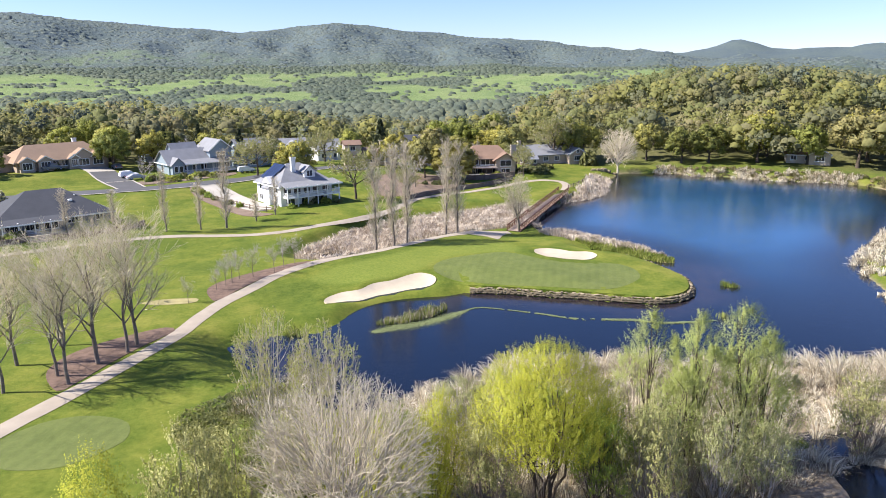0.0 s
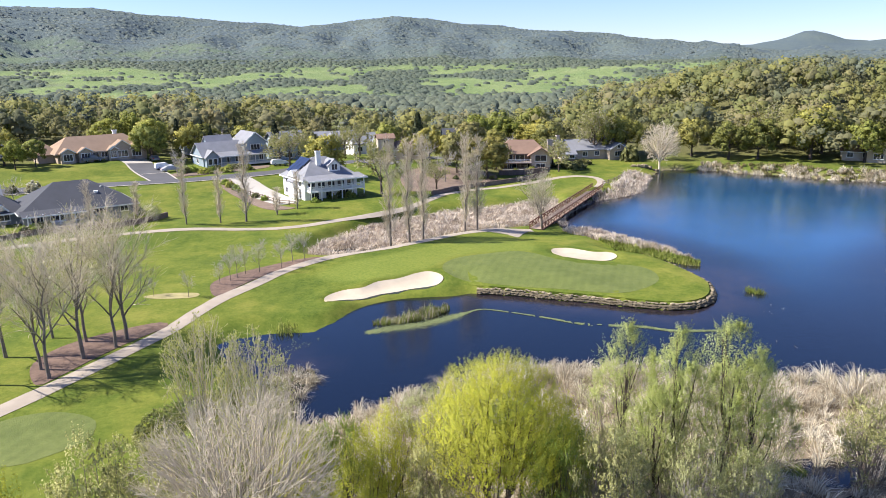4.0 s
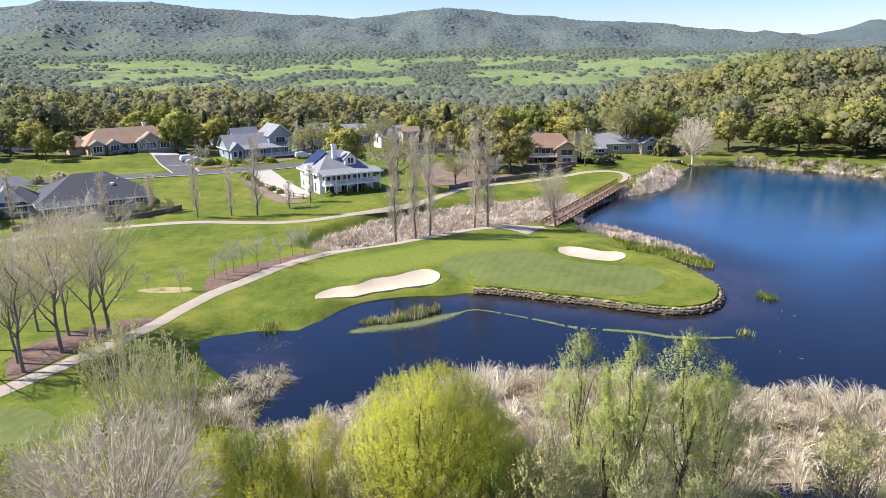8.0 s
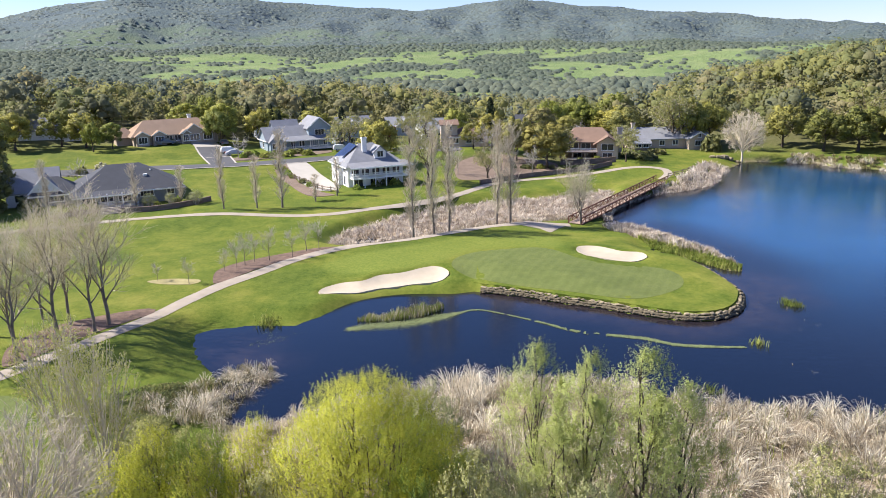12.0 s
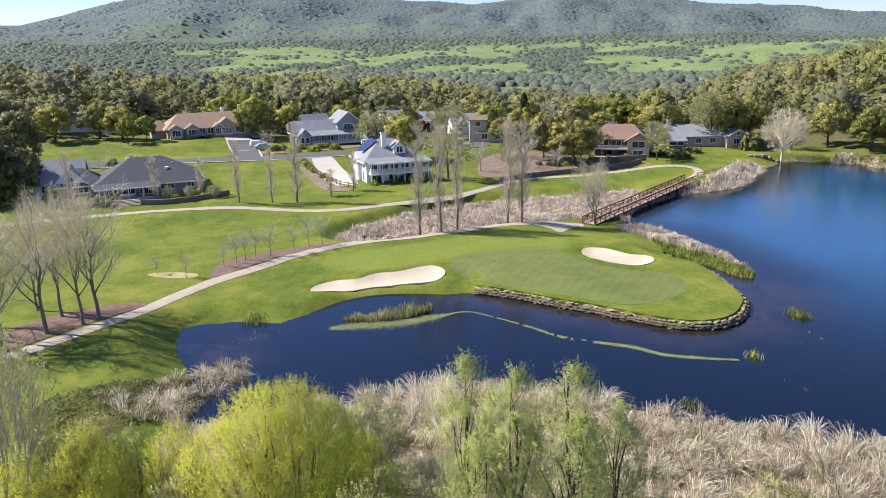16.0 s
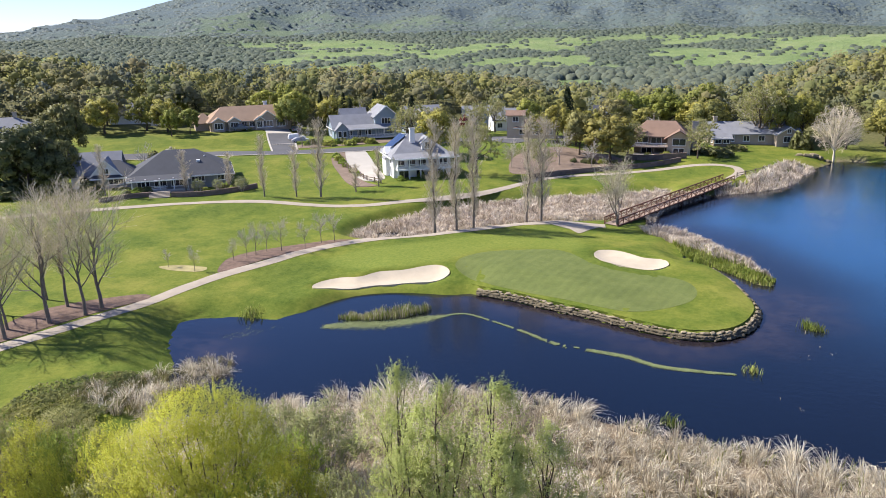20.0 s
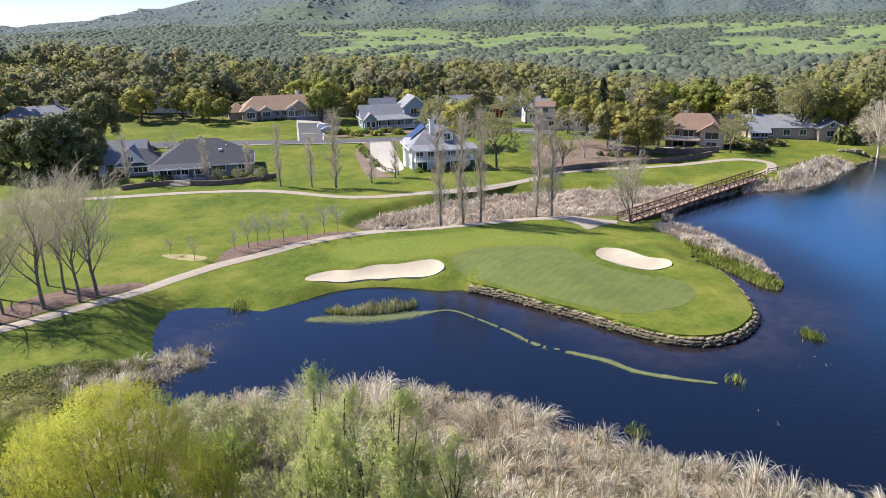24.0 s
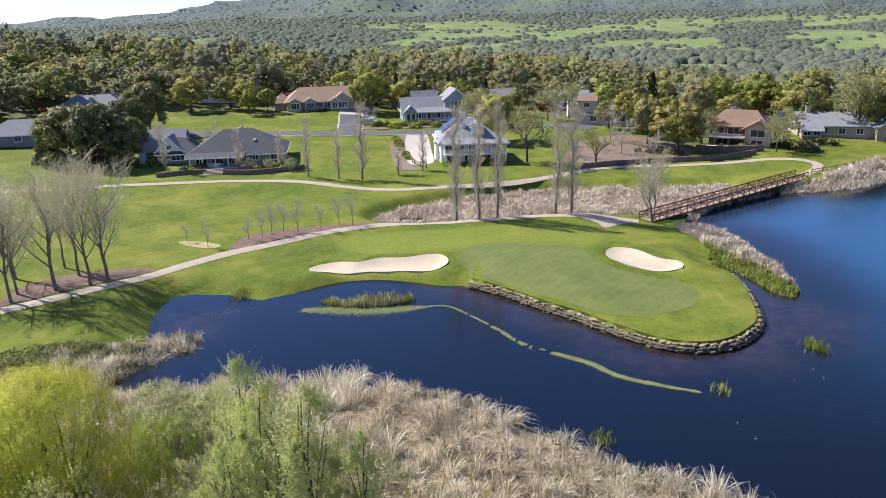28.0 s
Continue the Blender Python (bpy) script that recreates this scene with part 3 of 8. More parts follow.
def ribbon(name, line, width, mat, lift, label, category, cols=3):
    t = np.gradient(line, axis=0)
    t /= np.linalg.norm(t, axis=1)[:, None]
    nrm = np.stack([-t[:, 1], t[:, 0]], 1)
    offs = np.linspace(-0.5, 0.5, cols + 1) * width
    wob = 1 + 0.06 * vnoise(line[:, 0], line[:, 1], 3, 6)
    P = line[:, None, :] + nrm[:, None, :] * offs[None, :, None] * wob[:, None, None]
    Z = terrain(P[..., 0], P[..., 1])
    Z = np.maximum(Z, Z.mean(1, keepdims=True) - 0.1) + lift
    Z[:, 0] -= 0.05
    Z[:, -1] -= 0.05
    V = np.concatenate([P, Z[..., None]], -1)
    n, k = V.shape[:2]
    idx = np.arange(n * k).reshape(n, k)
    F = np.stack([idx[:-1, :-1], idx[1:, :-1], idx[1:, 1:], idx[:-1, 1:]], -1).reshape(-1, 4)[:, ::-1]
    me = mesh_np(name, V.reshape(-1, 3), F, mat, True)
    return tagged(new(name, me), label, category, kind="structure")


wx, wy = np.meshgrid(np.arange(-30, 146, 2.0), np.arange(18, 216, 2.0))
wi = np.arange(wx.size).reshape(wx.shape)
# sky sheen tinted into the open water; silt shows in the shallows under the rock edge and the west cove
w_sheen = sstep(74, 138, wy + 0.35 * (wx - 40)) * sstep(2, 14, -signed(LAKE, wx.ravel(), wy.ravel()).reshape(wx.shape))
w_shoal = sstep(7.5, 1.0, line_dist(WALL, wx, wy, False) + 2.5 * vnoise(wx, wy, 7, 81)) * 0.85
w_shoal = np.maximum(w_shoal, sstep(9, 3, np.hypot(wx - 41, wy - 96) * 0.8 + 2 * vnoise(wx, wy, 6, 82)) * 0.7)
w_shoal = np.maximum(w_shoal, sstep(9, 2, np.hypot(wx + 20, wy - 73) + 3 * vnoise(wx, wy, 5, 83)) * 0.8)
tagged(new("water", mesh_np("water", np.stack([wx, wy, 0 * wx], -1).reshape(-1, 3), np.stack([wi[:-1, :-1], wi[:-1, 1:], wi[1:, 1:], wi[1:, :-1]], -1).reshape(-1, 4), M["water"], True, {"open": w_sheen.ravel(), "shallow": w_shoal.ravel()})),
       "dark blue pond water with sky sheen tinted in and fine ripples", "water", kind="structure")

fair_c = spline([(2.5, 112), (8, 120.6), (14, 123), (21, 122.4), (27, 117.5), (31.8, 111.5), (35.6, 106), (37.2, 99.6), (38.0, 94), (37.3, 90.7), (35.7, 87.5), (33.4, 85.5), (30.6, 84.85), (28, 85.4), (24.5, 86.9), (20.4, 88.9), (16.3, 90.4), (11.6, 92.6), (6, 94.6), (3.4, 97.5), (1.5, 104)], True, 1.0)
drape("lawn", fair_c, M["fairway"], 0.02, 1.2, "mown green surround of the putting green", "lawn")
drape("putting_green", green_line, M["green"], 0.036, 1.2, "smooth close-cut golf putting green", "lawn")
drape("tee_green", tee_line, M["green"], 0.02, 1.2, "oval close-cut practice green", "lawn")
drape("sand_bunker", bunker_a, M["sand"], 0.07, 0.7, "long pale sand bunker beside the pond", "bunker", sand=True)
drape("sand_bunker", bunker_b, M["sand"], 0.08, 0.7, "kidney-shaped pale sand bunker", "bunker", sand=True)
drape("sand_patch", sand_c, M["straw"], 0.03, 0.8, "thin straw-coloured patch round two young trees", "bunker")
drape("mulch_bed", mulch_a, M["mulch"], 0.05, 1.0, "red-brown bark mulch bed by the path", "garden bed")
drape("mulch_bed", mulch_b, M["mulch"], 0.05, 1.0, "red-brown bark mulch under bare trees", "garden bed")
ribbon("cart_path", path_a, 2.1, M["path"], 0.09, "pale concrete cart path round the green", "path")
ribbon("cart_path", path_b, 2.0, M["path"], 0.1, "pale concrete cart path below the houses", "path")
ribbon("road", road_line, 6.0, M["asphalt"], 0.12, "grey asphalt village street", "road")

# ---- plants ----
def unit(a):
    return a / (np.linalg.norm(a, axis=-1, keepdims=True) + 1e-9)


def tube_np(P, R, sides=4):
    """Tapered tubes along m lines of n points."""
    m, n, _ = P.shape
    T = unit(np.gradient(P, axis=1))
    ref = np.where(np.abs(T[..., 2:3]) > 0.9, np.array([1.0, 0, 0]), np.array([0, 0, 1.0]))
    U = unit(np.cross(T, ref))
    W = np.cross(T, U)
    a = np.arange(sides) / sides * 2 * np.pi
    V = P[:, :, None, :] + R[:, :, None, None] * (np.cos(a)[:, None] * U[:, :, None, :] + np.sin(a)[:, None] * W[:, :, None, :])
    idx = np.arange(m * n * sides).reshape(m, n, sides)
    nx = np.roll(idx, -1, 2)
    F = np.stack([idx[:, :-1], nx[:, :-1], nx[:, 1:], idx[:, 1:]], -1).reshape(-1, 4)
    return V.reshape(-1, 3), F


def join_np(pieces):
    Vs, Fs, o = [], [], 0
    for V, F in pieces:
        Vs.append(V)
        Fs.append(F + o)
        o += len(V)
    return np.concatenate(Vs), np.concatenate(Fs)


def stems(g, k, height, spread, r, n=7, wob=0.05, base=0.2):
    """k stems from one root, leaning apart as they climb."""
    az = (np.arange(k) + g.random(k) * 0.6) / k * 2 * np.pi
    t = np.linspace(0, 1, n)
    off = spread * (0.4 + 0.6 * g.random(k)) * (k > 1)
    h = height * (0.8 + 0.2 * g.random(k)) if k > 1 else np.array([height])
    P = np.zeros((k, n, 3))
    curve = t ** 0.8
    P[..., 0] = np.cos(az)[:, None] * (base * (k > 1) + off[:, None] * curve)
    P[..., 1] = np.sin(az)[:, None] * (base * (k > 1) + off[:, None] * curve)
    P[..., 2] = h[:, None] * t - 0.25
    P[:, 1:, :2] += g.normal(0, wob * height * 0.12, (k, n - 1, 2)) * t[1:, None]
    R = r * (1 - 0.85 * t)[None, :] * (0.8 + 0.4 * g.random((k, 1)))
    return P, R


def kids(g, P, R, k, t0, t1, ang, ln, n=4, up=0.2, wob=0.12, rs=0.6, fall=0.4, rmin=0.006):
    """k side shoots from every line."""
    m, N, _ = P.shape
    t = t0 + (t1 - t0) * (np.arange(k)[None, :] + g.random((m, k))) / k
    f = t * (N - 1.001)
    i = f.astype(int)
    f = (f - i)[..., None]
    mi = np.arange(m)[:, None]
    a, b = P[mi, i], P[mi, i + 1]
    pos, tan = a * (1 - f) + b * f, unit(b - a)
    rad = R[mi, i] * (1 - f[..., 0]) + R[mi, i + 1] * f[..., 0]
    ref = np.where(np.abs(tan[..., 2:3]) > 0.95, np.array([1.0, 0, 0]), np.array([0, 0, 1.0]))
    u = unit(np.cross(tan, ref))
    v = np.cross(tan, u)
    az = (np.arange(k) * 2.4)[None, :] + g.random((m, 1)) * 6.28 + g.normal(0, 0.4, (m, k))
    an = np.radians(ang) * (0.7 + 0.6 * g.random((m, k)))
    d = np.cos(an)[..., None] * tan + np.sin(an)[..., None] * (np.cos(az)[..., None] * u + np.sin(az)[..., None] * v)
    L = ln * (1 - fall * t) * (0.65 + 0.7 * g.random((m, k)))
    Q = np.zeros((m, k, n, 3))
    Q[:, :, 0] = pos
    for j in range(1, n):
        d = unit(d + np.array([0, 0, up / n]) + g.normal(0, wob, d.shape))
        Q[:, :, j] = Q[:, :, j - 1] + d * (L / (n - 1))[..., None]
    r0 = np.maximum(rad * rs, rmin)
    RR = r0[..., None] * np.linspace(1, 0.35, n)
    return Q.reshape(-1, n, 3), RR.reshape(-1, n)


def quads(g, C, size, N=None, aspect=0.6, jit=0.9):
    """Small leaf faces at C, turned at random or loosely facing along N."""
    n = len(C)
    d = g.normal(0, 1, (n, 3))
    nn = unit(d if N is None else N + jit * unit(d))
    a = unit(np.cross(nn, g.normal(0, 1, (n, 3))))
    b = np.cross(nn, a)
    s = np.broadcast_to(np.asarray(size, float), (n,)) * (0.6 + 0.8 * g.random(n))
    a, b = a * s[:, None] * 0.5, b * (s * aspect)[:, None] * 0.5
    bend = nn * (s * 0.12)[:, None]
    V = np.stack([C - a, C - b + bend, C + a, C + b + bend], 1).reshape(-1, 3)
    return V, np.arange(4 * n).reshape(n, 4)


def along(g, P, per, spread):
    """Points scattered along lines."""
    m, n, _ = P.shape
    t = g.random((m, per)) ** 0.7 * (n - 1.001)
    i = t.astype(int)
    f = (t - i)[..., None]
    mi = np.arange(m)[:, None]
    return (P[mi, i] * (1 - f) + P[mi, i + 1] * f).reshape(-1, 3) + g.normal(0, spread, (m * per, 3))


M["bark"] = plain("grey_bark", (0.36, 0.30, 0.24), 0.9, 0.35, 1.5, 16, bumpy=0.6, coord="obj")
M["bark_ash"] = plain("ash_bark", (0.20, 0.165, 0.135), 0.9, 0.35, 1.5, 16, bumpy=0.6, coord="obj")
M["bark_dark"] = plain("dark_bark", (0.085, 0.065, 0.05), 0.9, 0.35, 1.5, 16, bumpy=0.6, coord="obj")
M["bark_pale"] = plain("pale_bark", (0.42, 0.375, 0.30), 0.85, 0.25, 1.2, 14, bumpy=0.4, coord="obj")
M["twig_pale"] = plain("pale_twigs", (0.61, 0.53, 0.40), 0.85, 0.2, 1.0, 8, coord="obj")
M["twig_tan"] = plain("tan_twigs", (0.53, 0.46, 0.35), 0.85, 0.2, 1.0, 8, coord="obj")
M["twig_grey"] = plain("grey_twigs", (0.46, 0.42, 0.38), 0.85, 0.2, 1.0, 8, coord="obj")
M["oak_leaf"] = leaf_mat("oak_leaves", [(0.186, 0.199, 0.053), (0.307, 0.305, 0.073), (0.395, 0.362, 0.088), (0.222, 0.233, 0.088), (0.344, 0.292, 0.124)], 0.3, True)
M["lime_leaf"] = leaf_mat("spring_leaves", [(0.27, 0.30, 0.062), (0.35, 0.365, 0.085), (0.24, 0.27, 0.07)], 0.4, True)
M["dark_leaf"] = leaf_mat("dark_oak_leaves", [(0.125, 0.14, 0.06), (0.18, 0.185, 0.07), (0.24, 0.23, 0.085)], 0.25, True)
M["gold_leaf"] = leaf_mat("golden_oak_leaves", [(0.235, 0.21, 0.055), (0.32, 0.28, 0.075), (0.18, 0.175, 0.055)], 0.3)
M["yellow_leaf"] = leaf_mat("yellow_willow_leaves", [(0.35, 0.395, 0.042), (0.49, 0.50, 0.062), (0.62, 0.59, 0.095)], 0.45)
M["pale_leaf"] = leaf_mat("pale_willow_leaves", [(0.33, 0.39, 0.115), (0.44, 0.485, 0.155), (0.53, 0.555, 0.205)], 0.48)
M["grey_leaf"] = leaf_mat("grey_willow_leaves", [(0.27, 0.295, 0.12), (0.39, 0.405, 0.185), (0.50, 0.50, 0.26)], 0.35)
M["olive_leaf"] = leaf_mat("olive_shrub_leaves", [(0.26, 0.27, 0.10), (0.38, 0.375, 0.155), (0.50, 0.48, 0.21)], 0.35)
M["mid_leaf"] = leaf_mat("green_shrub_leaves", [(0.182, 0.255, 0.046), (0.291, 0.364, 0.064), (0.364, 0.437, 0.091)], 0.35)
M["open_leaf"] = leaf_mat("opening_oak_leaves", [(0.26, 0.27, 0.09), (0.36, 0.36, 0.13), (0.42, 0.40, 0.17)], 0.35)
M["bud"] = leaf_mat("opening_buds", [(0.36, 0.38, 0.10), (0.48, 0.47, 0.16)], 0.4)
M["fuzz"] = leaf_mat("grey_catkins", [(0.36, 0.34, 0.20), (0.46, 0.43, 0.28)], 0.4)
M["bloom"] = leaf_mat("cream_blossom", [(0.42, 0.40, 0.26), (0.55, 0.52, 0.38)], 0.3)
M["red_leaf"] = leaf_mat("red_leaves", [(0.10, 0.018, 0.015), (0.18, 0.03, 0.025)], 0.3)
M["conifer"] = leaf_mat("cypress_needles", [(0.035, 0.049, 0.021), (0.063, 0.077, 0.031)], 0.1)

PLANT = {}


def store(kind, H, W, parts):
    """Keep the meshes of one plant, with its height and width as grown."""
    PLANT.setdefault(kind, []).append((H, W, parts))


def lobe_cores(g, C, R, squash=0.85):
    """Rounded inner masses of foliage, one a lobe."""
    a = np.arange(6) / 6 * 6.283
    ball = np.concatenate([[(0, 0, 1.0)], np.stack([np.cos(a) * 0.85, np.sin(a) * 0.85, 0 * a + 0.5], 1), np.stack([np.cos(a + 0.5) * 0.9, np.sin(a + 0.5) * 0.9, 0 * a - 0.4], 1)])
    f = []
    for i in range(6):
        o = (i + 1) % 6
        f += [(0, 1 + i, 1 + o), (1 + i, 7 + i, 1 + o), (1 + o, 7 + i, 7 + o)]
    k = len(ball)
    V = C[:, None] + ball * (R[:, None, None] * (0.85 + 0.3 * g.random((len(C), k, 1)))) * np.array([1, 1, squash])
    F = (np.arange(len(C))[:, None, None] * k + np.array(f)[None]).reshape(-1, 3)
    return V, F, ball


def with_cores(V, F, N, cores, normals):
    """Leaf faces as triangles, joined to the inner masses."""
    F = np.concatenate([F[:, :3], F[:, [0, 2, 3]]])
    V, F = join_np([(V, F), cores])
    return V, F, np.concatenate([N, normals])


def lobe_leaves(g, C, R, per, size, squash=0.8, lift=0.35, jit=0.6, aspect=0.75):
    """Leaf faces over the upper, outer sides of many rounded lobes."""
    n = len(C)
    d = unit(g.normal(0, 1, (n, per, 3)) + np.array([0, 0, lift]))
    rr = R[:, None, None] * (0.72 + 0.34 * g.random((n, per, 1)))
    P = C[:, None] + d * rr * np.array([1, 1, squash])
    V, F = quads(g, P.reshape(-1, 3), size, (d + np.array([0, 0, 0.15])).reshape(-1, 3), aspect, jit)
    N = unit(d * 0.65 + unit(P - C.mean(0)) * 0.5 + g.normal(0, 0.14, P.shape)).reshape(-1, 3)
    return V, F, np.repeat(N, 4, 0)


def lobe_spots(g, n, ext, c0, seed, low=-0.35):
    """Centres of n lobes spread over a lumpy dome."""
    i = np.arange(n) + 0.5
    z = 1 - i / n * (1 - low)
    a = i * 2.39996 + g.normal(0, 0.35, n)
    s = np.sqrt(np.maximum(0, 1 - z * z))
    d = np.stack([np.cos(a) * s, np.sin(a) * s, z], 1)
    k = 0.74 + 0.2 * np.sin(d[:, 0] * 4 + seed) * np.cos(d[:, 1] * 3.4 + seed * 2) + 0.16 * g.random(n)
    return c0 + d * ext * k[:, None]


def grow_oak(kind, seed, leaf, n_lobe=34, per=80, size=0.43, H=11.0, W=11.0):
    g = np.random.default_rng(seed)
    T = stems(g, 1, H * 0.42, 0, 0.032 * H, 5, 0.25)
    L = kids(g, *T, 8, 0.5, 0.98, 52, W * 0.46, 5, 0.35, 0.16, 0.6, 0.2)
    B = kids(g, *L, 5, 0.35, 1.0, 45, W * 0.2, 4, 0.2, 0.2, 0.55, 0.3, 0.02)
    wood = mesh_np(kind + "_trunk", *join_np([tube_np(*T, 7), tube_np(*L, 5), tube_np(*B, 3)]), M["bark_dark"], True)
    c0 = np.array([0, 0, H * 0.5])
    C = lobe_spots(g, n_lobe, np.array([W * 0.42, W * 0.42, H * 0.42]), c0, seed, -0.6)
    C = np.concatenate([C, c0 + g.normal(0, 0.16, (6, 3)) * np.array([W, W, H * 0.6])])
    R = 0.105 * (W + H) * 0.5 * (0.75 + 0.6 * g.random(len(C)))
    V, F, N = lobe_leaves(g, C, R, per, size)
    CV, CF, ball = lobe_cores(g, C, R * 0.6)
    CN = unit(ball * 0.65 + unit(CV - C.mean(0)) * 0.5)
    V, F, N = with_cores(V, F, N, (CV.reshape(-1, 3), CF), CN.reshape(-1, 3))
    leaves = mesh_np(kind + "_crown", V, F, M[leaf], True, None, N)
    store(kind, H, W, [("trunk", wood, ""), ("crown", leaves, "")])


def grow_bare(kind, seed, H, W, bark, twig, k_stem=1, n1=9, n2=7, n3=6, n4=0, up=0.5, leaf=None, per=0, lsize=0.12, ang=38, r=0.02, trunk_to=0.6, rmin=0.012, t_lo=0.3):
    g = np.random.default_rng(seed)
    T = stems(g, k_stem, H * trunk_to, W * 0.22, r * H, 7, 0.25)
    L = kids(g, *T, n1, t_lo, 0.99, ang, H * 0.42, 6, up, 0.1, 0.62, 0.25)
    B = kids(g, *L, n2, 0.3, 1.0, ang, H * 0.2, 5, up * 0.7, 0.14, 0.6, 0.3, rmin * 1.6)
    C = kids(g, *B, n3, 0.25, 1.0, ang, H * 0.1, 3, up * 0.6, 0.16, 0.6, 0.2, rmin)
    wood = mesh_np(kind + "_trunk", *join_np([tube_np(*T, 8), tube_np(*L, 5)]), M[bark], True)
    fine = [tube_np(*B, 4), tube_np(*C, 3)]
    last = C
    if n4:
        D = kids(g, *C, n4, 0.2, 1.0, ang, H * 0.055, 3, up * 0.5, 0.18, 0.7, 0.2, rmin * 0.8)
        fine.append(tube_np(*D, 3))
        last = D
    # fit the spread to the wanted width
    tw = mesh_np(kind + "_twigs", *join_np(fine), M[twig], True)
    parts = [("trunk", wood, ""), ("bare_crown", tw, "")]
    pts = last[0][:, -1]
    if leaf:
        pts2 = along(g, last[0], per, 0.05)
        parts.append(("foliage", mesh_np(kind + "_leaves", *quads(g, pts2, lsize, None, 0.5), M[leaf]), ""))
    wid = 2 * np.percentile(np.hypot(pts[:, 0], pts[:, 1]), 96)
    store(kind, float(np.percentile(pts[:, 2], 99)), float(wid), parts)


def bezier(a, b, c, n):
    t = np.linspace(0, 1, n)[None, :, None]
    return a[:, None] * (1 - t) ** 2 + 2 * b[:, None] * t * (1 - t) + c[:, None] * t * t


def grow_fan(kind, seed, H, W, bark, twig, low=0.3, fork=0.3, n1=16, n2=12, n3=8, r=0.02, rmin=0.02, leaf=None, per=2, lsize=0.13, feet=1, long=0.07, bow=0.42):
    """A bare tree whose limbs fan out from the fork and end in a rounded crown of fine twigs. feet: stems from the ground."""
    g = np.random.default_rng(seed)
    c0 = np.array([0, 0, H * (low + (1 - low) * 0.48)])
    ext = np.array([W / 2, W / 2, H * (1 - low) * 0.52])

    def dirs(n, lift):
        i = np.arange(n) + 0.5
        z = 1 - i / n * (1.75 - lift)
        a = i * 2.39996 + g.normal(0, 0.25, n)
        s = np.sqrt(np.maximum(0, 1 - z * z))
        return np.stack([np.cos(a) * s, np.sin(a) * s, z], 1)
    d1 = dirs(n1, 0.35)
    tips = c0 + d1 * ext * (0.62 + 0.2 * g.random((n1, 1)))
    root = np.zeros((n1, 3))
    if feet > 1:
        f = g.random(n1) * 6.283
        root[:, 0], root[:, 1] = np.cos(f) * 0.4 + d1[:, 0] * 0.5, np.sin(f) * 0.4 + d1[:, 1] * 0.5
        root[:, 2] = -0.25
    else:
        root[:, 2] = H * fork * (0.75 + 0.9 * g.random(n1))
    mid = root * 0.5 + tips * 0.5
    mid[:, :2] = root[:, :2] * (1 - bow) + tips[:, :2] * bow
    mid[:, 2] += 0.02 * H
    P1 = bezier(root, mid + g.normal(0, 0.02 * H, mid.shape), tips, 8)
    R1 = r * H * 0.5 * np.linspace(1, 0.25, 8)[None, :] * (0.7 + 0.5 * g.random((n1, 1)))
    n = n1 * n2
    own = np.repeat(np.arange(n1), n2)
    s = 0.3 + 0.68 * g.random(n)
    k = (s * 6.99).astype(int)
    st = P1[own, k] + (P1[own, k + 1] - P1[own, k]) * (s * 6.99 - k)[:, None]
    d2 = unit(d1[own] + g.normal(0, 0.36, (n, 3)))
    d2[:, 2] = np.maximum(d2[:, 2], -0.75)
    end = c0 + unit(d2) * ext * (0.86 + 0.12 * g.random((n, 1)))
    m2 = st * 0.5 + end * 0.5 + np.array([0, 0, 0.025 * H]) + g.normal(0, 0.022 * H, (n, 3))
    P2 = bezier(st, m2, end, 5)
    R2 = np.maximum(R1[own, k] * 0.5, rmin * 1.5)[:, None] * np.linspace(1, 0.55, 5)
    m = n * n3
    own2 = np.repeat(np.arange(n), n3)
    s = 0.2 + 0.79 * g.random(m)
    k = (s * 3.99).astype(int)
    a = P2[own2, k] + (P2[own2, k + 1] - P2[own2, k]) * (s * 3.99 - k)[:, None]
    d3 = unit(unit(P2[own2, -1] - P2[own2, 0]) + g.normal(0, 0.62, (m, 3)) + np.array([0, 0, 0.25]))
    e = a + d3 * (H * long * (0.6 + 0.8 * g.random((m, 1))))
    q = (e - c0) / ext
    e = c0 + ext * q * np.minimum(1, (1.0 + 0.05 * g.random(m)) / np.maximum(np.linalg.norm(q, axis=1), 1e-3))[:, None]
    P3 = bezier(a, (a + e) / 2 + g.normal(0, 0.006 * H, (m, 3)), e, 3)
    R3 = np.full((m, 1), rmin) * np.linspace(1, 0.6, 3)
    wood = [tube_np(P1, R1, 6)]
    if feet == 1:
        t = np.linspace(0, 1, 6)
        T = np.zeros((1, 6, 3))
        T[0, :, 2] = -0.25 + t * (H * fork * 1.65 + 0.25)
        T[0, :, :2] = np.cumsum(g.normal(0, 0.006 * H, (6, 2)), 0)
        T[0, :4, :2] -= T[0, 0, :2]
        wood.append(tube_np(T, (r * H * np.linspace(1.15, 0.45, 6))[None, :], 8))
    parts = [("trunk", mesh_np(kind + "_trunk", *join_np(wood), M[bark], True), ""),
             ("bare_crown", mesh_np(kind + "_twigs", *join_np([tube_np(P2, R2, 4), tube_np(P3, R3, 3)]), M[twig], True), "")]
    if leaf:
        parts.append(("foliage", mesh_np(kind + "_leaves", *quads(g, along(g, P3, per, 0.05), lsize, None, 0.5), M[leaf]), ""))
    store(kind, H, W, parts)


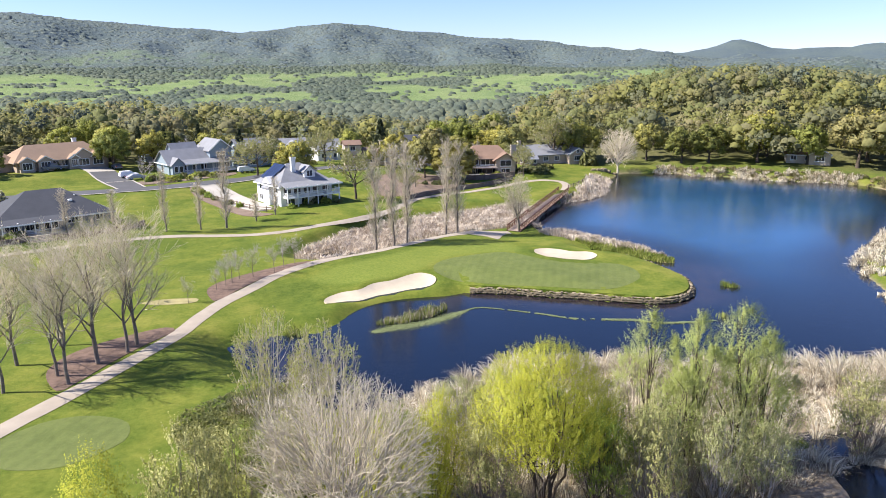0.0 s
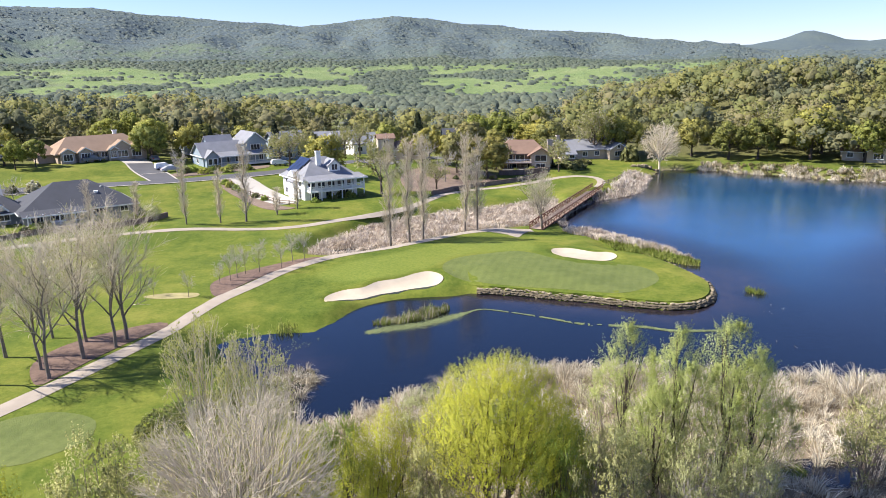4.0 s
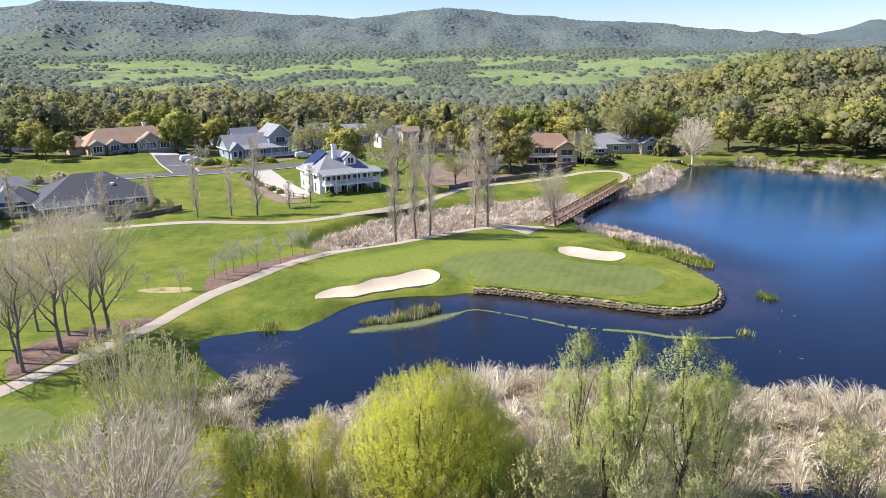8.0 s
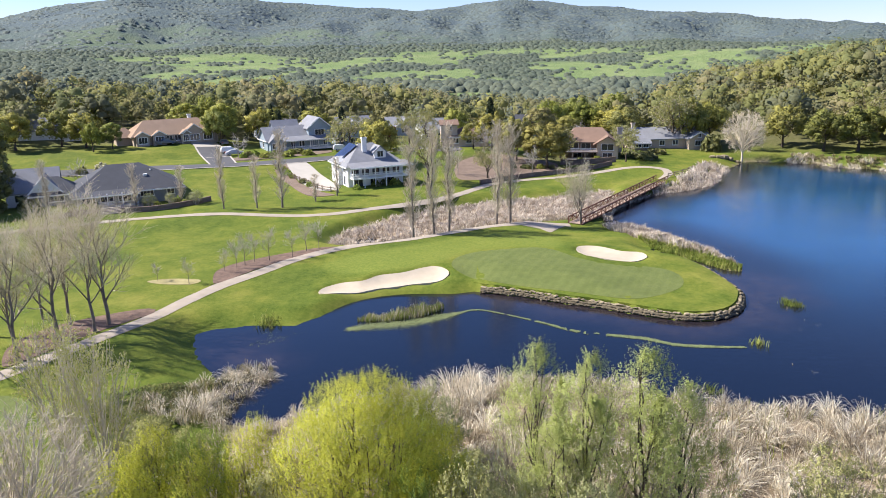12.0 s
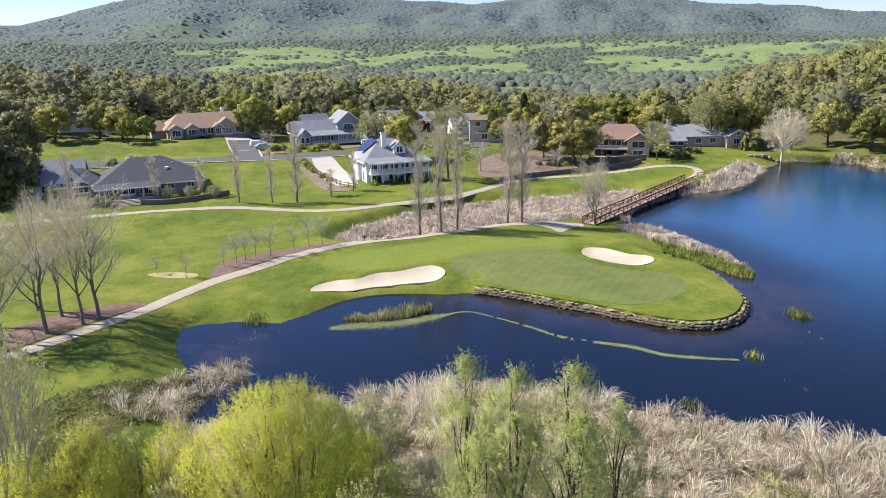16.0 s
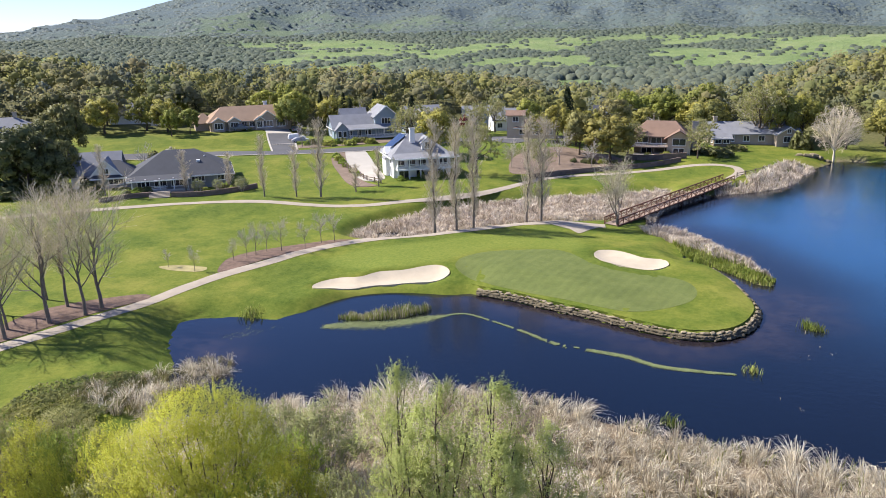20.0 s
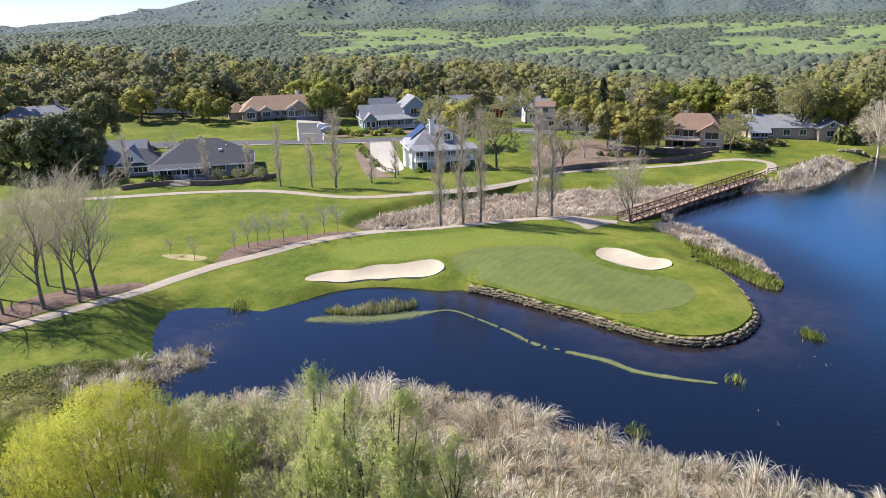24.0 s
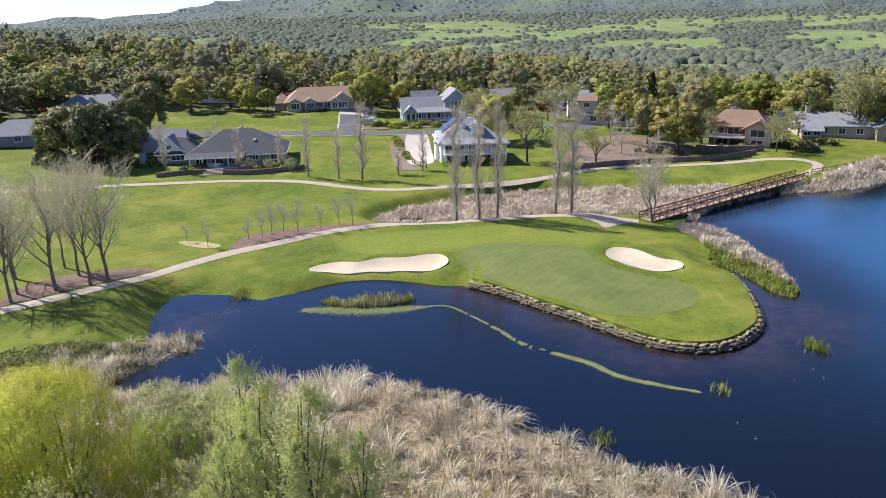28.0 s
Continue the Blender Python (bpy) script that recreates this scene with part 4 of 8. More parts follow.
def grow_willow(kind, seed, H, W, leaf, lobes, shoots, per, lsize, shape="dome", low=0.2, bark="bark_dark", sl=0.7, r_lobe=0.16, brush=0):
    """A willow: bent limbs from the root to rounded sprays of upright leafy shoots; shape: a dome, or a plume with pointed leaders."""
    g = np.random.default_rng(seed)
    if shape != "plume":
        c0 = np.array([0, 0, H * (low + (1 - low) * 0.42)])
        C = lobe_spots(g, lobes, np.array([W * 0.44, W * 0.44, H * (1 - low) * 0.47]), c0, seed, -0.5)
        C = c0 + (C - c0) * (0.8 if shape == "crown" else 1.0)
        C = np.concatenate([C, c0 + g.normal(0, 0.2, (lobes // 4, 3)) * np.array([W, W, H * (1 - low)]) * 0.8])
        R = r_lobe * W * (0.7 + 0.6 * g.random(len(C)))
    else:
        z = np.linspace(0.1, 0.97, lobes) ** 0.9
        a = np.arange(lobes) * 2.39996 + g.normal(0, 0.5, lobes)
        prof = np.interp(z, [0, 0.15, 0.45, 0.7, 0.88, 1.0], [0.5, 0.8, 1.0, 0.85, 0.5, 0.05])
        rr = W * 0.3 * prof * (0.3 + 0.7 * g.random(lobes))
        C = np.stack([np.cos(a) * rr, np.sin(a) * rr, H * (0.08 + 0.86 * z)], 1)
        R = r_lobe * W * (0.55 + 0.6 * prof) * (0.75 + 0.5 * g.random(lobes))
    # limbs: a few stems, and a branch from a stem to every lobe
    k = 5 if shape != "plume" else 1
    T = stems(g, k, H * (0.62 if shape != "plume" else 0.9), W * (0.24 if shape != "plume" else 0.1), 0.012 * H, 8, 0.7 if shape != "plume" else 0.35, 0.35)
    own = np.argmin(((T[0][:, None, :, :2] - C[None, :, None, :2]) ** 2).sum(-1).min(2), 0)
    t = np.clip(C[:, 2] / H * 6.0 * g.uniform(0.45, 0.8, len(C)), 0, 6.9)
    i = t.astype(int)
    st = T[0][own, i] + (T[0][own, i + 1] - T[0][own, i]) * (t - i)[:, None]
    mid = st * 0.45 + C * 0.55 - np.array([0, 0, 0.03 * H]) + g.normal(0, 0.025 * H, C.shape)
    P1 = bezier(st, mid, C, 6)
    R1 = (0.0042 * H) * np.linspace(1, 0.4, 6)[None, :] * (0.7 + 0.6 * g.random((len(C), 1)))
    if shape != "dome":
        # few limbs show; their twigs stay inside the leaves
        P1, R1 = P1[::3], R1[::3]
    B = kids(g, P1, R1, 4, 0.4, 0.95, 45, float(R.mean()) * (1.1 if shape == "dome" else 0.75), 4, 0.3, 0.2, 0.5, 0.2, 0.007)
    wood = mesh_np(kind + "_trunk", *join_np([tube_np(*T, 7), tube_np(P1, R1, 5)]), M[bark], True)
    tw = mesh_np(kind + "_branches", *tube_np(*B, 3), M[bark], True)
    # leafy shoots: over the whole rounded crown, feathered up the leader, or round each lobe
    n = len(C)
    if shape == "crown":
        n = lobes * shoots
        d = unit(g.normal(0, 1, (n, 3)) + np.array([0, 0, 0.35]))
        d[:, 2] = np.maximum(d[:, 2], -0.18)
        bumps = unit(g.normal(0, 1, (lobes, 3)) + np.array([0, 0, 0.3]))
        near = d @ bumps.T
        out = 0.66 + 0.34 * np.clip((near.max(1) - 0.82) / 0.18, 0, 1)
        depth = 1 - 0.45 * g.random(n) ** 2.2
        S = np.array([0, 0, H * (low + 0.14)]) + d * (out * depth)[:, None] * np.array([W * 0.46, W * 0.46, H * (0.84 - low)])
        d = unit(d + (d - bumps[near.argmax(1)]) * 1.6)
        D = unit(d * 0.45 + np.array([0, 0, 0.8]) + g.normal(0, 0.2, S.shape))
        ln = sl * (0.5 + 0.9 * g.random(n))
    elif shape == "plume":
        n = lobes * shoots
        q = np.clip(0.12 + 0.88 * g.random(n) ** 0.75, 0, 0.985)
        k = g.integers(0, lobes, n)
        a = (np.arange(lobes) * 2.39996)[k] + g.normal(0, 0.3, n)
        hub = np.linspace(0.1, 0.97, lobes)[k]
        q = np.where(g.random(n) < 0.75, np.clip(hub + g.normal(0, 0.045, n), 0.08, 0.985), q)
        rad = W * 0.5 * np.interp(q, [0, 0.2, 0.5, 0.72, 0.9, 1.0], [0.55, 0.85, 1.0, 0.72, 0.34, 0.03]) * np.sqrt(g.random(n)) * g.uniform(0.5, 1.35, lobes)[k]
        d = np.stack([np.cos(a), np.sin(a), 0.25 + 0 * a], 1)
        # two lesser leaders lean out beside the main one
        lead = np.array([0, 1, 0, 2])[k % 4]
        turn = g.random() * 6.283 + lead * 2.6
        rad = rad * np.where(lead > 0, 0.6, 0.85)
        off = np.where(lead > 0, W * 0.27, 0) * np.clip(q * 1.6, 0, 1)
        top = np.array([0.95, 0.8, 0.66])[lead]
        S = np.stack([np.cos(a) * rad + np.cos(turn) * off, np.sin(a) * rad + np.sin(turn) * off, q * H * top], 1)
        keep = g.random(n) < np.interp(q, [0, 0.35, 0.65, 1], [0.3, 0.42, 0.9, 1])
        S, d = S[keep], unit(d[keep])
        D = unit(d * 0.35 + np.array([0, 0, 0.9]) + g.normal(0, 0.2, S.shape))
        ln = sl * (0.5 + 0.9 * g.random(len(S)))
    else:
        d = unit(g.normal(0, 1, (n, shoots, 3)) + np.array([0, 0, 0.55]))
        S = (C[:, None] + d * (R[:, None, None] * (0.35 + 0.65 * g.random((n, shoots, 1))) * np.array([1, 1, 0.8]))).reshape(-1, 3)
        d = d.reshape(-1, 3)
        D = unit(d * 0.8 + np.array([0, 0, 0.6]) + g.normal(0, 0.2, S.shape))
        ln = sl * (0.5 + 0.9 * g.random(len(S)))
    t = (np.arange(per)[None, :] + g.random((len(S), per))) / per
    P = S[:, None] + D[:, None] * (ln[:, None] * t)[..., None] + g.normal(0, 1, (len(S), per, 3)) * (0.11 * sl * (1.15 - t))[..., None]
    N = g.normal(0, 1, P.shape) * 0.7
    N = unit(N - (N * D[:, None]).sum(-1, keepdims=True) * D[:, None] * 0.6 + d[:, None] * 0.6 + np.array([0, 0, 0.2]))
    mid = np.array([0, 0, H * 0.45])
    rnd = unit(d[:, None] * 0.6 + unit(P - mid) * 0.45 + D[:, None] * 0.15 + g.normal(0, 0.2, P.shape)).reshape(-1, 3)
    P, N = P.reshape(-1, 3), N.reshape(-1, 3)
    V, F = quads(g, P, lsize, N * 0.5 + rnd * 0.8, 0.5, 0.4)
    leaves = mesh_np(kind + "_leaves", V, F, M[leaf], True, None, np.repeat(rnd, 4, 0))
    parts = [("trunk", wood, ""), ("bare_crown", tw, ""), ("foliage", leaves, "")]
    if brush:
        # grey leafless brush about the skirts
        a, q = g.random(brush) * 6.283, np.sqrt(g.random(brush)) * W * 0.42
        root = np.stack([np.cos(a) * q * 0.6, np.sin(a) * q * 0.6, 0 * q], 1)
        tip = np.stack([np.cos(a) * q * 1.15, np.sin(a) * q * 1.15, H * (0.2 + 0.32 * g.random(brush))], 1)
        Q1 = bezier(root, (root + tip) / 2 + np.array([0, 0, 0.06 * H]), tip, 5)
        q2 = kids(g, Q1, np.full((brush, 5), 0.016), 7, 0.3, 1.0, 35, H * 0.08, 4, 0.4, 0.15, 0.6, 0.2, 0.008)
        parts.append(("brush", mesh_np(kind + "_brush", *join_np([tube_np(Q1, np.full((brush, 5), 0.016), 3), tube_np(*q2, 3)]), M["bark_ash"], True), ""))
    store(kind, float(np.percentile(P[:, 2], 99.9)), float(2 * np.percentile(np.hypot(P[:, 0], P[:, 1]), 98)), parts)


def grow_column(kind, seed, H, bark, twig):
    """A Lombardy poplar: one straight stem clothed in short steep branches."""
    g = np.random.default_rng(seed)
    T = stems(g, 1, H * 0.97, 0, 0.011 * H, 10, 0.12)
    L = kids(g, *T, 60, 0.09, 0.97, 24, H * 0.18, 5, 0.9, 0.07, 0.42, 0.62, 0.026)
    B = kids(g, *L, 7, 0.2, 1.0, 26, H * 0.06, 4, 0.6, 0.1, 0.6, 0.3, 0.015)
    C = kids(g, *B, 4, 0.2, 1.0, 26, H * 0.035, 3, 0.5, 0.12, 0.7, 0.2, 0.013)
    wood = mesh_np(kind + "_trunk", *tube_np(*T, 8), M[bark], True)
    tw = mesh_np(kind + "_twigs", *join_np([tube_np(*L, 4), tube_np(*B, 3), tube_np(*C, 3)]), M[twig], True)
    pts = C[0][:, -1]
    store(kind, float(np.percentile(pts[:, 2], 99.5)), float(2 * np.percentile(np.hypot(pts[:, 0], pts[:, 1]), 95)), [("trunk", wood, ""), ("bare_crown", tw, "")])


def grow_mound(kind, seed, leaf, n=260, size=0.35):
    """A low garden shrub: a mound of leaf faces with a short stem."""
    g = np.random.default_rng(seed)
    d = unit(g.normal(0, 1, (n, 3)))
    d[:, 2] = np.abs(d[:, 2]) * 1.1 - 0.1
    lob = 0.75 + 0.25 * np.sin(d[:, 0] * 7 + seed) * np.cos(d[:, 1] * 6)
    C = d * lob[:, None] * np.array([1, 1, 1.0]) * (0.8 + 0.25 * g.random((n, 1)))
    leaves = mesh_np(kind + "_leaves", *quads(g, C + [0, 0, 0.15], size, d, 0.7, 0.8), M[leaf])
    T = stems(g, 4, 0.8, 0.4, 0.03, 4, 0.3)
    store(kind, 1.1, 2.0, [("stem", mesh_np(kind + "_stems", *tube_np(*T, 4), M["bark_dark"], True), ""), ("foliage", leaves, "")])


def grow_cypress(kind, seed, n=900):
    g = np.random.default_rng(seed)
    z = g.random(n) ** 0.8
    a = g.random(n) * 6.283
    rr = 0.16 * (1 - z) ** 0.7 * (0.7 + 0.4 * np.sin(a * 5 + z * 20)) + 0.01
    C = np.stack([np.cos(a) * rr, np.sin(a) * rr, 0.06 + z * 0.94], 1) * 10
    N = np.stack([np.cos(a), np.sin(a), 0.6 + 0 * a], 1)
    T = stems(g, 1, 8.5, 0, 0.14, 5, 0.02)
    store(kind, 10.0, 3.0, [("trunk", mesh_np(kind + "_trunk", *tube_np(*T, 6), M["bark_dark"], True), ""), ("crown", mesh_np(kind + "_crown", *quads(g, C, 0.6, N, 0.5, 0.7), M["conifer"]), "")])


for s in (1, 2, 3, 4):
    grow_oak("oak", s, "oak_leaf")
for s in (5, 6):
    grow_oak("lime_oak", s, "lime_leaf")
for s in (7, 8):
    grow_oak("dark_oak", s, "dark_leaf", 46, 85, 0.43)
grow_oak("gold_oak", 9, "gold_leaf", 38, 80, 0.43)
for s in (11, 12):
    grow_bare("bare_oak", s, 10, 10, "bark", "twig_grey", 1, 8, 6, 6, 0, 0.35, None, 0, 0.2, 42, 0.022, 0.5, 0.022)
for s in (51, 52):
    grow_bare("leafing_oak", s, 10, 10, "bark_dark", "twig_tan", 1, 9, 7, 6, 0, 0.3, "open_leaf", 6, 0.32, 48, 0.024, 0.5, 0.02)
grow_fan("silver_tree", 13, 14, 12, "twig_pale", "twig_pale", 0.12, 0.18, 22, 10, 6, 0.022, 0.027)
grow_bare("lone_tree", 14, 10, 9, "bark_ash", "twig_tan", 2, 9, 8, 7, 0, 0.45, "fuzz", 3, 0.17, 40, 0.018, 0.55, 0.014, t_lo=0.3)
for s in (15, 16, 17):
    grow_bare("cottonwood", s, 15, 9.5, "bark_ash", "twig_pale", 1, 13, 9, 8, 0, 0.6, "bud", 1, 0.15, 34, 0.0155, 0.86, 0.016, t_lo=0.26)
for s in (18, 19):
    grow_column("poplar", s, 16, "bark_ash", "twig_tan")
grow_fan("white_tree", 20, 15.6, 10.0, "bark_pale", "twig_tan", 0.46, 0.36, 40, 12, 8, 0.01, 0.0095, "bud", 1, 0.09, 1, 0.05, 0.6)
for s in (21, 22):
    grow_fan("budding_tree", s, 15, 6.4, "bark_pale", "twig_tan", 0.5, 0.22, 12, 8, 6, 0.0095, 0.0095, "bud", 8, 0.14, 1, 0.06, 0.55)
for s in (23, 24):
    grow_bare("young_tree", s, 4.5, 2.6, "bark_ash", "twig_grey", 1, 12, 7, 5, 0, 0.5, None, 0, 0.1, 42, 0.016, 0.8, 0.009, t_lo=0.4)
grow_willow("yellow_willow", 30, 12.4, 11, "yellow_leaf", 44, 116, 17, 0.094, "crown", 0.4, sl=0.75, r_lobe=0.12, brush=60)
for s in (31, 32, 33):
    grow_willow("pale_willow", s, 13, 6.2, "pale_leaf", 34, 72, 15, 0.09, "plume", 0.1, "bark_dark", sl=0.75, r_lobe=0.135, brush=26)
for s in (34, 35):
    grow_willow("grey_willow", s, 7, 6, "grey_leaf", 34, 32, 10, 0.115, "dome", 0.06, "twig_grey", 0.42, 0.12, 40)
for s in (36, 37):
    grow_willow("olive_shrub", s, 7, 6, "olive_leaf", 34, 30, 10, 0.115, "dome", 0.06, "bark_ash", 0.42, 0.12, 40)
grow_willow("lime_shrub", 38, 8, 6, "yellow_leaf", 30, 56, 12, 0.108, "crown", 0.2, "bark_dark", 0.7, 0.12, 20)
grow_willow("green_shrub", 39, 7, 6, "mid_leaf", 32, 36, 12, 0.1, "dome", 0.1, "bark_dark", 0.42, 0.12, 10)
grow_mound("shrub_green", 40, "mid_leaf")
grow_mound("shrub_olive", 41, "dark_leaf")
grow_mound("shrub_cream", 42, "bloom")
grow_mound("shrub_lime", 43, "lime_leaf")
grow_mound("shrub_red", 44, "red_leaf")
grow_cypress("cypress", 45)


def plant(kind, x, y, h, w, name, label, category="tree", group="", v=None, turn=None, z=None):
    variants = PLANT[kind]
    H, W, parts = variants[int(rng.integers(len(variants))) if v is None else v % len(variants)]
    a = rng.random() * 360 if turn is None else turn
    s = Matrix.Diagonal((w / W, w / W, h / H, 1))
    root = thing(name, label, category, group, pose(x, y, gz(x, y) if z is None else z, 0, 0, a) @ s)
    for pn, me, lab in parts:
        ob = part(pn, me, root, lab)
        if pn == "brush":
            tagged(ob, "grey leafless brush", kind="stuff")
    return root


# trees and thickets on the near bank
plant("yellow_willow", 0.6, 40.6, 12.6, 10.2, "willow_tree", "bright yellow-green willow in fresh leaf", turn=40)
for i, (x, y, h, w) in enumerate([(10.5, 46.1, 12.8, 6.8), (13.7, 44.3, 13.0, 7.2), (16.8, 43.6, 13.6, 7.8), (19.6, 44.4, 11.4, 6.4), (11.8, 43.0, 9.5, 6.0)]):
    plant("pale_willow", x, y, h, w, "willow_tree", "tall feathery pale-green willow among reeds", "tree", "pale willows in the reed bed", v=i)
plant("white_tree", -13.3, 29.9, 15.7, 10.0, "bare_tree", "pale-barked bare tree with dense fine twigs", turn=10)
plant("budding_tree", -17.6, 41.6, 15.3, 5.2, "budding_tree", "pale tree with opening yellow-green buds", "tree", "budding trees on the bank", v=0)
plant("budding_tree", -14.2, 39.3, 15.6, 5.0, "budding_tree", "pale tree with opening yellow-green buds", "tree", "budding trees on the bank", v=1)
plant("olive_shrub", -21.5, 33.5, 12.0, 6.0, "willow_shrub", "olive-brown budding willow shrub", "shrub", "willow shrubs")
plant("lime_shrub", -25.5, 31.0, 12.3, 5.0, "willow_shrub", "yellow-green willow shrub in fresh leaf", "shrub", "willow shrubs")
plant("olive_shrub", -20.0, 37.0, 10.0, 5.5, "willow_shrub", "olive-brown budding willow shrub", "shrub", "willow shrubs")
for kind, x, y, h, w in [("lime_shrub", -6.4, 42.3, 9.2, 4.6), ("lime_shrub", -10.9, 35.2, 11.2, 4.6), ("green_shrub", -9.9, 42.6, 8.2, 4.4), ("lime_shrub", 5.2, 43.0, 8.6, 4.6), ("green_shrub", 4.0, 38.8, 9.0, 5.0),
                         ("olive_shrub", 28.6, 44.2, 7.0, 6.0), ("grey_willow", 3.2, 52.0, 6.8, 5.8), ("grey_willow", 0.6, 51.0, 6.8, 6.4), ("grey_willow", -3.2, 52.5, 5.4, 5.6), ("grey_willow", 6.2, 46.0, 5.2, 4.8), ("green_shrub", 2.6, 47.4, 6.4, 5.0), ("olive_shrub", -3.8, 38.5, 8.6, 5.0),
                         ("grey_willow", 9.2, 41.5, 7.0, 4.6), ("olive_shrub", 6.8, 37.0, 10.0, 5.4), ("grey_willow", 13.2, 39.4, 8.0, 4.6), ("olive_shrub", -16.5, 44.6, 6.0, 5.0), ("lime_shrub", -13.6, 43.8, 7.6, 4.6),
                         ("olive_shrub", -13.8, 48.6, 4.6, 4.4), ("grey_willow", 17.0, 39.6, 6.4, 4.4), ("olive_shrub", -2.6, 46.8, 4.4, 4.2), ("green_shrub", -19.5, 46.5, 4.8, 5.0), ("olive_shrub", -17.6, 50.6, 3.6, 4.6), ("lime_shrub", -8.2, 38.6, 9.4, 4.4)]:
    lab = {"lime_shrub": "yellow-green willow shrub in fresh leaf", "green_shrub": "leafy green shrub on the marshy bank", "olive_shrub": "olive-brown budding willow shrub", "grey_willow": "grey-green thicket willow by the water"}[kind]
    plant(kind, x, y, h, w, "willow_shrub", lab, "shrub", "willow shrubs")

# bare cottonwoods in the mulch
for i, (x, y, h, w) in enumerate([(-39.2, 67.3, 15.8, 11.0), (-37.8, 72.0, 15.6, 10.2), (-39.3, 76.6, 15.0, 9.8), (-35.6, 74.9, 16.0, 10.5), (-35.2, 77.2, 15.2, 9.8), (-40.9, 69.4, 13.6, 8.8), (-44.6, 66.0, 14.2, 9.5), (-46.0, 73.0, 13.6, 8.8), (-43.4, 78.0, 13.8, 8.2)]):
    plant("cottonwood", x, y, h, w, "cottonwood_tree", "bare cottonwood with pale upswept twigs", "tree", "cottonwoods by the cart path", v=i)
# columns of poplar
for i, (x, y, h) in enumerate([(-43, 133.2, 12.0), (-37.2, 134.9, 10.2), (-32.7, 136, 15.2), (-5.7, 117.8, 18.8), (-2.5, 119.3, 18.2), (-0.1, 121, 18.4), (7.8, 126.4, 18.2), (10.1, 127.3, 17.4), (-24.2, 145.2, 8.0), (-27.7, 141.6, 5.6), (-60.5, 134.5, 8.5), (-53.5, 139, 7.5), (-73.5, 127.5, 10)]):
    plant("poplar", x, y, h, 3.7 if h > 12 else 2.6, "poplar_tree", "slim bare Lombardy poplar", "tree", "poplars", v=i)
# young trees in and near the mulch bed
for i, (x, y, h) in enumerate([(-37, 93, 2.8), (-32.2, 91.8, 3.6), (-28.3, 98.8, 4.6), (-27.6, 100.2, 4.8), (-26.8, 102, 4.8), (-24.9, 102.9, 5.2), (-22, 104.6, 4.6), (-20.7, 107.6, 5.0), (-19.1, 108.8, 5.0), (-29.3, 97, 3.6)]):
    plant("young_tree", x, y, h, h * 0.6, "young_tree", "young bare tree with grey twigs", "tree", "young trees in the mulch bed", v=i)
plant("lone_tree", 22.7, 129.4, 11.4, 10.5, "bare_tree", "bare spreading tree beside the footbridge", turn=20)
plant("silver_tree", 72.6, 203.2, 14.2, 12.0, "bare_tree", "round silvery bare tree on the far shore")

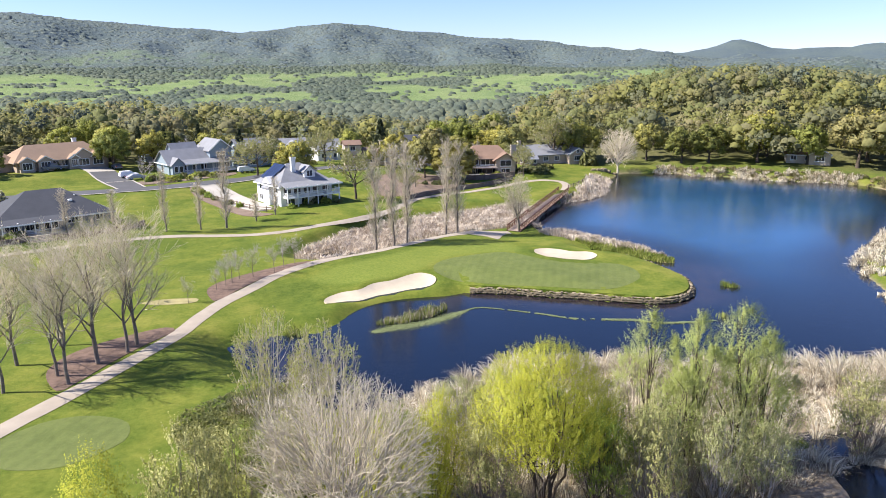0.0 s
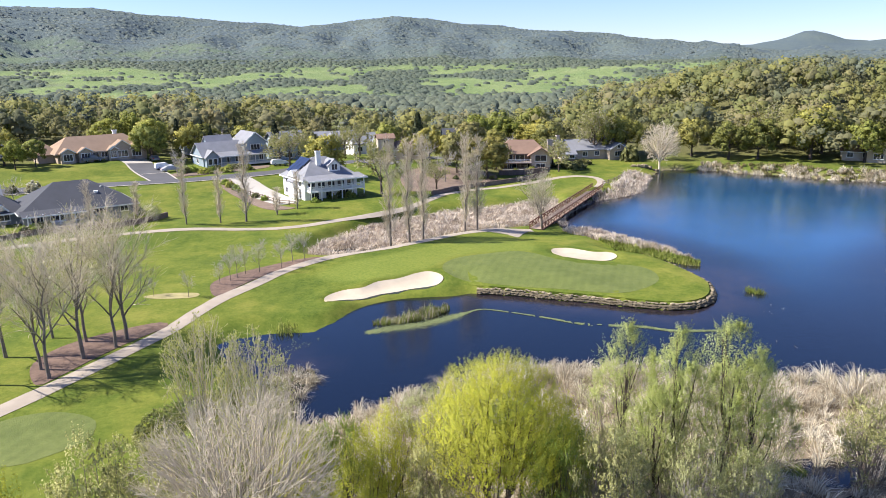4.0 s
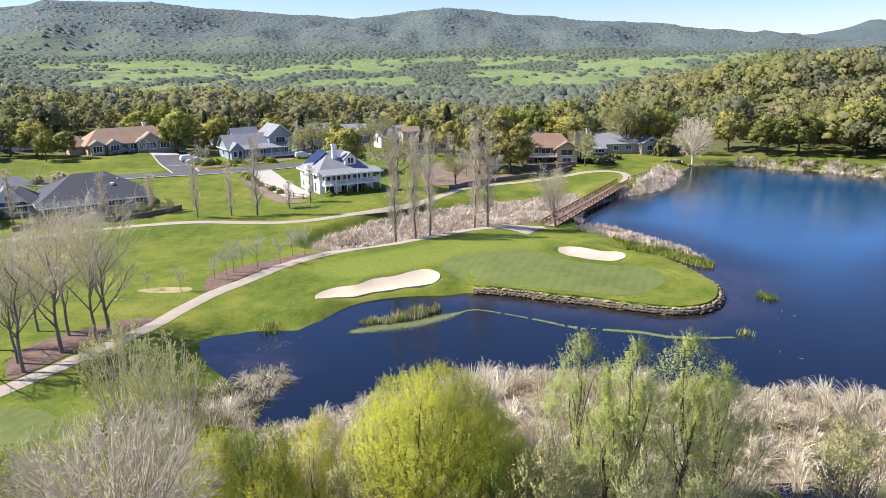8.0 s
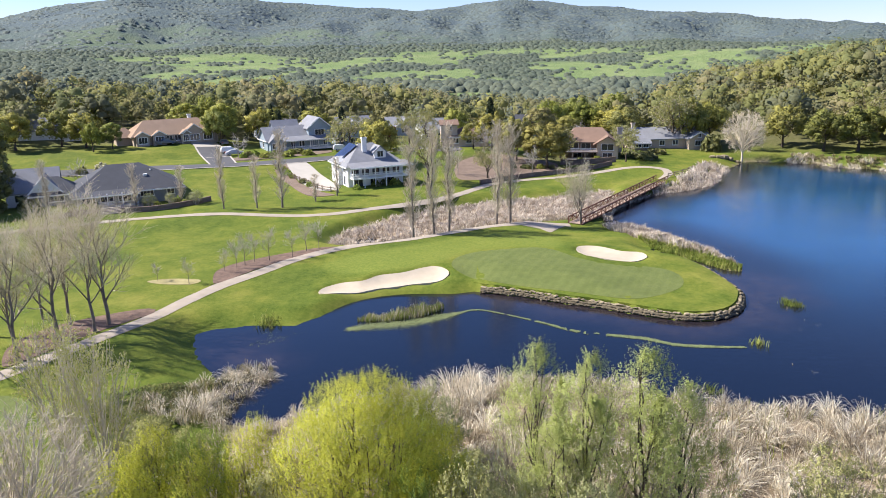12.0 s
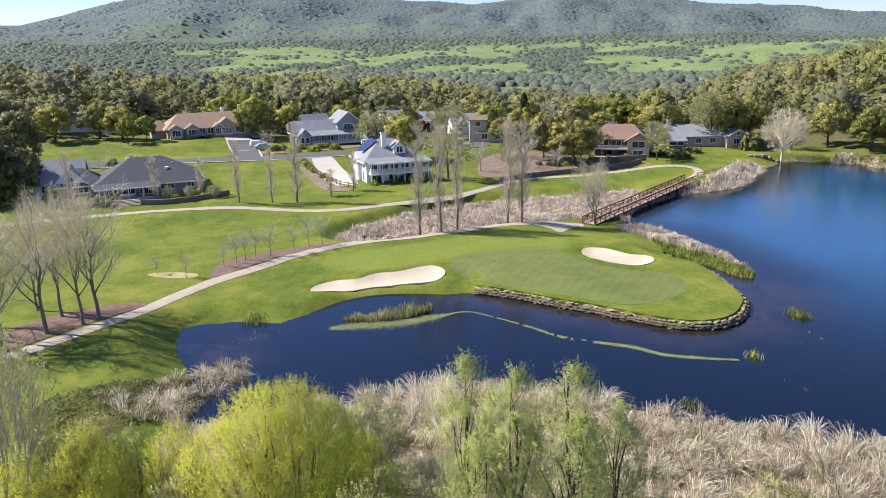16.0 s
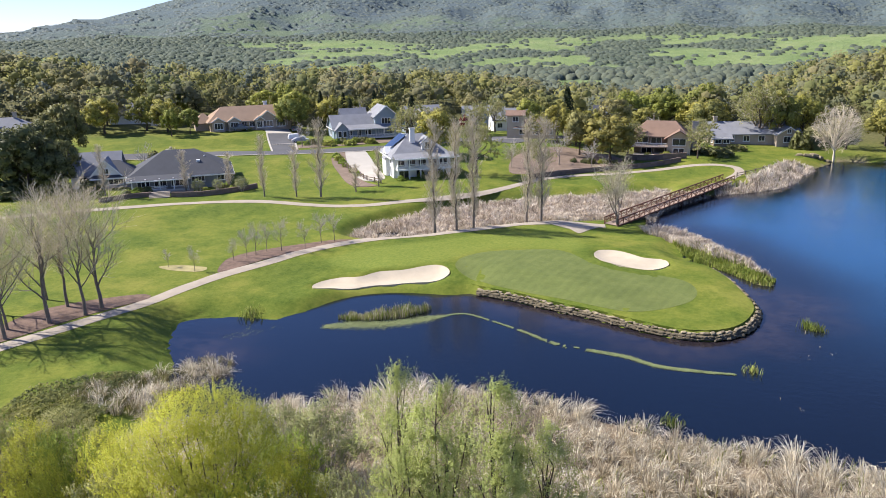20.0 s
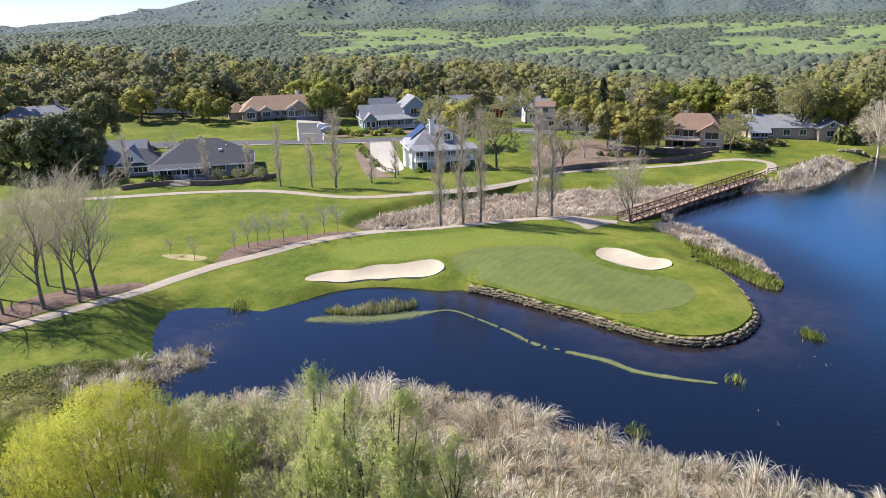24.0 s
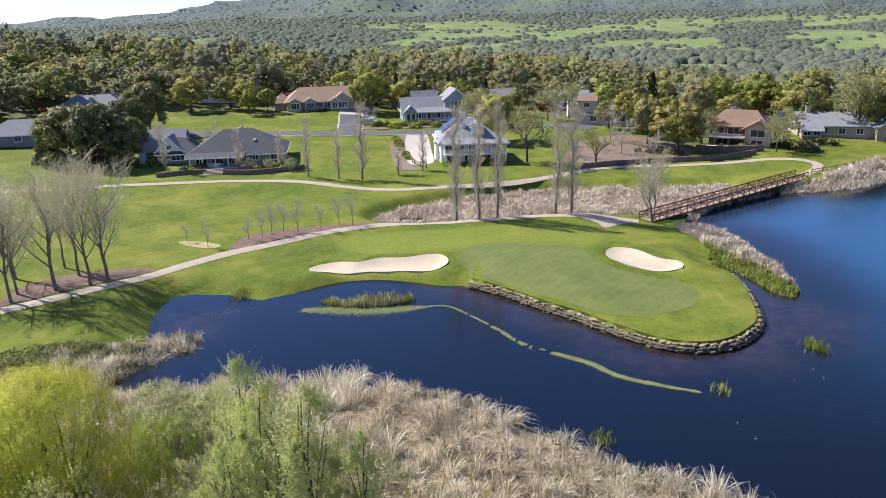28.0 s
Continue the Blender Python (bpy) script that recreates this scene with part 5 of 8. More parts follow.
# trees among the houses
for kind, x, y, h, w in [("dark_oak", -99.7, 127.5, 13.4, 13), ("dark_oak", -90, 126.8, 14.2, 14), ("dark_oak", -87.5, 132, 10.8, 9), ("dark_oak", -106, 150, 12, 11), ("lime_oak", -71.5, 209, 12.4, 12), ("leafing_oak", -31.9, 196.5, 10.4, 13.0), ("leafing_oak", -7.3, 160, 11.6, 11.6),
                         ("gold_oak", 19.9, 185, 11.4, 14.5), ("dark_oak", 12.5, 190, 11.2, 10), ("leafing_oak", -35.4, 203.1, 9, 9.8), ("oak", 28.4, 232, 8.5, 10.8), ("oak", 46.8, 240, 11, 15), ("lime_oak", 37, 258, 12, 14), ("lime_oak", 31, 264, 12.5, 11.7), ("dark_oak", -107.3, 158.2, 15, 11.4), ("dark_oak", -105, 128.7, 11.6, 10), ("leafing_oak", -127.5, 199, 7.5, 11), ("lime_oak", -95.2, 191.7, 7.8, 7), ("oak", -104.4, 194.9, 10, 11), ("lime_oak", -71.1, 206.5, 10.4, 10.2), ("oak", -167, 193.7, 13, 15), ("oak", -173.5, 181.9, 13, 15), ("leafing_oak", 40, 190.2, 7.5, 9), ("leafing_oak", 5.5, 167, 7.4, 7.5), ("oak", -60, 221, 11, 12), ("oak", -76, 222, 11, 12), ("lime_oak", -88, 223, 11, 12), ("oak", -40, 226, 10, 11), ("leafing_oak", -14, 222, 10, 11), ("oak", 14, 212, 9, 9), ("oak", 70, 226, 13, 13), ("leafing_oak", 78, 214, 9, 9), ("oak", 96, 209, 12, 13), ("leafing_oak", 58, 220, 15.4, 12.5), ("oak", 63, 221, 15.4, 12.5), ("lime_oak", 34.5, 262, 15, 15), ("lime_oak", 48, 266, 16, 15), ("oak", -20.8, 180, 12.4, 11.5),
                         ("oak", 118, 203, 16, 19), ("oak", 140, 187, 18, 20), ("lime_oak", 130, 196, 13, 14), ("oak", 104, 207, 13, 14), ("oak", 88, 217, 13, 13), ("oak", -46, 217, 11, 11), ("oak", -62, 214, 11, 10), ("oak", 6, 202, 11, 10),
                         ("oak", 45, 226, 12, 12), ("lime_oak", 24, 240, 13, 13), ("oak", -112, 196, 11, 11), ("lime_oak", -98, 187, 8, 6), ("oak", -120, 188, 11, 12), ("oak", -30, 222, 9, 9), ("lime_oak", -6, 232, 10, 10), ("oak", 20, 224, 12, 12),
                         ("dark_oak", -138, 191, 11.5, 12), ("oak", -150, 209, 11, 11), ("leafing_oak", -136, 209, 8, 10), ("lime_oak", -114.7, 216, 13, 9), ("lime_oak", -83, 229, 12.7, 10.5), ("lime_oak", 33, 272, 12, 11), ("lime_oak", 49, 276, 13.6, 12), ("leafing_oak", 60.6, 224, 15, 17),
                         ("leafing_oak", 41.7, 204.7, 7.5, 11), ("oak", 45.8, 252.8, 10, 14), ("oak", -183, 181, 15, 18), ("dark_oak", -95, 133, 12, 12), ("dark_oak", -84, 127, 9, 8), ("oak", 1, 203, 8, 8), ("leafing_oak", -18, 214, 9, 10), ("oak", 11, 200, 10, 9), ("leafing_oak", 24, 196, 8, 8), ("oak", 150, 196, 16, 18), ("oak", 126, 211, 15, 17), ("leafing_oak", 112, 222, 14, 16)]:
    lab = {"dark_oak": "dark evergreen oak with a dense crown", "lime_oak": "broad tree in fresh green leaf", "oak": "spreading oak in olive spring leaf", "leafing_oak": "open-branched oak with sparse young leaves", "gold_oak": "golden-green live oak by a terrace"}[kind]
    plant(kind, x, y, h, w, "oak_tree", lab, "tree", "oaks among the houses")
for x, y, h, w in [(4.1, 189, 9.5, 7), (-63, 219, 10, 10), (-53.5, 216, 9, 9), (8.5, 179, 8.5, 7.5), (16, 177, 7, 6), (-1.5, 172, 7, 6), (30.2, 206.5, 9, 8), (-58, 184, 7, 6), (-126.5, 203, 8, 9), (-83, 153.5, 6, 5)]:
    plant("bare_oak", x, y, h, w, "bare_tree", "grey bare tree among the houses", "tree", "bare garden trees")
for x, y, h, w in [(-119.9, 227, 11, 3), (-117, 231, 11.5, 3.4), (-66.5, 217.5, 11, 3), (-59.8, 219, 11, 3), (-57, 217.5, 9.5, 2.6), (-39, 221, 11, 4), (5, 247, 13, 5), (-50.4, 220.2, 12, 3)]:
    plant("cypress", x, y, h, w, "cypress_tree", "dark slender cypress behind the roofs", "tree", "cypresses")

# ---- woods, reeds and weeds ----
def tone_mat(name, cols, through=0.25, vary=0.4, fine=0.0):
    """Foliage whose colour is set plant by plant by the tone it carries."""
    m, nt, p = mat_base(name, 0.7, 0.15)
    a = nt.nodes.new("ShaderNodeAttribute")
    a.attribute_name = "tone"
    col = ramp(nt, a.outputs["Fac"], [(i / (len(cols) - 1), c) for i, c in enumerate(cols)])
    isl = nt.nodes.new("ShaderNodeNewGeometry").outputs["Random Per Island"]
    col = mixc(nt, 1.0, col, ramp(nt, isl, [(0.0, (1 - vary,) * 3), (1.0, (1 + vary,) * 3)]), "MULTIPLY")
    if fine:
        f = noise_tex(nt, fine, 5, 0.7)
        col = mixc(nt, 1.0, col, ramp(nt, f, [(0.32, (0.82, 0.83, 0.83)), (0.66, (1.14, 1.14, 1.1))]), "MULTIPLY")
        bump(nt, p, f, 0.7, 0.6 / fine)
    nt.links.new(col, p.inputs["Base Color"])
    tr = nt.nodes.new("ShaderNodeBsdfTranslucent")
    nt.links.new(col, tr.inputs["Color"])
    mx = nt.nodes.new("ShaderNodeMixShader")
    mx.inputs[0].default_value = through
    nt.links.new(p.outputs[0], mx.inputs[1])
    nt.links.new(tr.outputs[0], mx.inputs[2])
    nt.links.new(mx.outputs[0], nt.nodes["Material Output"].inputs["Surface"])
    return m


M["wood_near"] = tone_mat("woodland_crowns", [(0.14, 0.165, 0.085), (0.205, 0.225, 0.095), (0.275, 0.28, 0.108), (0.34, 0.325, 0.115), (0.28, 0.262, 0.135), (0.20, 0.22, 0.13), (0.34, 0.30, 0.155), (0.31, 0.325, 0.12)], 0.5, 0.08, 1.0)
M["wood_pine"] = tone_mat("pine_crowns", [(0.13, 0.155, 0.11), (0.17, 0.195, 0.145), (0.21, 0.225, 0.17)], 0.3, 0.1, 1.0)
# valley, slope and ridge tones grow bluer with distance: haze put into leaf colours
M["wood_valley"] = tone_mat("valley_oaks_hazed", [(0.095, 0.122, 0.10), (0.125, 0.15, 0.112), (0.16, 0.18, 0.122), (0.13, 0.158, 0.135)], 0.25, 0.08, 0.8)
M["wood_slope"] = tone_mat("slope_oaks_hazed", [(0.085, 0.112, 0.088), (0.105, 0.132, 0.10), (0.135, 0.16, 0.112), (0.11, 0.138, 0.118)], 0.25, 0.06, 0.3)
M["wood_far"] = tone_mat("hillside_brush_hazed", [(0.105, 0.138, 0.15), (0.125, 0.158, 0.16), (0.145, 0.175, 0.158), (0.13, 0.163, 0.172), (0.155, 0.185, 0.158)], 0.2, 0.05, 0.12)
M["reed"] = tone_mat("dry_reeds", [(0.21, 0.168, 0.11), (0.43, 0.368, 0.262), (0.65, 0.58, 0.44), (0.80, 0.74, 0.60)], 0.3)
M["reed_pale"] = tone_mat("pale_reeds", [(0.299, 0.238, 0.176), (0.493, 0.414, 0.326), (0.634, 0.554, 0.458), (0.704, 0.634, 0.537)], 0.3)
M["sedge"] = tone_mat("olive_sedge", [(0.12, 0.13, 0.05), (0.22, 0.2, 0.085), (0.36, 0.3, 0.16)], 0.3)
M["reed_green"] = tone_mat("green_reeds", [(0.144, 0.192, 0.036), (0.240, 0.276, 0.060), (0.360, 0.348, 0.120)], 0.35)


def crowns(g, X, Y, H, W, per, size, up=0.25, jit=0.55, k=9, core=0.5):
    """Many tree crowns, each of k rounded lobes clothed in leaf faces."""
    n = len(X)
    Z = sheet_z(X, Y)
    i = np.arange(k) + 0.5
    zz = 1 - i / k * 1.35
    a = i[None, :] * 2.39996 + g.random((n, 1)) * 6.283 + g.normal(0, 0.4, (n, k))
    q = np.sqrt(1 - zz * zz)
    q = q[None, :] * (0.75 + 0.45 * g.random((n, k)))
    L = np.stack([np.cos(a) * q, np.sin(a) * q, np.broadcast_to(zz, (n, k)) * (0.75 + 0.4 * g.random((n, k)))], -1)
    ext = np.stack([W * 0.36, W * 0.36, H * 0.3], -1)[:, None, :]
    C = L * ext + np.stack([X, Y, Z + H * 0.55], -1)[:, None, :]
    R = (0.205 * W)[:, None] * (0.7 + 0.6 * g.random((n, k)))
    m = per // k
    d = unit(g.normal(0, 1, (n, k, m, 3)) + np.array([0, 0, 0.5]))
    P = C[:, :, None] + d * (R[..., None] * (0.84 + 0.22 * g.random((n, k, m))))[..., None] * np.array([1, 1, 0.85])
    V, F = quads(g, P.reshape(-1, 3), np.repeat(size, k * m), (d + np.array([0, 0, up])).reshape(-1, 3), 0.85, jit)
    N = unit(d * 0.6 + unit((P - np.stack([X, Y, Z + H * 0.45], -1)[:, None, None]) / np.stack([W, W, H], -1)[:, None, None]) * 0.6 + g.normal(0, 0.1, P.shape))
    CV, CF, ball = lobe_cores(g, C.reshape(-1, 3), R.reshape(-1) * core)
    CN = unit(np.broadcast_to(ball, CV.shape) * 0.6 + unit((CV.reshape(n, -1, 3) - np.stack([X, Y, Z + H * 0.45], -1)[:, None]) / np.stack([W, W, H], -1)[:, None]).reshape(CV.shape) * 0.6)
    V, F, N = with_cores(V, F, np.repeat(N.reshape(-1, 3), 4, 0), (CV.reshape(-1, 3), CF), CN.reshape(-1, 3))
    return V, F, (k * m * 4, k * len(ball)), N


def domes(g, X, Y, H, W, sides=6, rings=2, soft=0.3):
    """Far crowns as uneven closed domes."""
    n = len(X)
    Z = sheet_z(X, Y)
    a = np.arange(sides) / sides * 6.283
    turn = g.random((n, 1)) * 6.283
    rows = []
    for j in range(rings):
        f = j / rings
        rad = math.cos(f * 1.45) * (0.42 + 0.14 * g.random((n, sides)))
        hz = (0.06 + 0.86 * math.sin(f * 1.5)) * (0.85 + 0.3 * g.random((n, sides)))
        rows.append(np.stack([X[:, None] + W[:, None] * rad * np.cos(a + turn), Y[:, None] + W[:, None] * rad * np.sin(a + turn), Z[:, None] + H[:, None] * hz - (W[:, None] * 0.22 if j == 0 else 0)], -1))
    top = np.stack([X + 0.1 * W * g.normal(0, 1, n), Y + 0.1 * W * g.normal(0, 1, n), Z + H], -1)[:, None]
    V = np.concatenate(rows + [top], 1)
    per = V.shape[1]
    f = []
    for i in range(sides):
        o = (i + 1) % sides
        for j in range(rings - 1):
            f += [(j * sides + i, j * sides + o, (j + 1) * sides + o), (j * sides + i, (j + 1) * sides + o, (j + 1) * sides + i)]
        f.append(((rings - 1) * sides + i, (rings - 1) * sides + o, per - 1))
    F = (np.arange(n)[:, None, None] * per + np.array(f)[None]).reshape(-1, 3)
    N = V - np.stack([X, Y, Z + H * 0.05], -1)[:, None]
    N = unit(N / np.stack([W * 0.5, W * 0.5, H], -1)[:, None] + np.array([0, 0, soft]) + g.normal(0, 0.12, N.shape))
    return V.reshape(-1, 3), F, per, N.reshape(-1, 3)


HOUSE_SPOTS = [(-85, 205, 17), (-50, 206, 14), (-22, 160, 14), (-65, 141, 14), (32, 203, 12), (54, 210, 14), (-3, 213, 12), (-26, 262, 9), (-134, 215, 13), (-88, 148, 8), (10, 240, 10), (-17, 236, 10), (-42, 232, 9), (133, 203, 9), (-186, 210, 12), (-118, 150, 12)]


def woods():
    g = np.random.default_rng(77)

    def scatter(n, r0, r1, a0, a1, power=2.0):
        r = (g.random(n) * (r1 ** power - r0 ** power) + r0 ** power) ** (1 / power)
        a = np.radians(a0 + (a1 - a0) * g.random(n))
        return EYE0[0] + r * np.sin(a), EYE0[1] + r * np.cos(a), r, np.degrees(a)

    def clear(X, Y):
        ok = np.ones(len(X), bool)
        for hx, hy, hr in HOUSE_SPOTS:
            ok &= np.hypot(X - hx, Y - hy) > hr
        ok &= signed(LAKE, X, Y) > 9
        ok &= line_dist(road_line, X, Y, False) > 6
        return ok

    def put(name, X, Y, H, W, per, size, mat, label, up=0.12, jit=0.32):
        V, F, m, N = crowns(g, X, Y, H, W, per, size, up, jit)
        t = np.clip(g.random(len(X)) * 0.75 + 0.25 * (vnoise(X, Y, 45, 31) * 0.5 + 0.5), 0, 1)
        tagged(new(name, mesh_np(name, V, F, mat, True, {"tone": np.concatenate([np.repeat(t, m[0]), np.repeat(t, m[1])])}, N)), label, "woodland", kind="stuff")

    def put_far(name, X, Y, H, W, mat, label, sides=6, rings=2, patch=90, soft=0.35):
        V, F, m, N = domes(g, X, Y, H, W, sides, rings, soft)
        t = np.clip(g.random(len(X)) * 0.5 + 0.5 * (vnoise(X, Y, patch, 33) * 0.5 + 0.5), 0, 1)
        tagged(new(name, mesh_np(name, V, F, mat, True, {"tone": np.repeat(t, m)}, N)), label, "woodland", kind="stuff")

    # the wooded rise behind the houses and the hill beyond the lake
    X, Y, r, a = scatter(2800, 208, 470, -62, 48)
    edge = np.interp(a, [-62, -50, -44, -32, -25, -16, -8, 0, 10, 20, 30, 48], [205, 205, 232, 234, 236, 246, 258, 262, 258, 236, 212, 210])
    k = (r > edge + 8 * vnoise(X, Y, 20, 3)) & clear(X, Y) & (pasture(X, Y) < 0.3) & ((r < 360) | (np.abs(a - 4) > 9))
    X, Y, r = X[k], Y[k], r[k]
    s = 0.55 + 0.85 * g.random(len(X)) ** 1.3
    for q, per, size in ((r < 300, 135, 0.78), (r >= 300, 72, 1.2)):
        put("near_woods", X[q], Y[q], 11.5 * s[q], 11.5 * s[q], per, size * s[q] ** 0.5, M["wood_near"], "dense mixed oak woodland in spring leaf")
    # grey-green pines that stand over the oaks
    X, Y, r, a = scatter(240, 250, 470, -60, 40)
    k = clear(X, Y) & (pasture(X, Y) < 0.3) & (vnoise(X, Y, 60, 35) > 0.0)
    X, Y = X[k], Y[k]
    s = 0.8 + 0.4 * g.random(len(X))
    put("pine_stand", X, Y, 14.5 * s, 8.0 * s, 132, 0.8 * s, M["wood_pine"], "grey-green foothill pines over the oak wood")
    # the hill's far side and the valley
    X, Y, r, a = scatter(6600, 400, 1010, -62, 48)
    k = (pasture(X, Y) < 0.3) & ((r > 480) | (np.abs(a - 4) < 10) | (a < -25))
    X, Y, r, a = X[k], Y[k], r[k], a[k]
    s = 0.7 + 0.6 * g.random(len(X))
    q = (r < 640) & (np.abs(a - 4) > 9)
    put("hill_oaks", X[q], Y[q], 9.0 * s[q], 11.5 * s[q], 45, 1.6 * s[q], M["wood_near"], "olive oak woodland over the hill")
    q = ~q
    put_far("valley_woods", X[q], Y[q], 7.5 * s[q], 12.5 * s[q], M["wood_valley"], "oak woodland in the valley, tinted blue with haze", 7, 3, 90, 0.6)
    X, Y, r, a = scatter(20000, 960, 1900, -60, 46)
    p = pasture(X, Y)
    k = g.random(len(X)) > 0.97 * p * (0.55 + 0.45 * sstep(0.4, 0.2, vnoise(X, Y, 70, 36)))
    X, Y = X[k], Y[k]
    s = 0.55 + 0.75 * g.random(len(X))
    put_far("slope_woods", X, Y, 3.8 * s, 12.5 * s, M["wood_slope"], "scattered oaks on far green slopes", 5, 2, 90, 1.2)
    X, Y, r, a = scatter(20000, 1850, 3460, -60, 46, 1.7)
    s = 0.7 + 0.7 * g.random(len(X))
    k = (g.random(len(X)) < 0.8 + 0.5 * vnoise(X, Y, 160, 44)) & (g.random(len(X)) > 0.9 * pasture(X, Y))
    X, Y, s = X[k], Y[k], s[k]
    put_far("hill_woods", X, Y, 2.2 * s, 17 * s, M["wood_far"], "brush and trees on the far ridge, tinted blue with haze", 5, 2, 220, 3.0)


woods()


def reeds(name, label, X, Y, h, lean, width, mat, g, zmin=-0.3, lodge=0.5, green=0.0):
    """Blades that rise, bend and tangle; clumps lean alike."""
    n = len(X)
    Z = np.maximum(terrain(X, Y), zmin)
    a = 7.5 * vnoise(X, Y, 2.6, 51) + g.normal(0, 0.6, n)
    fallen = np.clip(lean * (0.35 + 0.9 * np.abs(vnoise(X, Y, 1.6, 52))) + lodge * 0.5 * np.maximum(0, vnoise(X, Y, 5, 53)) + 0.15 * g.random(n), 0, 1.15)
    H = h * (0.6 + 0.5 * g.random(n)) * np.clip(1 + 0.3 * vnoise(X, Y, 4, 54) + 0.55 * vnoise(X, Y, 1.3, 58), 0.35, 1.6)
    dx, dy = np.cos(a), np.sin(a)
    f = np.sin(fallen)
    c = np.cos(fallen * 0.9)
    p0 = np.stack([X, Y, Z - 0.1], 1)
    p1 = p0 + np.stack([dx * f * H * 0.28, dy * f * H * 0.28, H * 0.58 * (0.35 + 0.65 * c)], 1)
    p2 = p0 + np.stack([dx * f * H * 0.95, dy * f * H * 0.95, H * (0.12 + 0.88 * c * c)], 1)
    sa = g.random(n) * 6.283
    side = np.stack([np.cos(sa), np.sin(sa), 0 * sa], 1) * (width * (0.6 + 0.8 * g.random(n)))[:, None] * 0.5
    V = np.stack([p0 - side * 0.8, p0 + side * 0.8, p1 + side, p1 - side, p2], 1).reshape(-1, 3)
    i = np.arange(n)[:, None] * 5
    F = np.concatenate([i + [0, 1, 2], i + [0, 2, 3], i + [3, 2, 4]], 1).reshape(-1, 3)
    t = np.clip(0.5 + 0.35 * vnoise(X, Y, 2.5, 55) + g.normal(0, 0.22, n), 0, 1)
    me = mesh_np(name, V, F, mat, False, {"tone": np.repeat(t, 5)})
    return tagged(new(name, me), label, "reeds", kind="stuff")


def tussocks(name, label, X, Y, h, per, width, mat, g, spread=0.75):
    """Clumps of dead cattail: blades spring from a crown, arch outward and lie over one another."""
    n = len(X)
    big = np.clip(0.95 + 0.5 * vnoise(X, Y, 4.5, 54) + 0.3 * g.normal(0, 1, n), 0.4, 1.7)
    wind = 5.0 * vnoise(X, Y, 7.0, 51)
    a = g.random((n, per)) * 6.283
    q = np.sqrt(g.random((n, per)))
    bx, by = X[:, None] + np.cos(a) * q * 0.4, Y[:, None] + np.sin(a) * q * 0.4
    Z = np.maximum(terrain(X, Y), -0.3)[:, None] + 0 * q
    a = a + g.normal(0, 0.35, a.shape)
    f = np.clip(0.15 + 0.75 * q + 0.2 * g.normal(0, 1, q.shape), 0.05, 1.15)
    H = h * big[:, None] * (0.6 + 0.55 * g.random(q.shape))
    dx, dy = np.cos(a) + 0.55 * np.cos(wind)[:, None], np.sin(a) + 0.55 * np.sin(wind)[:, None]
    out = np.sin(f) * H * spread
    c = np.cos(f)
    P = []
    for k, up in ((0.0, 0.0), (0.35, 0.62), (0.72, 0.95), (1.0, 0.84)):
        rise = H * up * c * (1 - 0.35 * f * k)
        P.append(np.stack([bx + dx * out * k ** 1.3, by + dy * out * k ** 1.3, Z - 0.08 + rise], -1).reshape(-1, 3))
    m = n * per
    sa = g.random(m) * 6.283
    side = np.stack([np.cos(sa), np.sin(sa), 0.3 * np.sin(sa * 3)], 1) * (width * (0.6 + 0.8 * g.random(m)))[:, None] * 0.5
    V = np.stack([P[0] - side, P[0] + side, P[1] + side, P[1] - side, P[2] + side * 0.8, P[2] - side * 0.8, P[3]], 1).reshape(-1, 3)
    i = np.arange(m)[:, None] * 7
    F = np.concatenate([i + [0, 1, 2], i + [0, 2, 3], i + [3, 2, 4], i + [3, 4, 5], i + [5, 4, 6]], 1).reshape(-1, 3)
    t = np.clip((0.55 + 0.25 * vnoise(X, Y, 5.0, 55) + 0.2 * g.normal(0, 1, n))[:, None] + g.normal(0, 0.2, q.shape), 0, 1).ravel()
    return tagged(new(name, mesh_np(name, V, F, mat, False, {"tone": np.repeat(t, 7)})), label, "reeds", kind="stuff")


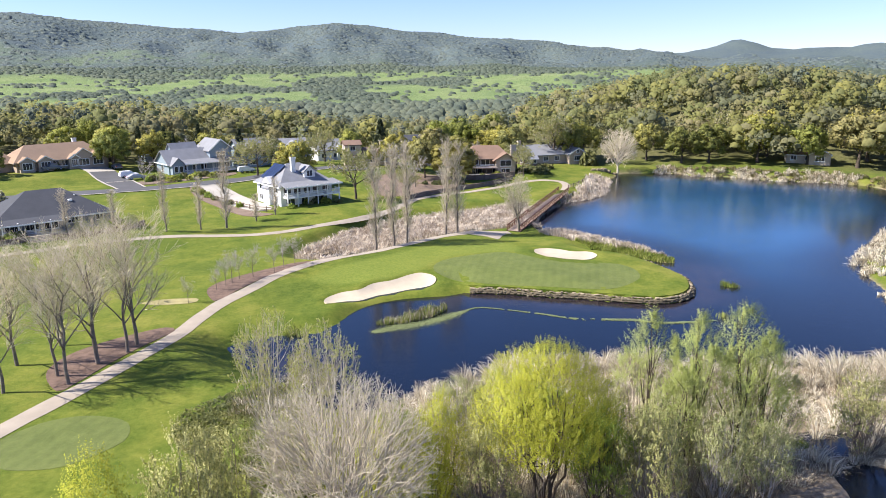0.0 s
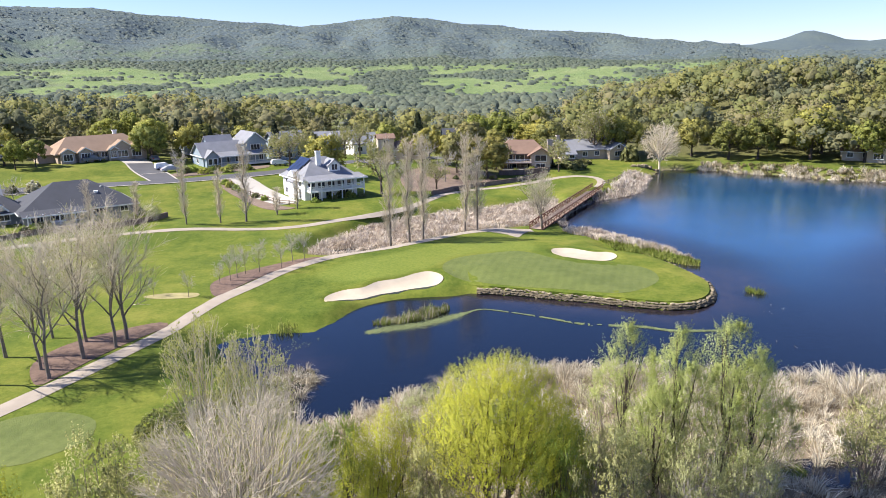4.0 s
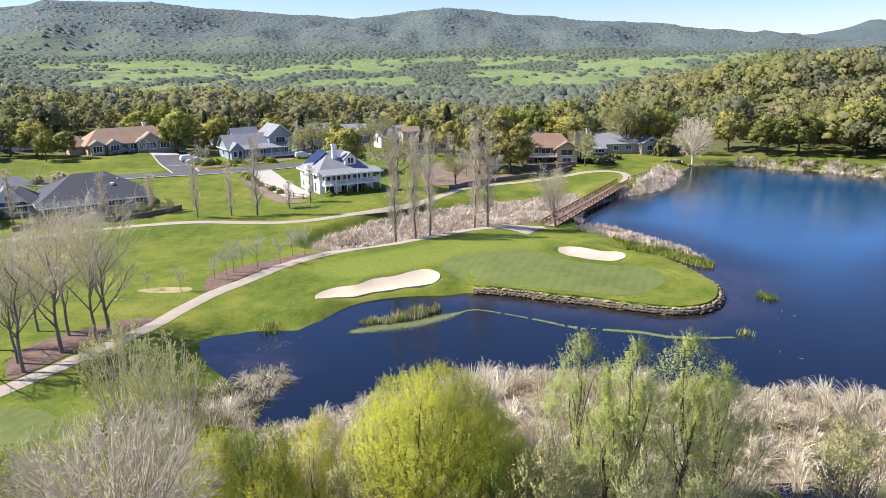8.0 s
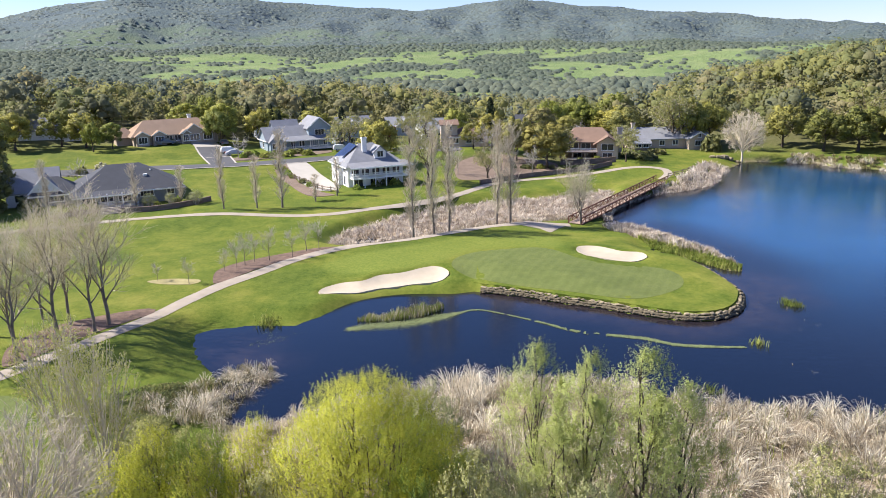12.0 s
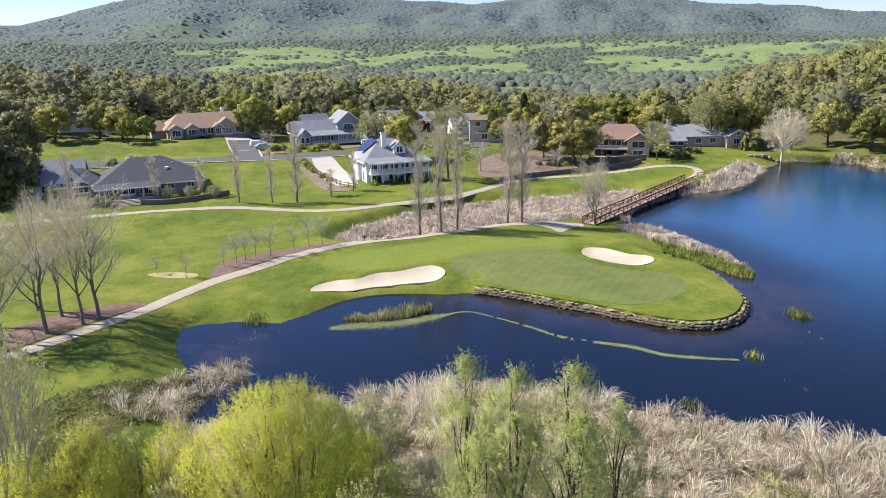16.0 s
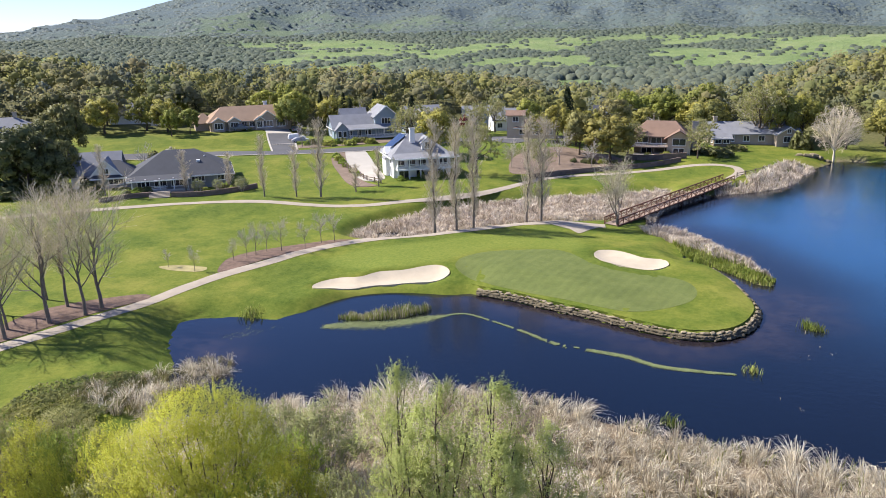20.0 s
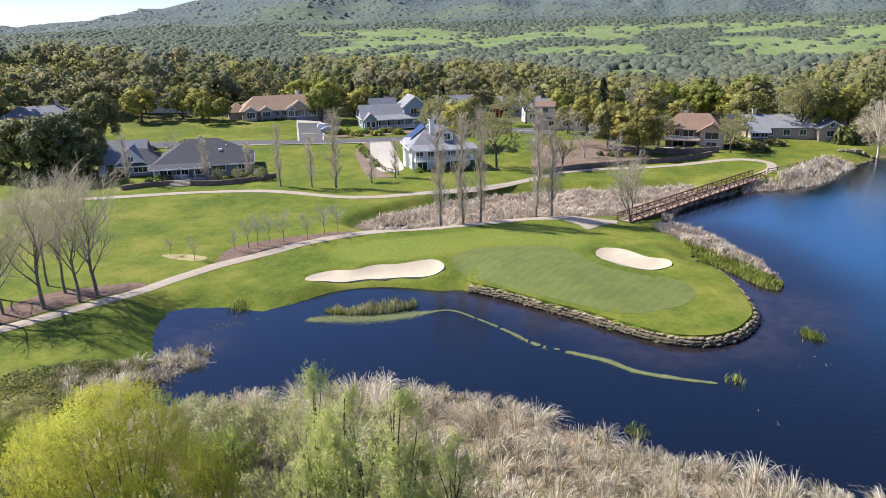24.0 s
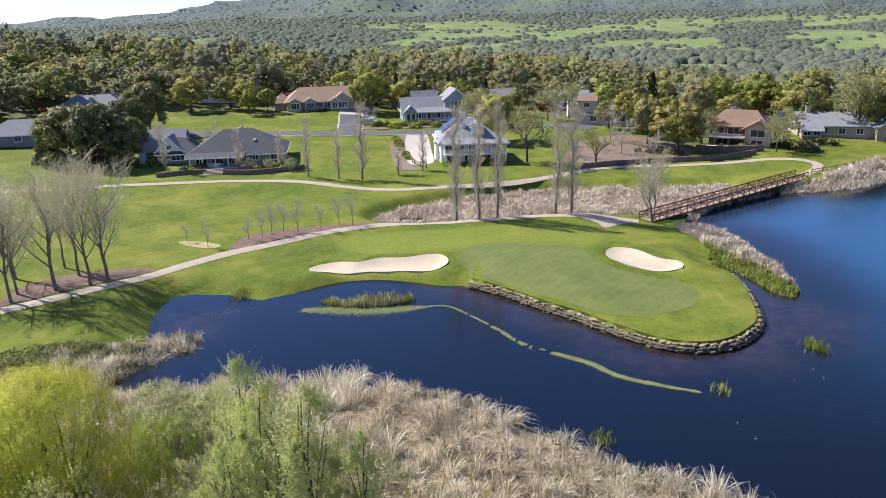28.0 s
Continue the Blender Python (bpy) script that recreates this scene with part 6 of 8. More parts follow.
def reed_beds():
    g = np.random.default_rng(99)

    def fill(x0, x1, y0, y1, dens, test):
        n = int((x1 - x0) * (y1 - y0) * dens)
        X, Y = x0 + (x1 - x0) * g.random(n), y0 + (y1 - y0) * g.random(n)
        k = test(X, Y)
        return X[k], Y[k]
    lake = lambda X, Y: signed(LAKE, X, Y)
    # the near bank
    bank = lambda X, Y: (lake(X, Y) > -0.4) & (Y > 38 + 0.22 * np.maximum(X - 10, 0)) & ((X > -12) | (Y < 58)) & (X - 62 < (Y - 60) * 0.7 + 4) & (terrain(X, Y) > -0.12)
    X, Y = fill(-15, 62, 37, 69, 0.62, bank)
    tussocks("reed_bed", "matted dry tan cattails along the near bank", X, Y, 1.6, 80, 0.036, M["reed"], g, 0.95)
    X, Y = fill(-15, 62, 37, 69, 24, bank)
    k = g.random(len(X)) < 0.7 + 0.6 * vnoise(X, Y, 3.5, 56)
    reeds("reed_bed", "fallen dry cattail litter between the clumps", X[k], Y[k], 0.8, 1.1, 0.035, M["reed"], g)
    X, Y = fill(2, 62, 44, 67, 3.0, lambda X, Y: (lake(X, Y) > -0.5) & (vnoise(X, Y, 7, 57) > 0.15))
    reeds("reed_bed", "fresh green shoots in the dry reed bed", X, Y, 1.3, 0.35, 0.07, M["reed_green"], g)
    # left bed, marsh strip, spit, lake shores
    bed = spline([(-23, 58.5), (-20.5, 64), (-17.5, 69.4), (-14.8, 70), (-13.6, 67.4), (-14.8, 63), (-15.2, 58.4), (-19, 56)], True, 1.0)
    X, Y = fill(-24, -12, 54, 71, 38, lambda X, Y: inside(bed, X, Y))
    k = g.random(len(X)) < 0.03
    tussocks("reed_bed", "brown dry reed clump at the pond edge", X[k], Y[k], 1.2, 60, 0.035, M["reed"], g, 0.9)
    k = g.random(len(X)) < 0.6
    reeds("reed_bed", "olive green sedge at the pond edge", X[k], Y[k], 1.1, 0.7, 0.06, M["sedge"], g)
    X, Y = fill(-20, 34, 112, 162, 26, lambda X, Y: (signed(marsh_line, X, Y) < 0.3) & (np.hypot((X + 13.2) / 1.6, Y - 118.6) > 2.0))
    reeds("reed_bed", "pale dry reeds filling the marsh strip", X, Y, 1.25, 0.95, 0.1, M["reed_pale"], g)
    sp = np.array(spit_shore)
    X, Y = fill(26, 43, 102, 133, 40, lambda X, Y: (lake(X, Y) > -0.6) & inside(np.concatenate([sp, [(29, 117), (26, 128)]]), X, Y) & (Y > 114 - 6 * (X - 36) / 5))
    reeds("reed_bed", "tall dry reeds on the spit", X, Y, 1.15, 0.8, 0.09, M["reed_pale"], g)
    X, Y = fill(30, 44, 102, 121, 30, lambda X, Y: (lake(X, Y) > -0.3) & inside(sp, X, Y))
    reeds("spit_grass", "fresh green grass on the spit", X, Y, 0.75, 0.5, 0.12, M["reed_green"], g)
    X, Y = fill(27, 66, 134, 192, 22, lambda X, Y: (lake(X, Y) > -1.2) & (lake(X, Y) < 5.0) & (X > 27) & (line_dist(path_b, X, Y, False) > 2.2) & ((Y < 157) | (X > 41)) & ((Y < 152) | (lake(X, Y) < 3) | (X > 48)))
    reeds("reed_bed", "pale dry reeds beside the footbridge", X, Y, 1.35, 0.8, 0.11, M["reed_pale"], g)
    X, Y = fill(60, 134, 78, 206, 0.75, lambda X, Y: (lake(X, Y) > -1.2) & (lake(X, Y) < 4.0) & ((Y > 172) | (Y < 122)) & ((X > 84) | (Y < 122)) & (vnoise(X, Y, 11, 66) > -0.25))
    tussocks("reed_bed", "dry reeds along the far lake shore", X, Y, 1.3, 34, 0.12, M["reed"], g, 0.8)
    X, Y = fill(60, 134, 150, 206, 0.6, lambda X, Y: (lake(X, Y) > 0.5) & (lake(X, Y) < 6.0) & (X > 84))
    tussocks("reed_bed", "olive sedge along the far lake shore", X, Y, 0.9, 30, 0.14, M["sedge"], g, 0.8)
    # the reed islet and tufts in open water
    isle = spline([(-8, 82.4), (-4.6, 82.6), (-1.1, 84.2), (1.4, 87), (1.0, 87.9), (-2.9, 85.9), (-7.6, 83.6)], True, 0.6)
    X, Y = fill(-9, 3, 81, 89, 70, lambda X, Y: inside(isle, X, Y))
    reeds("reed_islet", "green and tan reeds on a low islet", X, Y, 0.95, 0.3, 0.05, M["reed_green"], g, -0.05)
    X, Y = fill(-9, 3, 81, 89, 34, lambda X, Y: inside(isle, X, Y))
    reeds("reed_islet", "dry cattail stalks on a low islet", X, Y, 1.1, 0.3, 0.045, M["reed"], g, -0.05)
    for cx, cy, rr, cnt in [(43.2, 90.2, 0.8, 170), (43.9, 89.4, 0.7, 60), (35.4, 77.6, 0.9, 60), (-18.5, 81.2, 1.6, 140), (27.5, 66.2, 1.0, 80), (33.5, 109.5, 1.0, 150), (24.2, 46.2, 1.0, 200)]:
        q = g.normal(0, rr * 0.5, (cnt, 2))
        reeds("grass_tuft", "green water grass tuft in the pond", cx + q[:, 0], cy + q[:, 1], 1.0, 0.5, 0.07, M["reed_green"], g, -0.05)
    # stray straws floating off the banks
    X, Y = fill(-16, 45, 64, 108, 0.25, lambda X, Y: (lake(X, Y) < -0.3) & (vnoise(X, Y, 6, 60) > 0.35) & ((X > 27) | (X < -10)))
    reeds("floating_straw", "thin straws and dead stalks on the water", X, Y, 0.5, 1.3, 0.05, M["reed"], g, 0.02, 1.0)


reed_beds()


def algae_mat():
    """Ragged mats of pond weed lying on the water."""
    g = np.random.default_rng(5)
    band = spline([(-8.6, 80.2), (-5.1, 81.5), (-0.9, 82.9), (2.6, 85.2), (5.6, 87), (9.1, 85.5), (13.2, 83), (17, 80.4), (20.5, 79.5), (23.9, 78.7), (27, 77.1), (30.7, 76.7), (33.8, 76.7)], False, 0.15)
    s = np.linspace(0, 1, len(band))
    wid = np.interp(s, [0, 0.1, 0.24, 0.3, 0.45, 0.5, 0.75, 0.9, 1], [0.6, 1.5, 0.9, 0.16, 0.14, 0.2, 0.38, 0.34, 0.16])
    n = 26000
    i = g.integers(0, len(band), n)
    c = band[i] + g.normal(0, 1, (n, 2)) * (wid[i] * 0.45)[:, None]
    keep = (s[i] < 0.24) | (vnoise(c[:, 0], c[:, 1], 0.8, 62) + 0.5 * vnoise(c[:, 0], c[:, 1], 6, 63) > -0.62)
    c = c[keep]
    m = 1600
    extra = np.stack([-26 + 13 * g.random(m), 66 + 13 * g.random(m)], 1)
    e = signed(LAKE, extra[:, 0], extra[:, 1])
    extra = extra[(e < -0.2) & (vnoise(extra[:, 0], extra[:, 1], 3, 61) > 0.2)]
    c = np.concatenate([c, extra])
    C = np.column_stack([c, 0.012 + 0.02 * g.random(len(c))])
    V, F = quads(g, C, 0.12, np.tile([0, 0, 1.0], (len(C), 1)), 0.8, 0.05)
    V[:, 2] = np.maximum(V[:, 2], 0.006)
    tagged(new("pond_weed", mesh_np("pond_weed", V, F, M["algae"])), "thin green mat of floating pond weed", "pond weed", kind="stuff")


algae_mat()


def bramble():
    g = np.random.default_rng(15)
    area = spline([(-27.5, 56), (-24.2, 61), (-20.8, 63.4), (-18.6, 60), (-18.2, 54), (-19.6, 48.6), (-24, 49.6)], True, 1.0)
    n = 26000
    X, Y = -36 + 20 * g.random(n), 44 + 22 * g.random(n)
    k = inside(area, X, Y)
    X, Y = X[k], Y[k]
    top = 0.9 * np.clip(0.55 + 0.6 * vnoise(X, Y, 2.4, 71), 0.1, 1.2)
    Z = terrain(X, Y) + top * (0.55 + 0.45 * g.random(len(X)))
    V, F = quads(g, np.stack([X, Y, Z], 1), 0.3, np.tile([0, 0, 0.8], (len(X), 1)), 0.7, 1.0)
    t = np.clip(0.25 + 0.3 * vnoise(X, Y, 4, 72) + 0.2 * g.random(len(X)), 0, 1)
    tagged(new("bramble_patch", mesh_np("bramble_patch", V, F, M["wood_near"], False, {"tone": np.repeat(t, 4)})), "low dark green bramble on the pond bank", "bramble", kind="stuff")


bramble()

# ---- houses, bridge, walls, cars ----
M["white_wall"] = plain("white_siding", (0.78, 0.77, 0.74), 0.6, 0.05, 0.8, 20, coord="obj")
M["blue_wall"] = plain("blue_grey_siding", (0.27, 0.33, 0.38), 0.6, 0.08, 0.8, 20, coord="obj")
M["tan_wall"] = plain("tan_stucco", (0.42, 0.34, 0.27), 0.8, 0.1, 0.8, 20, coord="obj")
M["grey_wall"] = plain("grey_siding", (0.22, 0.23, 0.24), 0.7, 0.1, 0.8, 20, coord="obj")
M["brown_wall"] = plain("brown_cladding", (0.20, 0.145, 0.11), 0.8, 0.15, 0.8, 14, coord="obj")
M["beige_wall"] = plain("beige_stucco", (0.52, 0.43, 0.33), 0.8, 0.08, 0.8, 20, coord="obj")
M["trim"] = plain("white_trim", (0.8, 0.8, 0.78), 0.5, 0.04, 1.0, 20, coord="obj")
M["roof_grey"] = plain("grey_shingles", (0.23, 0.235, 0.25), 0.9, 0.16, 0.5, 5, bumpy=0.5)
M["roof_dark"] = plain("dark_slate_shingles", (0.068, 0.072, 0.083), 0.9, 0.16, 0.5, 5, bumpy=0.5)
M["roof_brown"] = plain("brown_shingles", (0.22, 0.145, 0.105), 0.9, 0.16, 0.5, 5, bumpy=0.5)
M["roof_tan"] = plain("tan_tiles", (0.30, 0.21, 0.145), 0.9, 0.14, 0.5, 5, bumpy=0.5)
M["glass"] = plain("window_glass", (0.03, 0.035, 0.045), 0.08, 0.2, 0.5, 3, bumpy=0, spec=0.6)
M["solar"] = plain("solar_panel", (0.025, 0.035, 0.07), 0.15, 0.2, 0.5, 3, bumpy=0, spec=0.6)
M["rust"] = plain("rusted_steel", (0.15, 0.075, 0.05), 0.8, 0.3, 1.5, 14, metal=0.2, bumpy=0.3)
M["deck"] = plain("weathered_boards", (0.36, 0.27, 0.21), 0.85, 0.2, 1.0, 14, rnd=0.3)
M["timber"] = plain("weathered_timber", (0.27, 0.21, 0.16), 0.9, 0.25, 1.0, 14, rnd=0.25)
M["stone"] = plain("wall_stone", (0.32, 0.265, 0.17), 0.9, 0.4, 1.2, 9, bumpy=0.8, rnd=0.6)
M["block"] = plain("retaining_block", (0.22, 0.16, 0.13), 0.9, 0.25, 0.8, 8, bumpy=0.5, rnd=0.3)
M["rubber"] = plain("tyre_rubber", (0.02, 0.02, 0.02), 0.8, 0.2, 2, 10)
M["chrome"] = plain("wheel_alloy", (0.5, 0.5, 0.52), 0.3, 0.1, 2, 10, metal=0.8)
M["lamp_red"] = plain("red_lamp", (0.35, 0.02, 0.02), 0.3, 0.1, 2, 10)
M["lamp_clear"] = plain("clear_lamp", (0.7, 0.7, 0.68), 0.2, 0.1, 2, 10)
for k, c in (("white", (0.75, 0.75, 0.75)), ("silver", (0.42, 0.43, 0.45)), ("grey", (0.14, 0.15, 0.16)), ("red", (0.35, 0.03, 0.025))):
    M["paint_" + k] = plain(k + "_car_paint", c, 0.3, 0.04, 1, 8, bumpy=0, spec=0.6)

CACHE = {}


def box_np(x0, x1, y0, y1, z0, z1):
    V = np.array([(x, y, z) for z in (z0, z1) for y in (y0, y1) for x in (x0, x1)], float)
    F = np.array([(0, 2, 3, 1), (4, 5, 7, 6), (0, 1, 5, 4), (2, 6, 7, 3), (0, 4, 6, 2), (1, 3, 7, 5)])
    return V, F


def boxes_me(name, mat, boxes):
    key = (name, mat, tuple(boxes))
    if key not in CACHE:
        CACHE[key] = mesh_np(name, *join_np([box_np(*b) for b in boxes]), M[mat])
    return CACHE[key]


def poly_me(name, mat, V, F):
    bm = bmesh.new()
    vs = [bm.verts.new(v) for v in V]
    for f in F:
        bm.faces.new([vs[i] for i in f])
    bmesh.ops.recalc_face_normals(bm, faces=bm.faces)
    return bm_mesh(name, bm, M[mat])


def hip_roof(L, W, rise, over, mat, z, ridge=None, thick=0.22):
    """A hipped or gabled roof with eaves that stand out and a thick edge. ridge: its length."""
    a, b = L / 2 + over, W / 2 + over
    r = (L - W if ridge is None else ridge) / 2
    drop = rise * over / (W / 2)
    V, F = [], []
    for dz in (0, -thick):
        V += [(-a, -b, z - drop + dz), (a, -b, z - drop + dz), (a, b, z - drop + dz), (-a, b, z - drop + dz), (-r, 0, z + rise + dz), (r, 0, z + rise + dz)]
    F = [(0, 1, 5, 4), (1, 2, 5), (2, 3, 4, 5), (3, 0, 4)]
    F += [tuple(i + 6 for i in reversed(f)) for f in F]
    F += [(i, (i + 1) % 4, (i + 1) % 4 + 6, i + 6) for i in range(4)]
    return poly_me("roof", mat, V, F)


def gable_roof(L, W, rise, over, mat, z, thick=0.22):
    """Ridge along x."""
    a, b = L / 2 + over, W / 2 + over
    drop = rise * over / (W / 2)
    V = []
    for dz in (0, -thick):
        for x in (-a, a):
            V += [(x, -b, z - drop + dz), (x, 0, z + rise + dz), (x, b, z - drop + dz)]
    F = [(0, 3, 4, 1), (1, 4, 5, 2), (6, 7, 10, 9), (7, 8, 11, 10), (0, 1, 7, 6), (1, 2, 8, 7), (3, 9, 10, 4), (4, 10, 11, 5), (0, 6, 9, 3), (2, 5, 11, 8)]
    return poly_me("roof", mat, V, F)


def wall_me(L, W, H, mat, rise=0.0, skirt=0.8):
    """Walls of a block with gable ends; the foot goes down into the ground."""
    a, b = L / 2, W / 2
    V, F = box_np(-a, a, -b, b, -skirt, H)
    V, F = [tuple(v) for v in V], [tuple(f) for f in F]
    if rise:
        V += [(-a, 0, H + rise - 0.1), (a, 0, H + rise - 0.1)]
        F = [f for f in F if f != (4, 5, 7, 6)] + [(4, 6, 8), (5, 9, 7), (4, 8, 9, 5), (6, 7, 9, 8)]
    return poly_me("wall", mat, V, F)


def frame_me(name, mat, ux, uz, y0=-0.08, y1=0.02):
    """One joined frame: uprights between each pair of ux, rails below and above."""
    nx, nz = len(ux) - 1, len(uz) - 1
    solid = lambda i, k: 0 <= i < nx and 0 <= k < nz and (i % 2 == 0 or k in (0, nz - 1))
    V = [(x, y, z) for y in (y0, y1) for z in uz for x in ux]
    o = len(ux) * len(uz)
    at = lambda i, k, b: b * o + k * len(ux) + i
    F = []
    for i in range(nx):
        for k in range(nz):
            if not solid(i, k):
                continue
            F += [(at(i, k, 0), at(i + 1, k, 0), at(i + 1, k + 1, 0), at(i, k + 1, 0)), (at(i, k, 1), at(i, k + 1, 1), at(i + 1, k + 1, 1), at(i + 1, k, 1))]
            for di, dk, (a, b), (c, d) in ((-1, 0, (i, k + 1), (i, k)), (1, 0, (i + 1, k), (i + 1, k + 1)), (0, -1, (i, k), (i + 1, k)), (0, 1, (i + 1, k + 1), (i, k + 1))):
                if not solid(i + di, k + dk):
                    F.append((at(c, d, 0), at(a, b, 0), at(a, b, 1), at(c, d, 1)))
    return poly_me(name, mat, V, F)


def window(parent, m, w, h, bars=1, trim="trim"):
    """A framed window with its panes, facing -y."""
    t, s = 0.11, 0.035
    ux = [-w / 2 - t, -w / 2]
    for i in range(bars):
        x = -w / 2 + w * (i + 1) / (bars + 1)
        ux += [x - s, x + s]
    ux += [w / 2, w / 2 + t]
    f = part("window", frame_me("window_frame", trim, ux, [-t, 0, h, h + t]), parent, m=m)
    xs = [-w / 2 + w * i / (bars + 1) for i in range(bars + 2)]
    for x0, x1 in zip(xs[:-1], xs[1:]):
        part("pane", boxes_me("pane", "glass", [(x0 + 0.03, x1 - 0.03, -0.045, -0.03, 0, h)]), f)
    part("sill", boxes_me("sill", trim, [(-w / 2 - 0.18, w / 2 + 0.18, -0.16, 0.0, -t - 0.07, -t)]), f)
    return f


def railing(parent, m, L, h=1.0, mat="trim", gap=0.16):
    r = part("railing", boxes_me("rail", mat, [(0, L, -0.04, 0.04, h - 0.08, h), (0, L, -0.03, 0.03, 0.1, 0.17)]), parent, m=m)
    n = max(1, int(L / gap))
    part("baluster_row", boxes_me("balusters", mat, [(L * (i + 0.5) / n - 0.025, L * (i + 0.5) / n + 0.025, -0.02, 0.02, 0.1, h) for i in range(n)]), r)
    return r


def block(root, cx, cy, L, W, H, wall, roof, kind="gable", rise=2.5, over=0.5, turn=0, z=0.0, ridge=None):
    m = pose(cx, cy, z, 0, 0, turn)
    w = part("wall", wall_me(L, W, H, wall, rise if kind == "gable" else 0), root, m=m)
    rm = gable_roof(L, W, rise, over, roof, H) if kind == "gable" else hip_roof(L, W, rise, over, roof, H, ridge)
    r = part("roof", rm, root, m=m)
    return w, r


def face(L, W, side, u, z):
    """A place on one wall of a block: side f, b, l or r; u along it."""
    return {"f": pose(u, -W / 2, z), "b": pose(u, W / 2, z, 0, 0, 180), "l": pose(-L / 2, -u, z, 0, 0, -90), "r": pose(L / 2, u, z, 0, 0, 90)}[side]


def windows(wall, L, W, spec, trim="trim"):
    for side, u, z, w, h, bars in spec:
        window(wall, face(L, W, side, u, z), w, h, bars, trim)


def fascia(parent, L, W, over, rise, H, mat="trim"):
    a, b = L / 2 + over, W / 2 + over
    z = H - rise * over / (W / 2)
    part("fascia", boxes_me("fascia", mat, [(-a, a, -b - 0.05, -b + 0.02, z - 0.28, z - 0.02), (-a, a, b - 0.02, b + 0.05, z - 0.28, z - 0.02), (-a - 0.05, -a + 0.02, -b, b, z - 0.28, z - 0.02), (a - 0.02, a + 0.05, -b, b, z - 0.28, z - 0.02)]), parent)


def chimney(root, x, y, z0, z1, mat="white_wall", s=0.5):
    part("chimney", boxes_me("chimney", mat, [(x - s, x + s, y - s * 0.7, y + s * 0.7, z0, z1), (x - s - 0.1, x + s + 0.1, y - s * 0.7 - 0.1, y + s * 0.7 + 0.1, z1 - 0.3, z1)]), root)


def house_root(name, label, x, y, yaw, dz=0.0):
    return thing(name, label, "house", "village houses", pose(x, y, gz(x, y) + dz, 0, 0, yaw))


def white_house():
    L, W, H = 12.4, 11.4, 5.0
    yaw = 30
    c = Vector((-23.4, 152.7, 0)) + Matrix.Rotation(radians(yaw), 3, "Z") @ Vector((L / 2, W / 2, 0))
    root = thing("house", "white two-storey house with a grey hip roof and balcony", "house", "village houses", pose(c.x, c.y, 2.45, 0, 0, yaw))
    w, r = block(root, 0, 0, L, W, H, "white_wall", "roof_grey", "hip", 3.7, 0.6, ridge=3.2)
    fascia(r, L, W, 0.6, 3.7, H)
    windows(w, L, W, [("l", -3.4, 3.2, 1.5, 1.3, 1), ("l", 0.2, 3.1, 1.1, 1.5, 1), ("l", 3.6, 3.2, 1.5, 1.3, 1), ("l", -3.6, 0.9, 1.4, 1.1, 1), ("l", 3.4, 0.6, 0.9, 1.9, 0),
                      ("f", -4.6, 2.7, 1.6, 1.9, 1), ("f", -2.3, 2.7, 1.6, 1.9, 1), ("f", 0, 2.7, 1.6, 1.9, 1), ("f", 2.3, 2.7, 1.6, 1.9, 1), ("f", 4.6, 2.7, 1.6, 1.9, 1),
                      ("f", -4, 0.3, 2.0, 1.7, 1), ("f", -0.6, 0.3, 1.4, 1.7, 1), ("f", 3.0, 0.3, 2.2, 1.7, 2), ("r", -2.5, 2.9, 1.4, 1.4, 1), ("r", 2.5, 2.9, 1.4, 1.4, 1), ("r", 0, 0.4, 1.4, 1.7, 1)])
    # gabled bay on the sunny side
    b, br = block(root, -L / 2 - 0.25, -0.2, 3.0, 1.0, 4.1, "white_wall", "roof_grey", "gable", 0.5, 0.2, -90)
    part("gable", poly_me("gable", "white_wall", [(-L / 2 - 0.7, -1.9, 4.9), (-L / 2 - 0.7, 1.5, 4.9), (-L / 2 - 0.7, -0.2, 6.3), (-L / 2 + 1.6, -1.9, 4.9), (-L / 2 + 1.6, 1.5, 4.9), (-L / 2 + 1.6, -0.2, 6.3)], [(0, 1, 2), (3, 5, 4), (0, 2, 5, 3), (1, 4, 5, 2), (0, 3, 4, 1)]), root)
    # balcony on posts along the front, under its own roof
    d = 2.3
    bal = part("balcony", boxes_me("balcony_floor", "trim", [(-L / 2 + 0.4, L / 2 + 0.8, -W / 2 - d, -W / 2, 2.15, 2.4)]), root)
    for x in (-5.7, -3.3, -0.9, 1.5, 3.9, 6.8):
        part("post", boxes_me("post", "trim", [(-0.09, 0.09, -0.09, 0.09, -0.6, 4.75)]), bal, m=pose(x, -W / 2 - d + 0.12, 0))
    railing(bal, pose(-L / 2 + 0.4, -W / 2 - d + 0.1, 2.4), L + 0.4)
    railing(bal, pose(L / 2 + 0.75, -W / 2 - d, 2.4, 0, 0, 90), d)
    railing(bal, pose(-L / 2 + 0.45, -W / 2 - d, 2.4, 0, 0, 90), d)
    b2 = W / 2 + d + 0.35
    part("porch_roof", poly_me("porch_roof", "roof_grey", [(-L / 2 - 0.1, -b2, 4.62), (L / 2 + 1.3, -b2, 4.62), (L / 2 + 0.7, -W / 2 + 0.4, 5.35), (-L / 2 - 0.1, -W / 2 + 0.4, 5.35), (-L / 2 - 0.1, -b2, 4.45), (L / 2 + 1.3, -b2, 4.45), (L / 2 + 0.7, -W / 2 + 0.4, 5.18), (-L / 2 - 0.1, -W / 2 + 0.4, 5.18)],
         [(0, 1, 2, 3), (7, 6, 5, 4), (0, 4, 5, 1), (1, 5, 6, 2), (2, 6, 7, 3), (3, 7, 4, 0)]), root)
    part("fascia", boxes_me("porch_fascia", "trim", [(-L / 2 - 0.15, L / 2 + 1.35, -b2 - 0.06, -b2, 4.35, 4.64)]), root)
